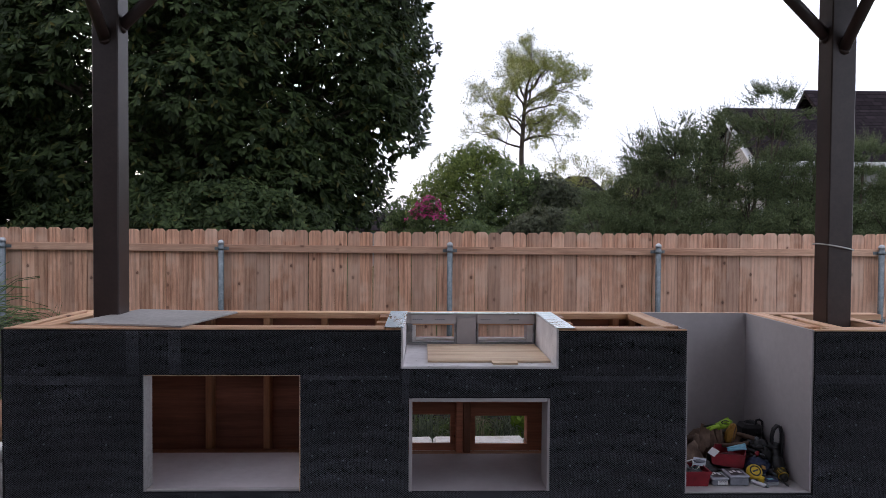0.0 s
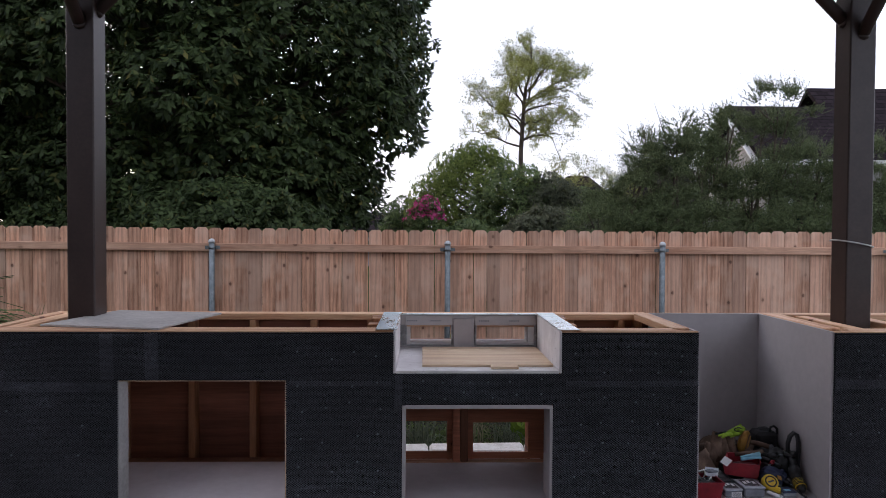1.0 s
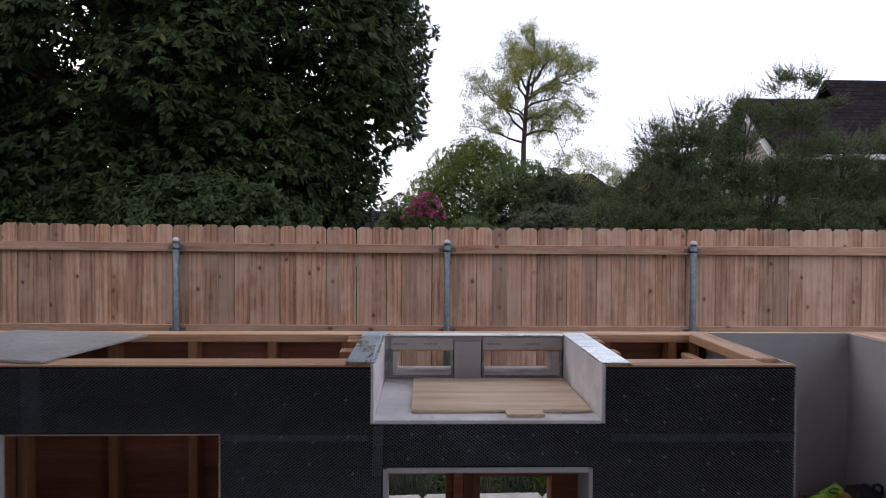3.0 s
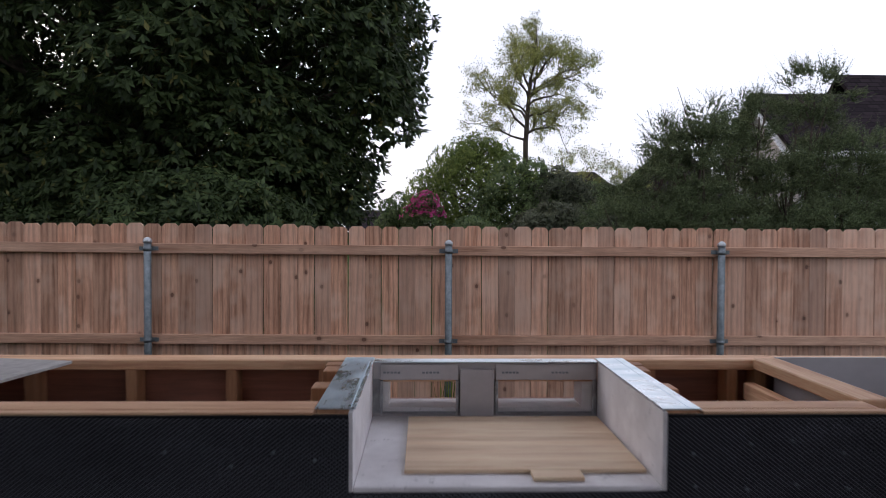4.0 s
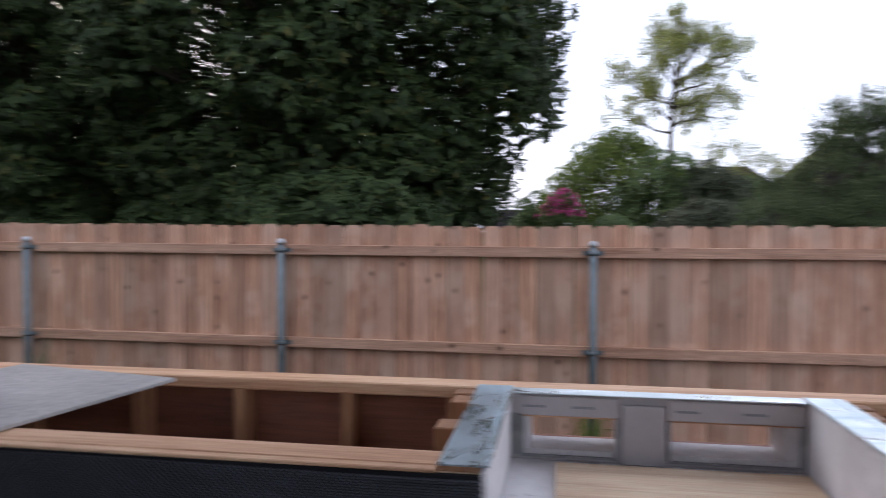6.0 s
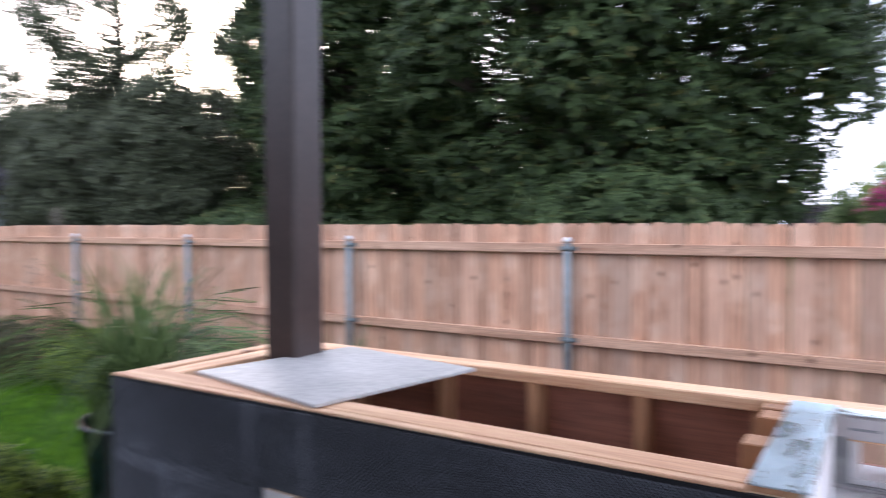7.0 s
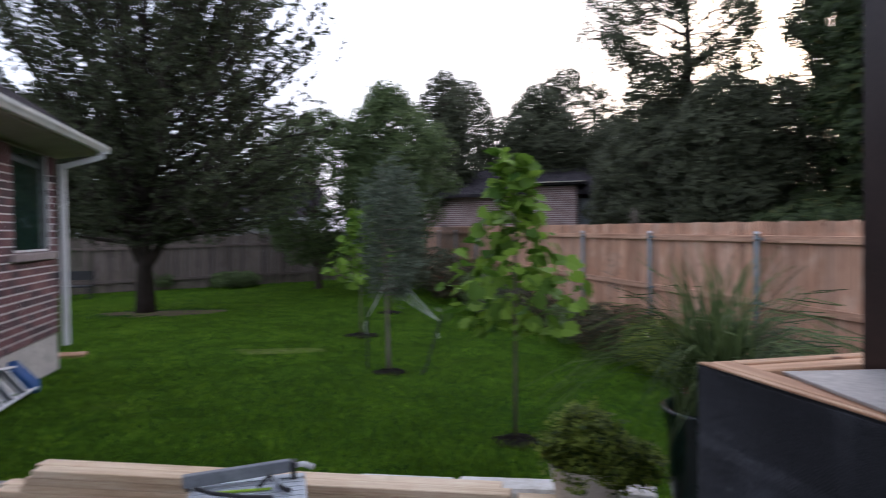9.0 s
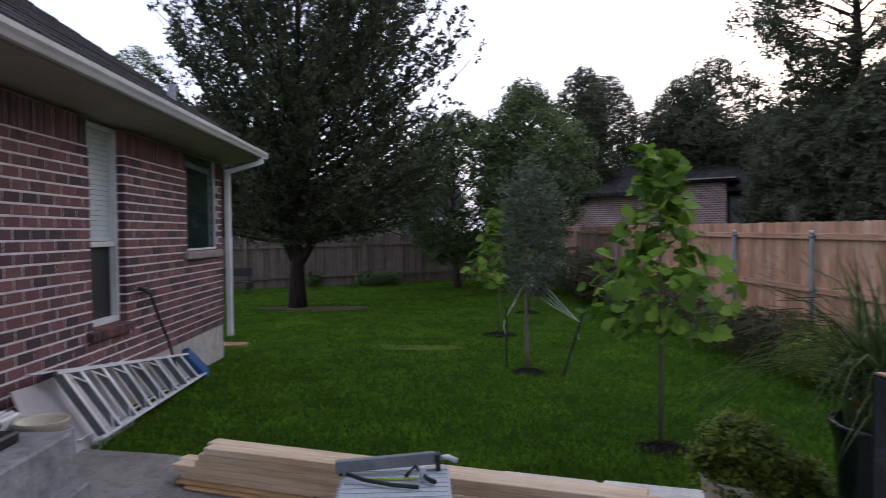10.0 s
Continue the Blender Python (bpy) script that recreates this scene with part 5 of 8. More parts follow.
def build_island():
    k = thing("outdoor_kitchen_frame", (0.3, 3.8, 0), "unfinished timber outdoor kitchen clad in black metal lath", "kitchen island")
    # black paper and metal lath round the openings
    panels = ((-2.040, -1.377, 0, 0.962), (-1.377, -0.611, 0.742, 0.962), (-1.377, -0.611, 0, 0.165), (-0.611, -0.122, 0, 0.962), (-0.122, -0.080, 0, 0.772),
              (-0.080, 0.620, 0.628, 0.772), (-0.080, 0.620, 0, 0.163), (0.620, 0.660, 0, 0.772), (0.660, 1.298, 0, 0.962), (1.298, 1.943, 0, 0.146), (1.943, 2.76, 0, 0.962))
    bm = bmesh.new()
    y0, y1 = FY - 0.004, FY + 0.006
    for x0, x1, z0, z1 in panels:
        add_box(bm, x0, x1, y0, y1, z0, z1)
    bmesh.ops.remove_doubles(bm, verts=bm.verts, dist=0.0002)
    part("front_paper", bm, M["lath_paper"], k, "black building paper")
    part("end_paper", cuboid(-2.0505, -2.0405, FY - 0.004, 4.192, 0, 0.962), M["lath_paper"], k, "black building paper")
    lath_sheet("front_lath", k, panels, lambda u, w, d: np.stack([u, FY - 0.0055 - d, w], -1), 31)
    lath_sheet("end_lath", k, ((FY - 0.004, 4.192, 0, 0.962),), lambda u, w, d: np.stack([-2.052 - d, u, w], -1), 32)
    laps = ((-2.039, -1.40, 0.688, 0.737), (-1.452, -1.392, 0.743, 0.961), (-1.25, -1.19, 0.743, 0.961), (-0.60, -0.13, 0.715, 0.742), (-0.118, -0.081, 0.60, 0.77), (0.674, 1.297, 0.712, 0.742), (1.945, 2.75, 0.70, 0.75))
    lath_sheet("lath_lap", k, laps, lambda u, w, d: np.stack([u + 0.0031, FY - 0.0080 - d, w + 0.0022], -1), 33, 0.0014)
    # plywood behind the lath, its edge showing along the top
    for x0, x1 in ((-2.037, -1.377), (-0.611, -0.124), (0.661, 1.297), (1.945, 2.757)):
        part("plywood_skin", cuboid(x0, x1, FY + 0.0065, FY + 0.017, 0.01, 0.961), M["ply"], k)
    part("plywood_skin", cuboid(-1.376, -0.612, FY + 0.0065, FY + 0.017, 0.745, 0.961), M["ply"], k)
    part("plywood_skin", cuboid(-2.037, -2.028, FY + 0.018, 4.18, 0.01, 0.967), M["ply"], k)
    # top plates
    b = 0.004
    part("front_rail", cuboid(-2.027, -0.205, FY + 0.019, 3.492, 0.934, TOP, b), M["pine_x"], k, "pale pine rail")
    part("front_rail", cuboid(0.745, 1.206, FY + 0.019, 3.486, 0.934, TOP, b), M["pine_x"], k)
    part("front_rail", cuboid(2.036, 2.755, FY + 0.019, 3.486, 0.934, TOP, b), M["pine_x"], k)
    for x0, x1 in ((-2.040, -0.205), (0.745, 1.297), (1.945, 2.757)):
        part("rail_edge", cuboid(x0, x1, FY - 0.005, FY + 0.0185, 0.9632, TOP - 0.001, 0.002), M["pine_x"], k)
    part("back_rail", cuboid(-2.027, 1.30, 4.090, 4.185, 0.930, TOP - 0.006, b), M["pine_x"], k, "pale pine rail")
    part("back_rail", cuboid(1.945, 2.755, 4.090, 4.185, 0.930, TOP - 0.006, b), M["pine_x"], k)
    part("back_rail", cuboid(1.302, 1.943, 4.122, 4.185, 0.930, TOP - 0.008, b), M["pine_x"], k)
    for x0, x1, z in ((-2.027, -1.972, TOP), (-1.955, -1.868, TOP - 0.003), (1.208, 1.296, TOP), (1.945, 2.034, TOP), (2.135, 2.20, TOP - 0.012), (2.43, 2.50, TOP - 0.012)):
        part("cross_rail", cuboid(x0, x1, 3.494, 4.088, z - 0.038, z, b), M["pine_y"], k)
    part("cross_brace", beam((1.19, 3.50, 0.86), (1.19, 4.08, 0.86), 0.038, 0.06, b), M["pine_y"], k)
    # studs
    stud = [(x, 4.093, 4.170) for x in (-1.98, -1.68, -1.295, -0.955, -0.617, -0.30, 0.83, 1.12, 1.22)] + [(x, FY + 0.02, 3.485) for x in (-1.98, -1.42, -0.59, -0.20, 0.79, 1.22, 2.10)]
    for x, ya, yb in stud:
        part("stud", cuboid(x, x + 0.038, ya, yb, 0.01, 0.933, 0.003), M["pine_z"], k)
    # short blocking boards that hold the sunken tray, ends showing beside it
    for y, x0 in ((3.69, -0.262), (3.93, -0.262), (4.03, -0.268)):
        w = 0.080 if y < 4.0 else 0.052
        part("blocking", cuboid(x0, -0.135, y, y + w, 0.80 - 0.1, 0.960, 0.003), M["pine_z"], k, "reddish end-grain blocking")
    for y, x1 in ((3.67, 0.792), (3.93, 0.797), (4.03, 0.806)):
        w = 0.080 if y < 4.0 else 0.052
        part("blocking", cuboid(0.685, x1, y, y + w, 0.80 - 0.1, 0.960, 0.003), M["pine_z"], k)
    # back sheathing with two lower vents and two tray vents
    bm = bmesh.new()
    ya, yb = 4.172, 4.186
    xs = [-2.027, -0.150, 0.185, 0.262, 0.700, 2.755]
    for i, (a, c) in enumerate(zip(xs, xs[1:])):
        if i in (1, 3):
            add_box(bm, a, c, ya, yb, 0.0, 0.09)
            add_box(bm, a, c, ya, yb, 0.42, 0.79)
        else:
            add_box(bm, a, c, ya, yb, 0.0, 0.79)
    for a, c in ((-2.027, -0.060), (0.178, 0.308), (0.602, 2.755)):
        add_box(bm, a, c, ya, yb, 0.79, 0.925)
    for a, c in ((-0.060, 0.178), (0.308, 0.602)):
        add_box(bm, a, c, ya, yb, 0.79, 0.812)
        add_box(bm, a, c, ya, yb, 0.892, 0.925)
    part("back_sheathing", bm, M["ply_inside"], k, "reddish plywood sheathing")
    for x0, x1, o0, o1, h0, h1 in ((-0.368, 0.180, -0.110, 0.151, 0.206, 0.376), (0.266, 0.764, 0.296, 0.604, 0.201, 0.368)):
        bm = bmesh.new()
        add_box(bm, x0, o0, 4.030, 4.042, 0.1645, 0.693)
        add_box(bm, o1, x1, 4.030, 4.042, 0.1645, 0.693)
        add_box(bm, o0, o1, 4.030, 4.042, 0.1645, h0)
        add_box(bm, o0, o1, 4.030, 4.042, h1, 0.693)
        bmesh.ops.remove_doubles(bm, verts=bm.verts, dist=0.0002)
        part("vent_panel", bm, M["ply_vent"], k, "reddish plywood panel cut out for a vent")
        for a in (o0 - 0.014, o1 + 0.003):
            part("vent_lining", cuboid(a, a + 0.011, 4.043, 4.168, h0 - 0.05, h1 + 0.02), M["ply_vent"], k)
    part("bottom_plate", cuboid(-0.36, 0.762, 3.972, 4.029, 0.125, 0.1635, 0.004), M["pine_x"], k, "pale dusty bottom plate")
    for x0, x1, m in ((0.181, 0.2215, "ply_vent"), (0.224, 0.265, "pine_dark")):
        part("vent_post", cuboid(x0, x1, 3.978, 4.029, 0.164, 0.692, 0.003), M[m], k, "reddish knotty stud")
    # bay floors, jambs and partitions
    part("bay_floor", cuboid(-1.62, -0.40, FY + 0.031, 4.006, 0.110, 0.160), M["shelf_board"], k, "grey cement board shelf")
    part("floor_lip", cuboid(-1.369, -0.617, FY + 0.008, FY + 0.030, 0.110, 0.176, 0.003), M["cement_board"], k, "rough board edge")
    part("bottom_plate", cuboid(-1.66, -0.39, 4.008, 4.092, 0.110, 0.157, 0.003), M["pine_dark"], k)
    part("plywood_edge", cuboid(-0.6165, -0.6115, FY - 0.005, FY + 0.022, 0.166, 0.741, 0.001), M["ply"], k, "raw plywood edge")
    part("plywood_edge", cuboid(-1.368, -0.617, FY - 0.003, FY + 0.022, 0.7375, 0.7415, 0.001), M["ply"], k)
    part("bay_floor", cuboid(-0.35, 0.76, FY + 0.008, 3.970, 0.110, 0.163), M["shelf_board"], k, "grey cement board shelf")
    # left jamb in darker siding grey than the others, painting in its shade
    part("bay_jamb", cuboid(-1.3765, -1.3695, FY - 0.003, 3.490, 0.166, 0.741, 0.002), M["stucco"], k, "board edge in darker grey standing in for shade")
    part("bay_jamb", cuboid(-0.079, -0.064, FY - 0.003, 3.50, 0.164, 0.622), M["cement_board"], k)
    part("bay_jamb", cuboid(0.606, 0.619, FY - 0.003, 3.55, 0.164, 0.622), M["cement_board"], k)
    part("bay_head", cuboid(-0.063, 0.605, FY - 0.002, 3.50, 0.609, 0.627), M["cement_board"], k)
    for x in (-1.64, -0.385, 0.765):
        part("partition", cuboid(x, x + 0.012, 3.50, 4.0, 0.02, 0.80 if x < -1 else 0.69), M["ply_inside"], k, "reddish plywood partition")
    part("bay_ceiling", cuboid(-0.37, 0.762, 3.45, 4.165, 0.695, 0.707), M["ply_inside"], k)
    # sunken tray
    part("tray_floor", cuboid(-0.1095, 0.6465, FY - 0.004, 4.10, 0.773, 0.786, 0.002), M["light_board"], k, "pale cement board tray floor")
    part("tray_side", cuboid(-0.1215, -0.110, FY - 0.004, 4.03, 0.774, 0.970, 0.002), M["light_board"], k, "pale cement board tray side")
    part("tray_side", cuboid(0.647, 0.6590, FY - 0.004, 4.03, 0.774, 0.970, 0.002), M["light_board"], k, "pale cement board tray side")
    yb0, yb1 = 4.032, 4.044
    # the tray's back pieces use greyer boards, their shade put into the colour
    part("tray_back", cuboid(-0.1095, 0.6465, yb0, yb1, 0.9125, 0.970), M["cement_board"], k, "patched pale board tray back, greyed to paint in shade")
    part("tray_back_sill", cuboid(-0.1095, 0.6465, yb0, yb1, 0.787, 0.797), M["cement_board"], k)
    for a, c in ((-0.1095, -0.085), (0.177, 0.301), (0.640, 0.6465)):
        part("tray_back_upright", cuboid(a, c, yb0, yb1, 0.7975, 0.912), M["block"], k)
    part("mullion", cuboid(0.183, 0.296, 4.016, 4.030, 0.7875, 0.948, 0.003), M["cement_board"], k, "scrap of pale board screwed over the middle, greyed for shade")
    for x0, x1, o0, o1 in ((-0.083, 0.177, -0.060, 0.178), (0.303, 0.638, 0.308, 0.602)):
        # lining takes the palest board: sky light is put into its colour
        for a, c, z0, z1 in ((x0, x1, 0.795, 0.812), (x0, o0 + 0.003, 0.8125, 0.9), (o1 - 0.003, x1 + 0.002, 0.8125, 0.9)):
            part("vent_lining", cuboid(a, c, 4.046, 4.170, z0, z1), M["light_board"], k, "vent lining in paler board standing in for sky light")
        # dark strips added round each opening to draw its shaded gaps
        for a, c, z0, z1 in ((x0 - 0.001, x0 + 0.008, 0.7975, 0.909), (x1 - 0.008, x1 + 0.001, 0.7975, 0.909), (x0 + 0.0085, x1 - 0.0085, 0.7975, 0.803)):
            part("vent_trim", cuboid(a, c, 4.020, 4.0315, z0, z1, 0.001), M["block"], k, "dark strip painting the shaded gap round the vent")
        strip = part("paper_strip", cuboid(x0, x1, 4.024, 4.0305, 0.910, 0.962, 0.001), M["cement_board"], k, "grey faced edge strip with faint print")
        for i in range(2):
            c = x0 + (i + 0.3) * (x1 - x0) / 2
            for j in range(5):
                part("print_bar", cuboid(c + 0.012 * j - 0.03, c + 0.012 * j - 0.0215, 4.0225, 4.0238, 0.932, 0.9385), M["grey_plastic"], strip)
    # galvanised flashing on the tray's rim
    part("flashing", cuboid(-0.204, -0.1045, FY + 0.006, 4.072, 0.9745, 0.9780, 0.001), M["galv"], k, "smeared blue-grey galvanised flashing")
    part("flashing", cuboid(0.6445, 0.741, FY - 0.006, 4.060, 0.9745, 0.9780, 0.001), M["galv_pale"], k, "galvanised flashing paled to paint in reflected sky")
    part("flashing", cuboid(-0.104, 0.644, 4.010, 4.072, 0.9705, 0.9735, 0.001), M["galv_pale"], k, "galvanised flashing paled to paint in reflected sky")
    part("flashing_crease", cuboid(0.712, 0.7145, FY, 4.055, 0.9781, 0.9788), M["galv"], k)
    part("flashing_lip", cuboid(-0.124, -0.117, FY + 0.006, 4.016, 0.9785, 0.981), M["galv"], k)
    part("flashing_bed", cuboid(-0.200, -0.1235, FY + 0.02, 4.03, 0.90, 0.974), M["pine_y"], k)
    part("flashing_bed", cuboid(0.6605, 0.738, FY + 0.02, 4.03, 0.90, 0.974), M["pine_y"], k)
    part("flashing_bed", cuboid(-0.11, 0.66, 4.046, 4.088, 0.9005, 0.970), M["pine_x"], k)
    # tall open bay lined with grey board
    part("bay_wall", cuboid(1.3, 1.943, 4.108, 4.120, 0.153, TOP - 0.002), M["cement_board"], k, "grey board lining")
    part("bay_wall", cuboid(1.2985, 1.310, FY + 0.008, 4.106, 0.153, TOP - 0.006), M["cement_board"], k, "grey board lining")
    part("bay_wall", cuboid(1.931, 1.943, FY + 0.002, 4.106, 0.153, TOP - 0.004), M["cement_board"], k, "grey board lining")
    part("bay_floor", cuboid(1.2985, 1.943, FY + 0.0065, 4.106, 0.120, 0.1525), M["cement_board"], k, "grey board floor")
    # washers and screws on the lath
    rng = random.Random(8)
    disc = data_from(lathe([(0.005, 0.0), (0.005, 0.001), (0.0025, 0.002), (0.0004, 0.0022)], (0, 0, 0), 10), "washer", M["galv_post"])

    def screws(x0, x1, z0, z1, nx, nz):
        for i in range(nx):
            for j in range(nz):
                ob = piece("washer", disc, k, (x0 + (x1 - x0) * (i + 0.5 + rng.uniform(-0.2, 0.2)) / nx, FY - 0.0092, z0 + (z1 - z0) * (j + 0.5 + rng.uniform(-0.25, 0.25)) / nz))
                ob.rotation_euler[0] = radians(90)

    screws(0.68, 1.29, 0.02, 0.94, 5, 8)
    screws(-0.60, -0.13, 0.02, 0.94, 4, 7)
    screws(-0.05, 0.60, 0.64, 0.765, 6, 2)
    screws(-2.0, -1.42, 0.05, 0.66, 2, 3)
    screws(1.96, 2.7, 0.02, 0.94, 5, 7)
    screws(1.32, 1.92, 0.04, 0.14, 4, 1)


build_island()

# porcelain tile laid loose across the open frame
_c, _u = Vector((-1.188, 3.385, 0.0)), Vector((0.187, 0.982, 0)).normalized()
_w = Vector((-_u.y, _u.x, 0))
_tile = cuboid(0, 0.604, 0, 0.604, 0.9735, 0.9835, 0.0015)
_tile.transform(Matrix.Translation(_c) @ Matrix((_u, _w, Vector((0, 0, 1)))).transposed().to_4x4())
solid("porcelain_tile", _tile, M["tile"], "large square grey porcelain tile lying loose on the timber frame", "tile")

# plywood lid in the tray, with a notched offcut before it
solid("plywood_sheet", cuboid(0.012, 0.636, 3.475, 3.985, 0.7875, 0.7985, 0.001), M["ply"], "thin sheet of pale plywood lying in the tray", "plywood")
solid("plywood_offcut", cuboid(0.335, 0.463, 3.418, 3.473, 0.7875, 0.7980, 0.001), M["ply"], "small plywood offcut at the sheet's edge", "plywood")


# ---------------------------------------------------------------- trees beyond the fences
lobed_tree("shade_tree", "large dense dark green broadleaf tree behind the fence", (-5.02, 16.2, -0.5), 12.2, (5.2, 4.4), 0.5, 120, 26000, 0.185, "leaf_big", 4, trunk_r=0.34, square=4.2, lobe=0.23, droop=0.85, aspect=0.40, skirt=0.84, inside=0.14, hollow=0.45)
lobed_tree("shade_tree", "dark broadleaf tree beside the largest tree behind the fence", (-11.4, 15.9, -0.5), 11.0, (3.0, 3.0), 0.8, 60, 9500, 0.20, "leaf_big", 14, trunk_r=0.24, square=3.0, lobe=0.25, droop=0.8, aspect=0.40, inside=0.10, hollow=0.45)
lobed_tree("garden_tree", "rounded yellow-green tree behind the fence", (1.75, 24, -0.5), 5.2, (2.5, 1.9), 0.5, 60, 5600, 0.11, "leaf_fresh", 5, trunk_r=0.14, square=1.8, lobe=0.30, droop=0.3, deep=0.9, hollow=0.8)
lobed_tree("garden_tree", "small leafy tree beside the pink blossom behind the fence", (-0.75, 25.5, -0.5), 3.3, (0.9, 0.9), 0.4, 20, 1500, 0.11, "leaf_mid", 25, trunk_r=0.06, lobe=0.32, droop=0.2)
open_tree("tall_sparse_tree", "tall thin tree with open branches and sparse yellow-green leaves", (3.72, 26, -0.38), 9.0, 7.2,
          [(5.0, -1.4, 0.3, 5.45), (5.4, -1.5, -0.4, 6.7), (5.7, -1.0, 0.8, 6.5), (5.8, 1.3, 0.2, 5.9), (5.2, 0.9, -0.6, 5.3), (6.2, 1.5, 0.8, 6.7), (6.4, -0.6, -0.9, 7.3), (6.5, 1.7, -0.3, 7.4), (6.7, 0.7, 0.9, 7.8), (6.8, -0.5, 0.2, 8.2), (6.9, 0.2, -0.6, 8.3), (7.0, 1.0, 0.3, 8.1), (5.1, 0.4, 1.2, 5.6), (5.9, -0.8, -1.0, 6.2), (6.5, 1.1, -1.0, 6.9), (6.7, 0.3, 0.3, 7.9)],
          0.075, "leaf_yellow", 9, trunk_r=0.14, leaves=34)
open_tree("small_open_tree", "low spreading tree with thin yellow-green leaves beyond the fence", (5.9, 27, -0.5), 4.4, 2.6, [(1.8, -1.9, 0.3, 3.6), (2.0, -1.0, -0.4, 4.0), (2.3, 0.2, 0.2, 4.3), (2.4, 1.2, -0.2, 4.1), (2.0, 2.1, 0.3, 3.7)], 0.085, "leaf_yellow", 10, trunk_r=0.08, leaves=20)
_m = lobed_tree("crepe_myrtle", "small tree topped with pink blossom", (0.07, 20, -0.5), 3.0, (0.66, 0.6), 0.3, 22, 1500, 0.085, "leaf_mid", 6, trunk_r=0.05, square=2.4, lobe=0.32, droop=0.1, blossom=("petal", 0.5, 0.78))
_low = [(-0.55, -0.5, 1.95, 0.62, 0.5), (0.45, -0.55, 1.85, 0.62, 0.5), (0.0, -0.3, 1.2, 0.75, 0.6), (0.3, 0.3, 2.2, 0.55, 0.4)]
for _i, (_x, _y, _pl) in enumerate(((4.25, 15.2, [(0.1, 0, 2.75, 0.70, 0.45), (0.6, 0.1, 3.2, 0.45, 0.35)]), (5.35, 15.2, [(0.2, 0, 4.0, 0.5, 0.48), (-0.45, 0.2, 3.65, 0.42, 0.42), (0.1, -0.2, 3.65, 0.72, 0.55), (-0.1, -0.2, 2.9, 0.85, 0.65)]), (6.4, 15.3, [(0.30, 0, 4.15, 0.46, 0.58), (-0.1, 0.1, 2.75, 0.75, 0.55), (0.1, 0.3, 3.6, 0.35, 0.40), (-0.25, 0.1, 3.6, 0.3, 0.45), (0.4, -0.1, 2.9, 0.5, 0.4)]),
                                    (7.35, 15.2, [(0.40, 0, 4.55, 0.66, 0.60), (0.62, 0.1, 3.7, 0.50, 0.30), (-0.2, -0.1, 2.75, 0.72, 0.50), (0.15, 0.2, 4.2, 0.35, 0.26), (0.45, 0.0, 3.1, 0.6, 0.45)]), (8.35, 15.0, [(-0.2, 0, 3.05, 0.75, 0.55), (0.25, 0, 3.5, 0.34, 0.26), (0.45, 0.1, 2.7, 0.55, 0.5)]), (9.6, 15.0, [(0.05, 0, 3.45, 0.5, 0.45), (0.1, 0.2, 2.6, 0.7, 0.55)]), (10.7, 15.2, [(0.0, 0, 2.7, 0.7, 0.6)]))):
    plume_shrub("juniper", "feathery grey-green juniper behind the fence", (_x, _y, -0.45), _pl + _low, 1900, "leaf_conifer", 30 + _i, "junipers behind the fence")
for _i, (_x, _y, _sx, _sz, _m) in enumerate(((2.9, 22, 1.6, 4.3, "leaf_mid"), (4.0, 21.6, 1.2, 3.9, "leaf_dark"), (5.0, 22, 1.4, 3.4, "leaf_mid"), (6.6, 21, 1.7, 3.1, "leaf_dark"), (-0.5, 22.5, 0.7, 2.0, "leaf_mid"), (1.3, 19.2, 1.1, 2.3, "leaf_mid"), (3.4, 18.5, 1.5, 2.7, "leaf_dark"))):
    lobed_tree("tall_shrub", "dense dark green shrub behind the fence", (_x, _y, -0.5), _sz, (_sx, 1.2), 0.1, 26, 2400, 0.115, _m, 50 + _i, trunk_r=0.05, lobe=0.34, droop=0.2, group="shrubs behind the fence", category="shrub")
for _i in range(6):
    _x = -17.25 + 2.75 * _i
    lobed_tree("understorey_shrub", "dark shady undergrowth behind the fence", (_x, 13.2 + 0.9 * math.sin(_i * 2.1), -0.5), 2.6 + 0.4 * math.sin(_i * 1.7), (2.0, 1.3), 0.1, 30, 2600, 0.14, "leaf_big", 70 + _i, trunk_r=0.05, lobe=0.32, droop=0.5, group="undergrowth behind the fence", category="shrub")
for _p, _h, _s, _n, _k in (((-18.7, 13.5, -0.4), 14.0, 3.4, 116, 12), ((-15.6, 17.3, -0.4), 13.0, 2.6, 80, 13)):
    lobed_tree("tall_pine", "tall dark tree with clumped foliage against the sky", _p, _h, (_s, _s), 3.9, _n, 6000, 0.15, "leaf_dark", _k, trunk_r=0.22, square=3.0, lobe=0.17, droop=0.1, aspect=0.36, bark="dark_bark", inside=0.0, hollow=0.8, deep=0.3, limb=0.14)
for _i, (_x, _y, _h, _s) in enumerate(((-29.5, 18.5, 6.0, 2.4), (-20.3, 14.2, 5.6, 1.9), (-18.2, 16.6, 6.3, 2.3), (-15.4, 15.0, 6.0, 2.2), (-12.9, 16.5, 6.6, 2.2), (-26.5, 15.5, 6.6, 2.4), (-22.0, 15.8, 6.6, 2.4), (-24.8, 16.0, 6.8, 2.4), (-10.6, 18.5, 6.4, 2.3), (-28.0, 13.2, 7.2, 2.4), (-30.6, 12.6, 7.4, 2.4), (-17.6, 12.3, 5.0, 1.9), (-15.0, 12.6, 5.7, 1.7), (-19.2, 12.4, 4.3, 1.5))):
    lobed_tree("hedgerow_tree", "dense dark tree in the row behind the fence", (_x, _y, -0.4), _h, (_s, _s), 0.4, 56, 5200, 0.125, "leaf_dark", 90 + _i, trunk_r=0.16, square=2.8, lobe=0.25, deep=0.75, fingers=5, droop=0.4, aspect=0.42, group="row of dark trees")
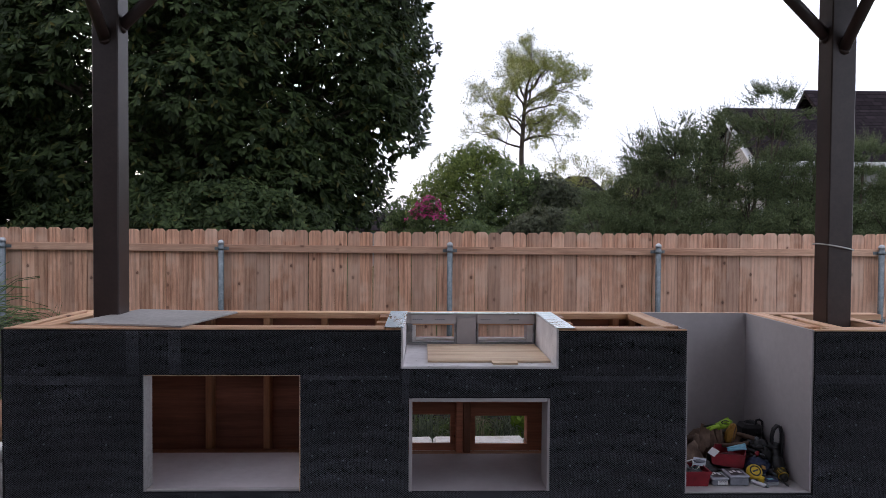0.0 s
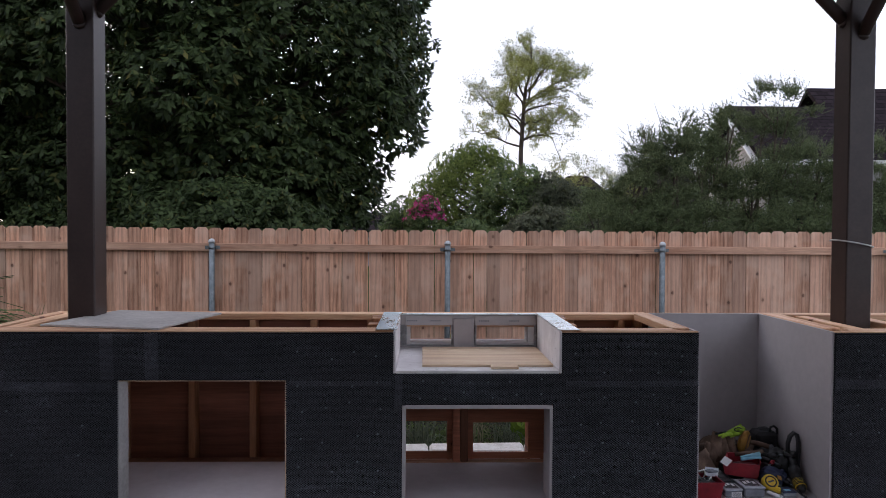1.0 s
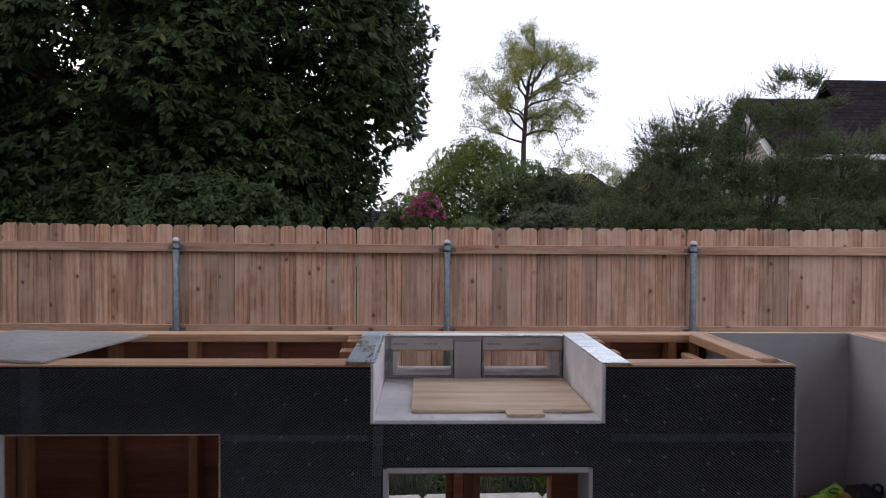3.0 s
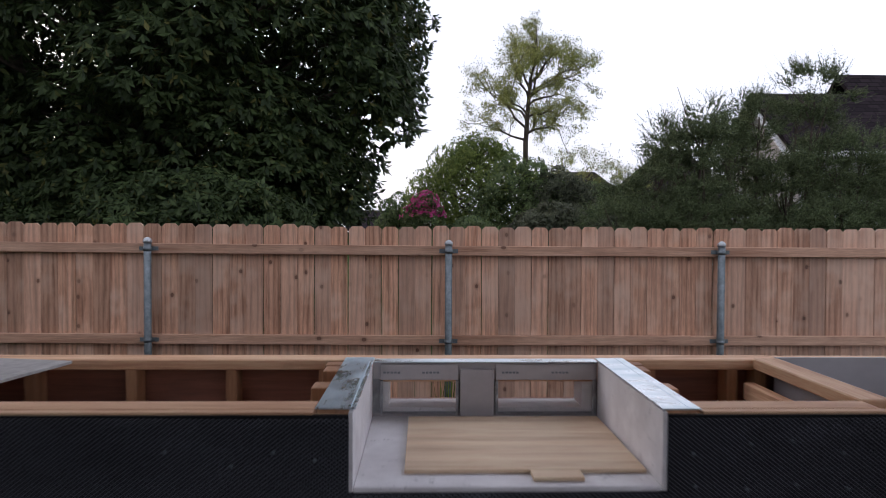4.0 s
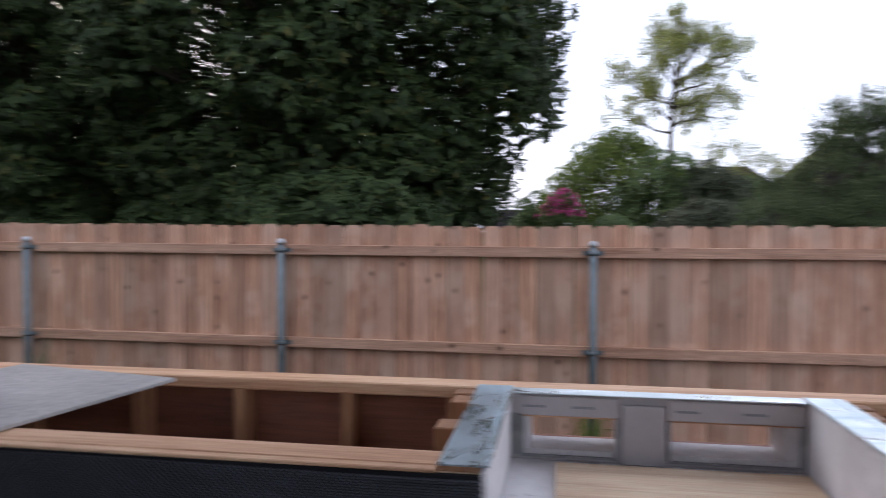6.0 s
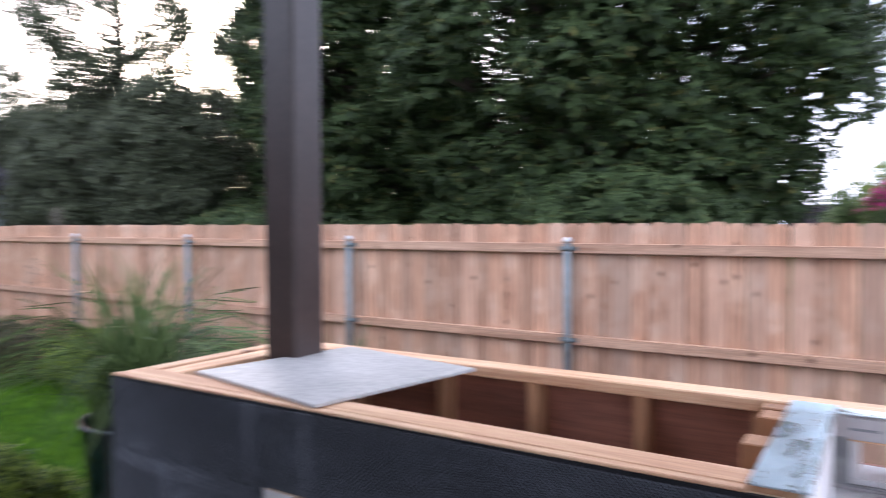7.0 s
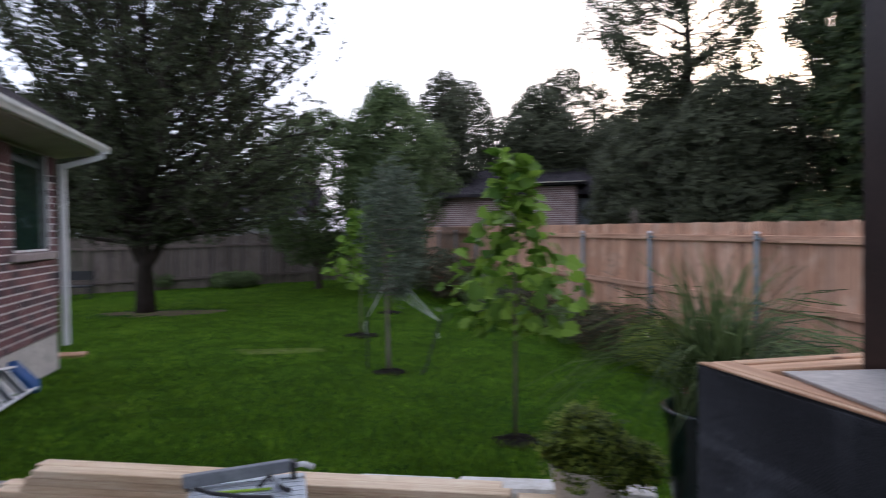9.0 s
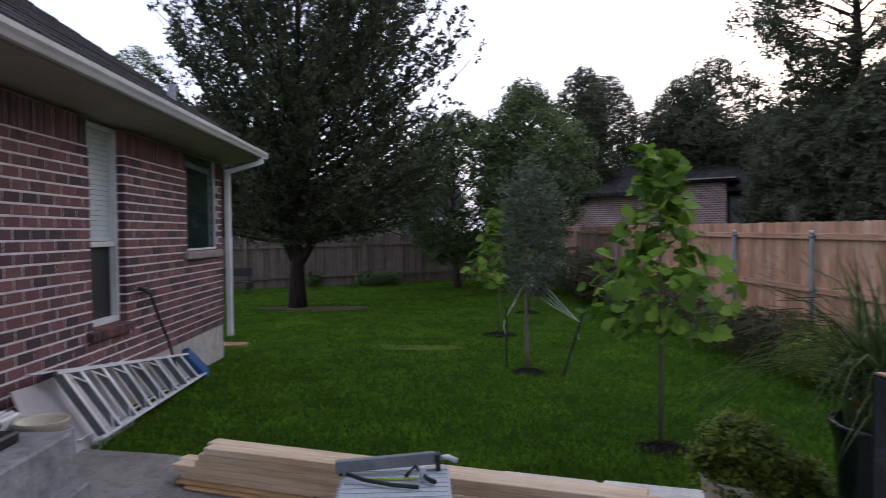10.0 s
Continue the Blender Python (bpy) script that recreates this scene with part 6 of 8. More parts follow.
for _i, (_x, _y, _h, _s, _m) in enumerate(((-29.5, 14.6, 9.3, 2.1, "leaf_dark"), (-32.0, 10.6, 9.2, 2.0, "leaf_dark"), (-33.5, 7.2, 7.0, 2.3, "leaf_dark"), (-31.5, -7.5, 8.0, 2.6, "leaf_dark"), (-28.5, -9.6, 9.7, 2.4, "leaf_mid"), (-29.0, -4.0, 6.6, 2.6, "leaf_dark"), (-34.5, 2.0, 6.4, 2.6, "leaf_dark"), (-28.0, 8.7, 8.6, 1.5, "leaf_dark"), (-28.2, 12.9, 8.3, 2.0, "leaf_dark"), (-28.0, 16.6, 6.9, 2.4, "leaf_dark"))):
    lobed_tree("distant_tree", "distant dark green tree above the roofs", (_x, _y, -0.4), _h, (_s, _s), 0.8, 52, 3800, 0.15, _m, 110 + _i, trunk_r=0.2, square=2.4, lobe=0.24, deep=0.7, fingers=5, droop=0.3, aspect=0.42, group="distant trees")

# ---------------------------------------------------------------- trees and shrubs in the garden
fan_tree("maple_tree", "large dark maple with upswept branches standing on the lawn", (-16.8, -1.0, -0.36), 9.0, 6.7, (3.7, 3.7, 5.0), 210, 88000, 0.092, "leaf_maple", 15, trunk_r=0.18, square=5.0, roots=(1.55, 6.4), sweep=1.3, jitter=0.20, inner=0.18, tuft=6, twigs=8, low=-0.97, limb_r=0.34, skirt=14.0, fork=((1.0, (0.2, -0.9, 4.2)), (0.95, (-0.1, 1.25, 3.9)), (1.25, (0.5, 0.5, 4.6))), aspect=0.62, shift=(0, 0.45), bark="dark_bark")
lobed_tree("garden_tree", "leafy green tree near the corner of the lawn", (-21.0, 5.3, -0.4), 6.5, (2.4, 2.2), 0.4, 70, 5600, 0.12, "leaf_mid", 16, trunk_r=0.12, square=2.0, lobe=0.22, droop=0.2, deep=0.55, hollow=0.8)
lobed_tree("garden_tree", "open leafy green tree at the end of the lawn", (-22.9, 3.2, -0.4), 5.9, (2.6, 2.3), 0.5, 58, 5000, 0.12, "leaf_mid", 17, trunk_r=0.10, square=2.0, lobe=0.22, droop=0.1, inside=0.05, blossom=("petal_white", 0.025, 0.2))
for _i, (_x, _y, _s, _m) in enumerate(((-4.9, 6.55, (0.7, 0.45, 0.75), "leaf_border"), (-6.0, 6.6, (0.75, 0.45, 0.85), "leaf_border"), (-7.4, 6.5, (0.8, 0.5, 0.7), "leaf_pot"), (-8.7, 6.45, (0.8, 0.55, 0.8), "leaf_border"), (-9.9, 6.5, (0.8, 0.5, 0.7), "leaf_mid"), (-11.6, 6.4, (0.9, 0.6, 0.8), "leaf_border"), (-13.2, 6.3, (0.9, 0.6, 0.85), "leaf_dark"), (-14.6, 6.4, (0.9, 0.6, 1.0), "leaf_mid"), (-16.8, 6.3, (1.0, 0.7, 1.1), "leaf_border"), (-19.0, 6.2, (1.2, 0.8, 1.4), "leaf_dark"), (-24.5, 5.6, (1.6, 1.0, 1.7), "leaf_dark"), (-25.2, -2.8, (0.5, 1.2, 0.75), "leaf_mid"), (-25.0, 0.4, (0.5, 0.9, 0.6), "leaf_mid"))):
    lobed_tree("border_shrub", "low shrub growing along the garden fence", (_x, _y, lawn_height(_x, _y) - 0.02), _s[2], _s[:2], 0.02, 18, 900, 0.055 if _x > -12 else 0.09, _m, 130 + _i, trunk_r=0.012, lobe=0.36, droop=0.15, group="border shrubs", category="shrub", fingers=5)
for _i, (_x, _y, _s, _m) in enumerate(((-1.4, 5.3, (0.5, 0.3, 0.26), "leaf_grass"), (-0.5, 5.1, (0.5, 0.25, 0.24), "leaf_silver"), (0.25, 5.4, (0.5, 0.3, 0.27), "leaf_grass"), (0.95, 5.15, (0.45, 0.25, 0.26), "leaf_mid"), (1.6, 5.4, (0.5, 0.3, 0.26), "leaf_grass"), (-0.1, 4.98, (0.4, 0.2, 0.25), "leaf_silver"), (0.5, 4.98, (0.4, 0.2, 0.27), "leaf_grass"), (0.95, 5.0, (0.4, 0.2, 0.26), "leaf_silver"))):
    bush("bed_plant", "low green planting between the kitchen and the fence", (_x, _y, lawn_height(_x, _y) - 0.01), _s, 2200, 0.055, _m, 150 + _i, 16, group="planting behind the kitchen")
solid("planting_bed", prism([(5.4, 4.62), (5.4, 7.2), (-3.6, 7.2), (-2.9, 4.7), (-2.0, 4.62)], -0.5, -0.16), M["mulch"], "dark mulched planting bed between kitchen and fence", "planting bed", kind="structure")


def reed_blades(name, parent, base, count, height, reach, rng, width=0.012, material="leaf_grass"):
    """Long arching blades, each a tapering strip of five joints."""
    verts, faces = [], []
    for i in range(count):
        a = rng.uniform(0, math.tau)
        h, r = height * rng.uniform(0.55, 1.0), reach * rng.uniform(0.12, 1.0)
        bx, by = rng.normal(0, 0.055), rng.normal(0, 0.055)
        d = Vector((math.cos(a), math.sin(a), 0))
        s = Vector((-d.y, d.x, 0))
        w = width * rng.uniform(0.6, 1.3)
        k = len(verts)
        sag = max(0.0, r / reach - 0.32) * 1.35
        for j in range(6):
            f = j / 5
            z = h * (f * (1.5 - 0.5 * f)) - h * sag * f ** 3
            p = Vector(base) + Vector((bx, by, 0)) + d * r * f ** 1.6 + Vector((0, 0, z))
            q = s * w * (1 - f) ** 0.6 * 0.5 + Vector((0, 0, 0.002))
            verts += [tuple(p - q), tuple(p + q)]
            if j:
                faces.append((k + 2 * j - 2, k + 2 * j - 1, k + 2 * j + 1, k + 2 * j))
    me = bpy.data.meshes.new(name)
    me.from_pydata(verts, [], faces)
    me.materials.append(M[material])
    ob = new(name, me)
    ob.parent = parent
    ob.location = -world_place(parent)
    return ob


_rng = np.random.default_rng(42)
_pot = thing("potted_reed_grass", (-2.70, 3.92, 0.0), "tall dark green glazed pot with long arching reed grass", "potted plant")
part("pot", lathe([(0.143, 0.0), (0.176, 0.02), (0.209, 0.27), (0.226, 0.52), (0.244, 0.596), (0.251, 0.618), (0.234, 0.622), (0.226, 0.596), (0.02, 0.565)], (-2.70, 3.92, 0.0), 36), M["green_glaze"], _pot, "glossy dark green pot")
reed_blades("grass", _pot, (-2.70, 3.92, 0.53), 320, 0.82, 0.86, _rng, 0.017)
for _x, _y in ((-3.6, 5.2), (-4.3, 5.7), (-3.2, 5.8)):
    _g = thing("reed_clump", (_x, _y, lawn_height(_x, _y)), "clump of tall reed grass beside the fence", "grass clump", "reed clumps")
    reed_blades("grass", _g, (_x, _y, lawn_height(_x, _y)), 200, 1.15, 0.7, _rng, 0.014)

_g = thing("reed_clump", (0.22, 6.4, -0.2), "clump of thin yellow-green grass before the fence post", "grass clump", "reed clumps")
reed_blades("grass", _g, (0.22, 6.4, -0.2), 60, 0.78, 0.22, _rng, 0.012, "leaf_fresh")
for _x, _y in ((-0.15, 5.05), (0.3, 5.0), (0.72, 5.05), (1.08, 5.0)):
    _g = thing("grass_tuft", (_x, _y, lawn_height(_x, _y)), "tuft of long thin grass behind the kitchen", "grass tuft", "grass tufts")
    reed_blades("grass", _g, (_x, _y, lawn_height(_x, _y)), 150, 0.62, 0.34, _rng, 0.006)

_bp = thing("potted_bush", (-3.0, 3.42, 0.0), "leafy yellow-green bush in a beige stoneware pot", "potted plant")
part("pot", lathe([(0.11, 0.0), (0.13, 0.01), (0.155, 0.20), (0.172, 0.285), (0.178, 0.31), (0.165, 0.315), (0.155, 0.29), (0.02, 0.27)], (-3.0, 3.42, 0.0), 32), M["beige_pot"], _bp, "beige stoneware pot")
_at, _way = [], []
for _i in range(46):
    _d = _rng.normal(size=3)
    _d /= np.linalg.norm(_d)
    _d[2] = abs(_d[2]) * 1.1 - 0.22
    _c = _d * np.array([0.18, 0.195, 0.27]) * np.array([1 - 0.4 * max(0, _d[2]), 1 - 0.4 * max(0, _d[2]), 1]) * _rng.uniform(0.55, 1.0) + np.array([0, 0.0, 0.33])
    if _i > 38:
        _c = np.array([_rng.uniform(-0.1, 0.1), _rng.uniform(0.2, 0.34), _rng.uniform(0.26, 0.34)])
    _n = 46
    _at.append(_c + _rng.normal(size=(_n, 3)) * np.array([0.045, 0.045, 0.03]))
    _way.append(unit(np.tile(_d + np.array([0, 0, 0.6]), (_n, 1)) + _rng.normal(size=(_n, 3)) * 0.5))
place_mesh("leaves", sprays("leaves", np.concatenate(_at), np.concatenate(_way), 4, 0.030, M["leaf_pot"], _rng, 0.25, 0.75), _bp)
_bm = blob((-2.92, 4.84, 0.02), (0.20, 0.17, 0.25), 91, 0.35)
solid("boulder", _bm, M["terracotta_stone"], "rough tan boulder in the planting behind the edging stones", "rock")


# ---------------------------------------------------------------- young trees on the lawn
def lobed_leaf(size):
    """A broad five-lobed leaf with a raised midrib fold."""
    rim = [(0, 0.06), (0.26, -0.04), (0.46, 0.12), (0.48, 0.27), (0.58, 0.46), (0.42, 0.60), (0.36, 0.80), (0.16, 0.82), (0.0, 1.0), (-0.16, 0.82), (-0.36, 0.80), (-0.42, 0.60), (-0.58, 0.46), (-0.48, 0.27), (-0.46, 0.12), (-0.26, -0.04)]
    bm = bmesh.new()
    mid = bm.verts.new((0, 0.42 * size, 0.0))
    vs = [bm.verts.new((x * size, y * size, 0.10 * size * abs(x) * 2 - 0.12 * size * y * y)) for x, y in rim]
    for i in range(len(vs)):
        bm.faces.new((mid, vs[i], vs[(i + 1) % len(vs)]))
    return data_from(bm, "leaf", M["leaf_lime"])


def sapling(base, height, bare, spread, count, size, seed, label):
    rng = random.Random(seed)
    t = thing("sapling", base, label, "sapling", "young plane trees")
    b = Vector(base)
    part("stem", tube([b, b + Vector((0.01, 0.005, height * 0.4)), b + Vector((-0.005, 0.01, height * 0.75)), b + Vector((0.0, 0.0, height))], [0.016, 0.012, 0.008, 0.003], 8), M["pale_bark"], t)
    me = [lobed_leaf(size * s) for s in (0.55, 0.8, 1.0, 1.3)]
    bm = bmesh.new()
    for i in range(count):
        f = ((i + 0.5) / count) ** 1.15
        z = bare + (height - bare) * f
        r = spread * (1.08 - 0.80 * f) * (0.55 + 0.45 * math.sin(math.pi * min(1, 0.25 + f))) * rng.uniform(0.2, 1.0)
        a = i * 2.39996 + rng.uniform(-0.4, 0.4)
        p = b + Vector((math.cos(a) * r, math.sin(a) * r, z + 0.25 * r))
        add_tube(bm, [b + Vector((0, 0, z - 0.05)), p], [0.004, 0.002], 4, False)
        ob = new("leaf", me[rng.randrange(4)])
        ob.parent = t
        ob.location = p - b
        ob.rotation_euler = (rng.uniform(-1.25, 0.7), rng.uniform(-0.9, 0.9), a - math.pi / 2 + rng.uniform(-0.6, 0.6))
    st = new("twigs", data_from(bm, "twigs", M["pale_bark"]))
    st.parent = t


sapling((-5.05, 3.77, lawn_height(-5.05, 3.77)), 2.22, 0.80, 0.62, 430, 0.108, 3, "young plane tree with large bright lime-green leaves")
sapling((-11.3, 3.27, lawn_height(-11.3, 3.27)), 2.05, 0.80, 0.60, 330, 0.125, 4, "smaller young plane tree with bright green leaves")

_sb = (-8.0, 3.23, lawn_height(-8.0, 3.23))
fan_tree("staked_tree", "slim young tree with silvery leaves tied to two stakes", _sb, 2.45, 1.68, (0.40, 0.42, 0.88), 60, 6200, 0.055, "leaf_silver", 19, trunk_r=0.025, roots=(1.0, 2.8), sweep=0.9, jitter=0.11, bark="pale_bark", aspect=0.4, inner=0.2, tuft=4, shift=(0, 0.1))
for _x, _y, _dx, _dy, _h in ((-8.30, 3.02, 0.0, 0.0, 0.76), (-7.85, 3.60, 0.02, 0.26, 0.76)):
    _z = lawn_height(_x, _y)
    _s = thing("tree_stake", (_x, _y, _z), "dark green steel stake driven into the lawn", "stake", "tree stakes")
    part("rod", beam((_x, _y, _z - 0.05), (_x + _dx, _y + _dy, _z + _h), 0.025, 0.025, 0.003, (0, 1, 0.01)), M["stake"], _s)
    part("spade", cuboid(_x - 0.03, _x + 0.03, _y - 0.004, _y + 0.004, _z - 0.02, _z + 0.06), M["stake"], _s)
    _k = thing("guy_rope", (_x, _y, _z + 0.5), "pale rope tied from the young tree to its stake", "rope", "guy ropes")
    _a = Vector((_x + _dx * 0.8, _y + _dy * 0.8, _z + _h * 0.82))
    for _o in (-0.035, -0.01, 0.02, 0.045):
        _b = Vector((_sb[0], _sb[1] + _o, _sb[2] + 1.12 + 2.6 * _o))
        part("strand", tube([_a, _a.lerp(_b, 0.5) + Vector((0, 0, -0.02)), _b], 0.0032, 6), M["rope"], _k)
    part("tail", tube([_a, _a + Vector((0, -0.03, -0.10)), _a + Vector((0.01, -0.01, -0.20))], 0.006, 6), M["rope"], _k)

for _x, _y, _r in ((-5.05, 3.77, 0.22), (-8.0, 3.23, 0.24), (-11.3, 3.27, 0.33), (-14.8, 4.3, 0.3)):
    _bm = bmesh.new()
    _z = lawn_height(_x, _y)
    _ring = [[_bm.verts.new((_x + _r * _f * (1 + 0.15 * math.sin(3 * _k + _x)) * math.cos(_k * math.tau / 20), _y + _r * _f * (1 + 0.15 * math.sin(3 * _k + _x)) * math.sin(_k * math.tau / 20), _z + 0.055 * (1 - _f) + 0.02 * noise.noise((_k, _f * 3, _x)) + (-0.04 if _f == 1 else 0.012))) for _k in range(20)] for _f in (1, 0.8, 0.5, 0.2)]
    for _a, _b in zip(_ring, _ring[1:]):
        for _k in range(20):
            _bm.faces.new((_a[_k], _a[(_k + 1) % 20], _b[(_k + 1) % 20], _b[_k]))
    _bm.faces.new(_ring[-1])
    solid("mulch_ring", _bm, M["mulch"], "low heap of dark mulch round a young tree", "mulch", "mulch rings", "structure")

tree("bare_sapling", "thin young tree far down the lawn", (-14.8, 4.3, lawn_height(-14.8, 4.3)), 2.2, (0.35, 0.35), 1.0, 16, 900, 0.07, "leaf_mid", 23, trunk_r=0.02, up=0.8, jitter=0.1, category="sapling")


def ground_patch(name, cx, cy, rx, ry, seed, material, label):
    """A worn patch lying in the lawn, with a ragged rim."""
    bm = bmesh.new()
    rings = []
    for f in (1.0, 0.7, 0.35):
        ring = []
        for i in range(28):
            a = i * math.tau / 28
            r = f * (1 + 0.45 * noise.noise((math.cos(a) * 1.7 + seed, math.sin(a) * 1.7, seed * 0.7)) + 0.18 * noise.noise((i * 0.9, seed, f)))
            x, y = cx + rx * r * math.cos(a), cy + ry * r * math.sin(a)
            ring.append(bm.verts.new((x, y, lawn_height(x, y) + (0.004 + 0.008 * noise.noise((x * 5, y * 5, 0)) if f < 1 else -0.012))))
        rings.append(ring)
    for a, b in zip(rings, rings[1:]):
        for i in range(28):
            bm.faces.new((a[i], a[(i + 1) % 28], b[(i + 1) % 28], b[i]))
    bm.faces.new(rings[-1])
    solid(name, bm, M[material], label, "bare ground", "worn lawn patches", "structure")



ground_patch("soil_patch", -16.4, -0.6, 1.1, 1.6, 5, "soil", "bare brown soil under the maple")
ground_patch("straw_patch", -9.9, 1.75, 0.34, 0.95, 7, "straw", "dry yellowish patch in the lawn")



def build_turf():
    """Mown grass blades over the nearer lawn."""
    rng = np.random.default_rng(77)
    n = 480000
    x = -3.6 - 23.5 * rng.random(n) ** 1.7
    y = -7.5 + 14.7 * rng.random(n)
    edge = np.interp(y, [p[1] for p in PATIO_EDGE], [p[0] for p in PATIO_EDGE])
    keep = x < edge - 0.03
    keep &= ~((x > -9.0) & (y < -0.5))
    # few blades grow on the worn ground under the maple
    keep &= (np.hypot((x + 16.4) / 1.0, (y + 0.6) / 1.45) > 1) | (rng.random(n) < 0.15)
    x, y = x[keep], y[keep]
    a = np.clip((-x - 4) / 18, 0, 1)
    z = -0.02 - 0.052 * np.clip(y, 0, 7.5) * (1 - 0.3 * a) - 0.45 * a * np.maximum(0, 1 - np.maximum(y, 0) / 9)
    c = np.stack([x, y, z - 0.005], 1)
    me = leaf_mesh("blades", c, 0.055, M["leaf_turf"], rng, 0.0, 0.12, 0.02, np.array([0, 0, 2.2]), corners=3)
    ob = new("lawn_grass", me)
    tagged(ob, "short green mown grass blades covering the lawn", "grass", kind="stuff")


build_turf()


# ---------------------------------------------------------------- neighbouring houses
def gable_roof(x0, x1, y0, y1, z0, z1, over=0.3):
    """A solid gable roof whose ridge runs along x."""
    bm = bmesh.new()
    yr = (y0 + y1) / 2
    ends = [[bm.verts.new((x, y, z)) for y, z in ((y0 - over, z0 - 0.1), (yr, z1), (y1 + over, z0 - 0.1), (y1 + over, z0 - 0.22), (yr, z1 - 0.14), (y0 - over, z0 - 0.22))] for x in (x0 - over, x1 + over)]
    for i in range(6):
        bm.faces.new((ends[0][i], ends[0][(i + 1) % 6], ends[1][(i + 1) % 6], ends[1][i]))
    bm.faces.new(ends[0][::-1])
    bm.faces.new(ends[1])
    return bm


def gable_wall(x0, x1, y0, y1, z0, zt):
    bm = bmesh.new()
    yr = (y0 + y1) / 2
    ends = [[bm.verts.new((x, y, z)) for y, z in ((y0, -0.5), (y0, z0), (yr, zt), (y1, z0), (y1, -0.5))] for x in (x0, x1)]
    for i in range(5):
        bm.faces.new((ends[0][i], ends[0][(i + 1) % 5], ends[1][(i + 1) % 5], ends[1][i]))
    bm.faces.new(ends[0][::-1])
    bm.faces.new(ends[1])
    return bm


def far_window(parent, x0, x1, y, z0, z1):
    w = part("window", cuboid(x0, x1, y - 0.02, y - 0.012, z0, z1), M["pane"], parent)
    bm = bmesh.new()
    for a, b, c, d in ((x0 - 0.07, x0, z0 - 0.07, z1 + 0.07), (x1, x1 + 0.07, z0 - 0.07, z1 + 0.07), (x0, x1, z1, z1 + 0.07), (x0, x1, z0 - 0.07, z0)):
        add_box(bm, a, b, y - 0.05, y - 0.003, c, d)
    part("window_frame", bm, M["white_paint"], w)
    n = 3
    for i in range(1, n):
        x = x0 + (x1 - x0) * i / n
        part("glazing_bar", cuboid(x - 0.012, x + 0.012, y - 0.034, y - 0.021, z0, z1), M["white_paint"], w)
    for f in (0.33, 0.66):
        z = z0 + (z1 - z0) * f
        part("glazing_bar", cuboid(x0, x1, y - 0.046, y - 0.035, z - 0.014, z + 0.014), M["white_paint"], w)
    return w


_h = thing("neighbour_house", (12, 19, -0.5), "neighbour's house with steep dark shingle roofs and white trim", "house")
part("wall", gable_wall(8.5, 19.0, 17.1, 20.7, 3.2, 4.65), M["stucco"], _h, "grey-beige wall")
part("roof", gable_roof(8.5, 19.0, 17.1, 20.7, 3.35, 4.9, 0.3), M["shingle_far"], _h, "dark brown shingle roof")
part("main_roof", gable_roof(11.1, 20.0, 17.6, 22.2, 3.45, 5.62, 0.1), M["shingle_far"], _h, "dark brown shingle roof")
for _s in (-1, 1):
    part("rake_board", beam((8.18, 18.9, 4.70), (8.18, 18.9 + _s * 2.1, 2.98), 0.03, 0.16, 0.003, (1, 0, 0)), M["white_paint"], _h)
part("gutter", cuboid(8.2, 19.0, 16.68, 16.79, 3.10, 3.22, 0.01), M["white_paint"], _h)
part("porch_roof", cuboid(10.1, 19.0, 15.77, 17.05, 2.47, 2.59, 0.01), M["shingle_far"], _h)
part("porch_fascia", cuboid(10.1, 19.0, 15.70, 15.765, 2.46, 2.57, 0.005), M["white_paint"], _h)
far_window(_h, 11.05, 12.2, 17.1, 1.25, 2.38)
far_window(_h, 9.1, 9.8, 17.1, 1.5, 2.6)

def hip_roof(x0, x1, y0, y1, z0, z1, ridge):
    """A hipped roof with a short ridge, solid below."""
    bm = bmesh.new()
    c = ((x0 + x1) / 2, (y0 + y1) / 2)
    low = [bm.verts.new((x, y, z0 - 0.15)) for x, y in ((x0, y0), (x1, y0), (x1, y1), (x0, y1))]
    eave = [bm.verts.new((x, y, z0)) for x, y in ((x0, y0), (x1, y0), (x1, y1), (x0, y1))]
    top = [bm.verts.new((c[0] - ridge / 2, c[1], z1)), bm.verts.new((c[0] + ridge / 2, c[1], z1))]
    bm.faces.new(low[::-1])
    for i in range(4):
        bm.faces.new((low[i], low[(i + 1) % 4], eave[(i + 1) % 4], eave[i]))
    bm.faces.new((eave[0], eave[1], top[1], top[0]))
    bm.faces.new((eave[1], eave[2], top[1]))
    bm.faces.new((eave[2], eave[3], top[0], top[1]))
    bm.faces.new((eave[3], eave[0], top[0]))
    return bm


_h = thing("distant_house", (7.8, 33, -0.5), "distant house with brown hipped roofs among the trees", "house", "distant houses")
part("wall", cuboid(5.9, 14.0, 31.2, 36, -0.5, 2.3), M["stucco"], _h)
part("roof", hip_roof(5.4, 9.4, 30.6, 36.0, 2.3, 4.15, 1.0), M["shingle_far"], _h)
part("cross_roof", hip_roof(8.2, 14.5, 29.8, 36.5, 2.305, 5.2, 0.8), M["shingle_far"], _h)

_h = thing("distant_house", (-2.2, 38, -0.5), "small distant grey house glimpsed under the tree", "house", "distant houses")
part("wall", gable_wall(-3.6, -0.9, 37, 41, 1.5, 2.2), M["stucco"], _h)
part("roof", gable_roof(-3.6, -0.9, 37, 41, 1.6, 2.5, 0.3), M["shingle_far"], _h)

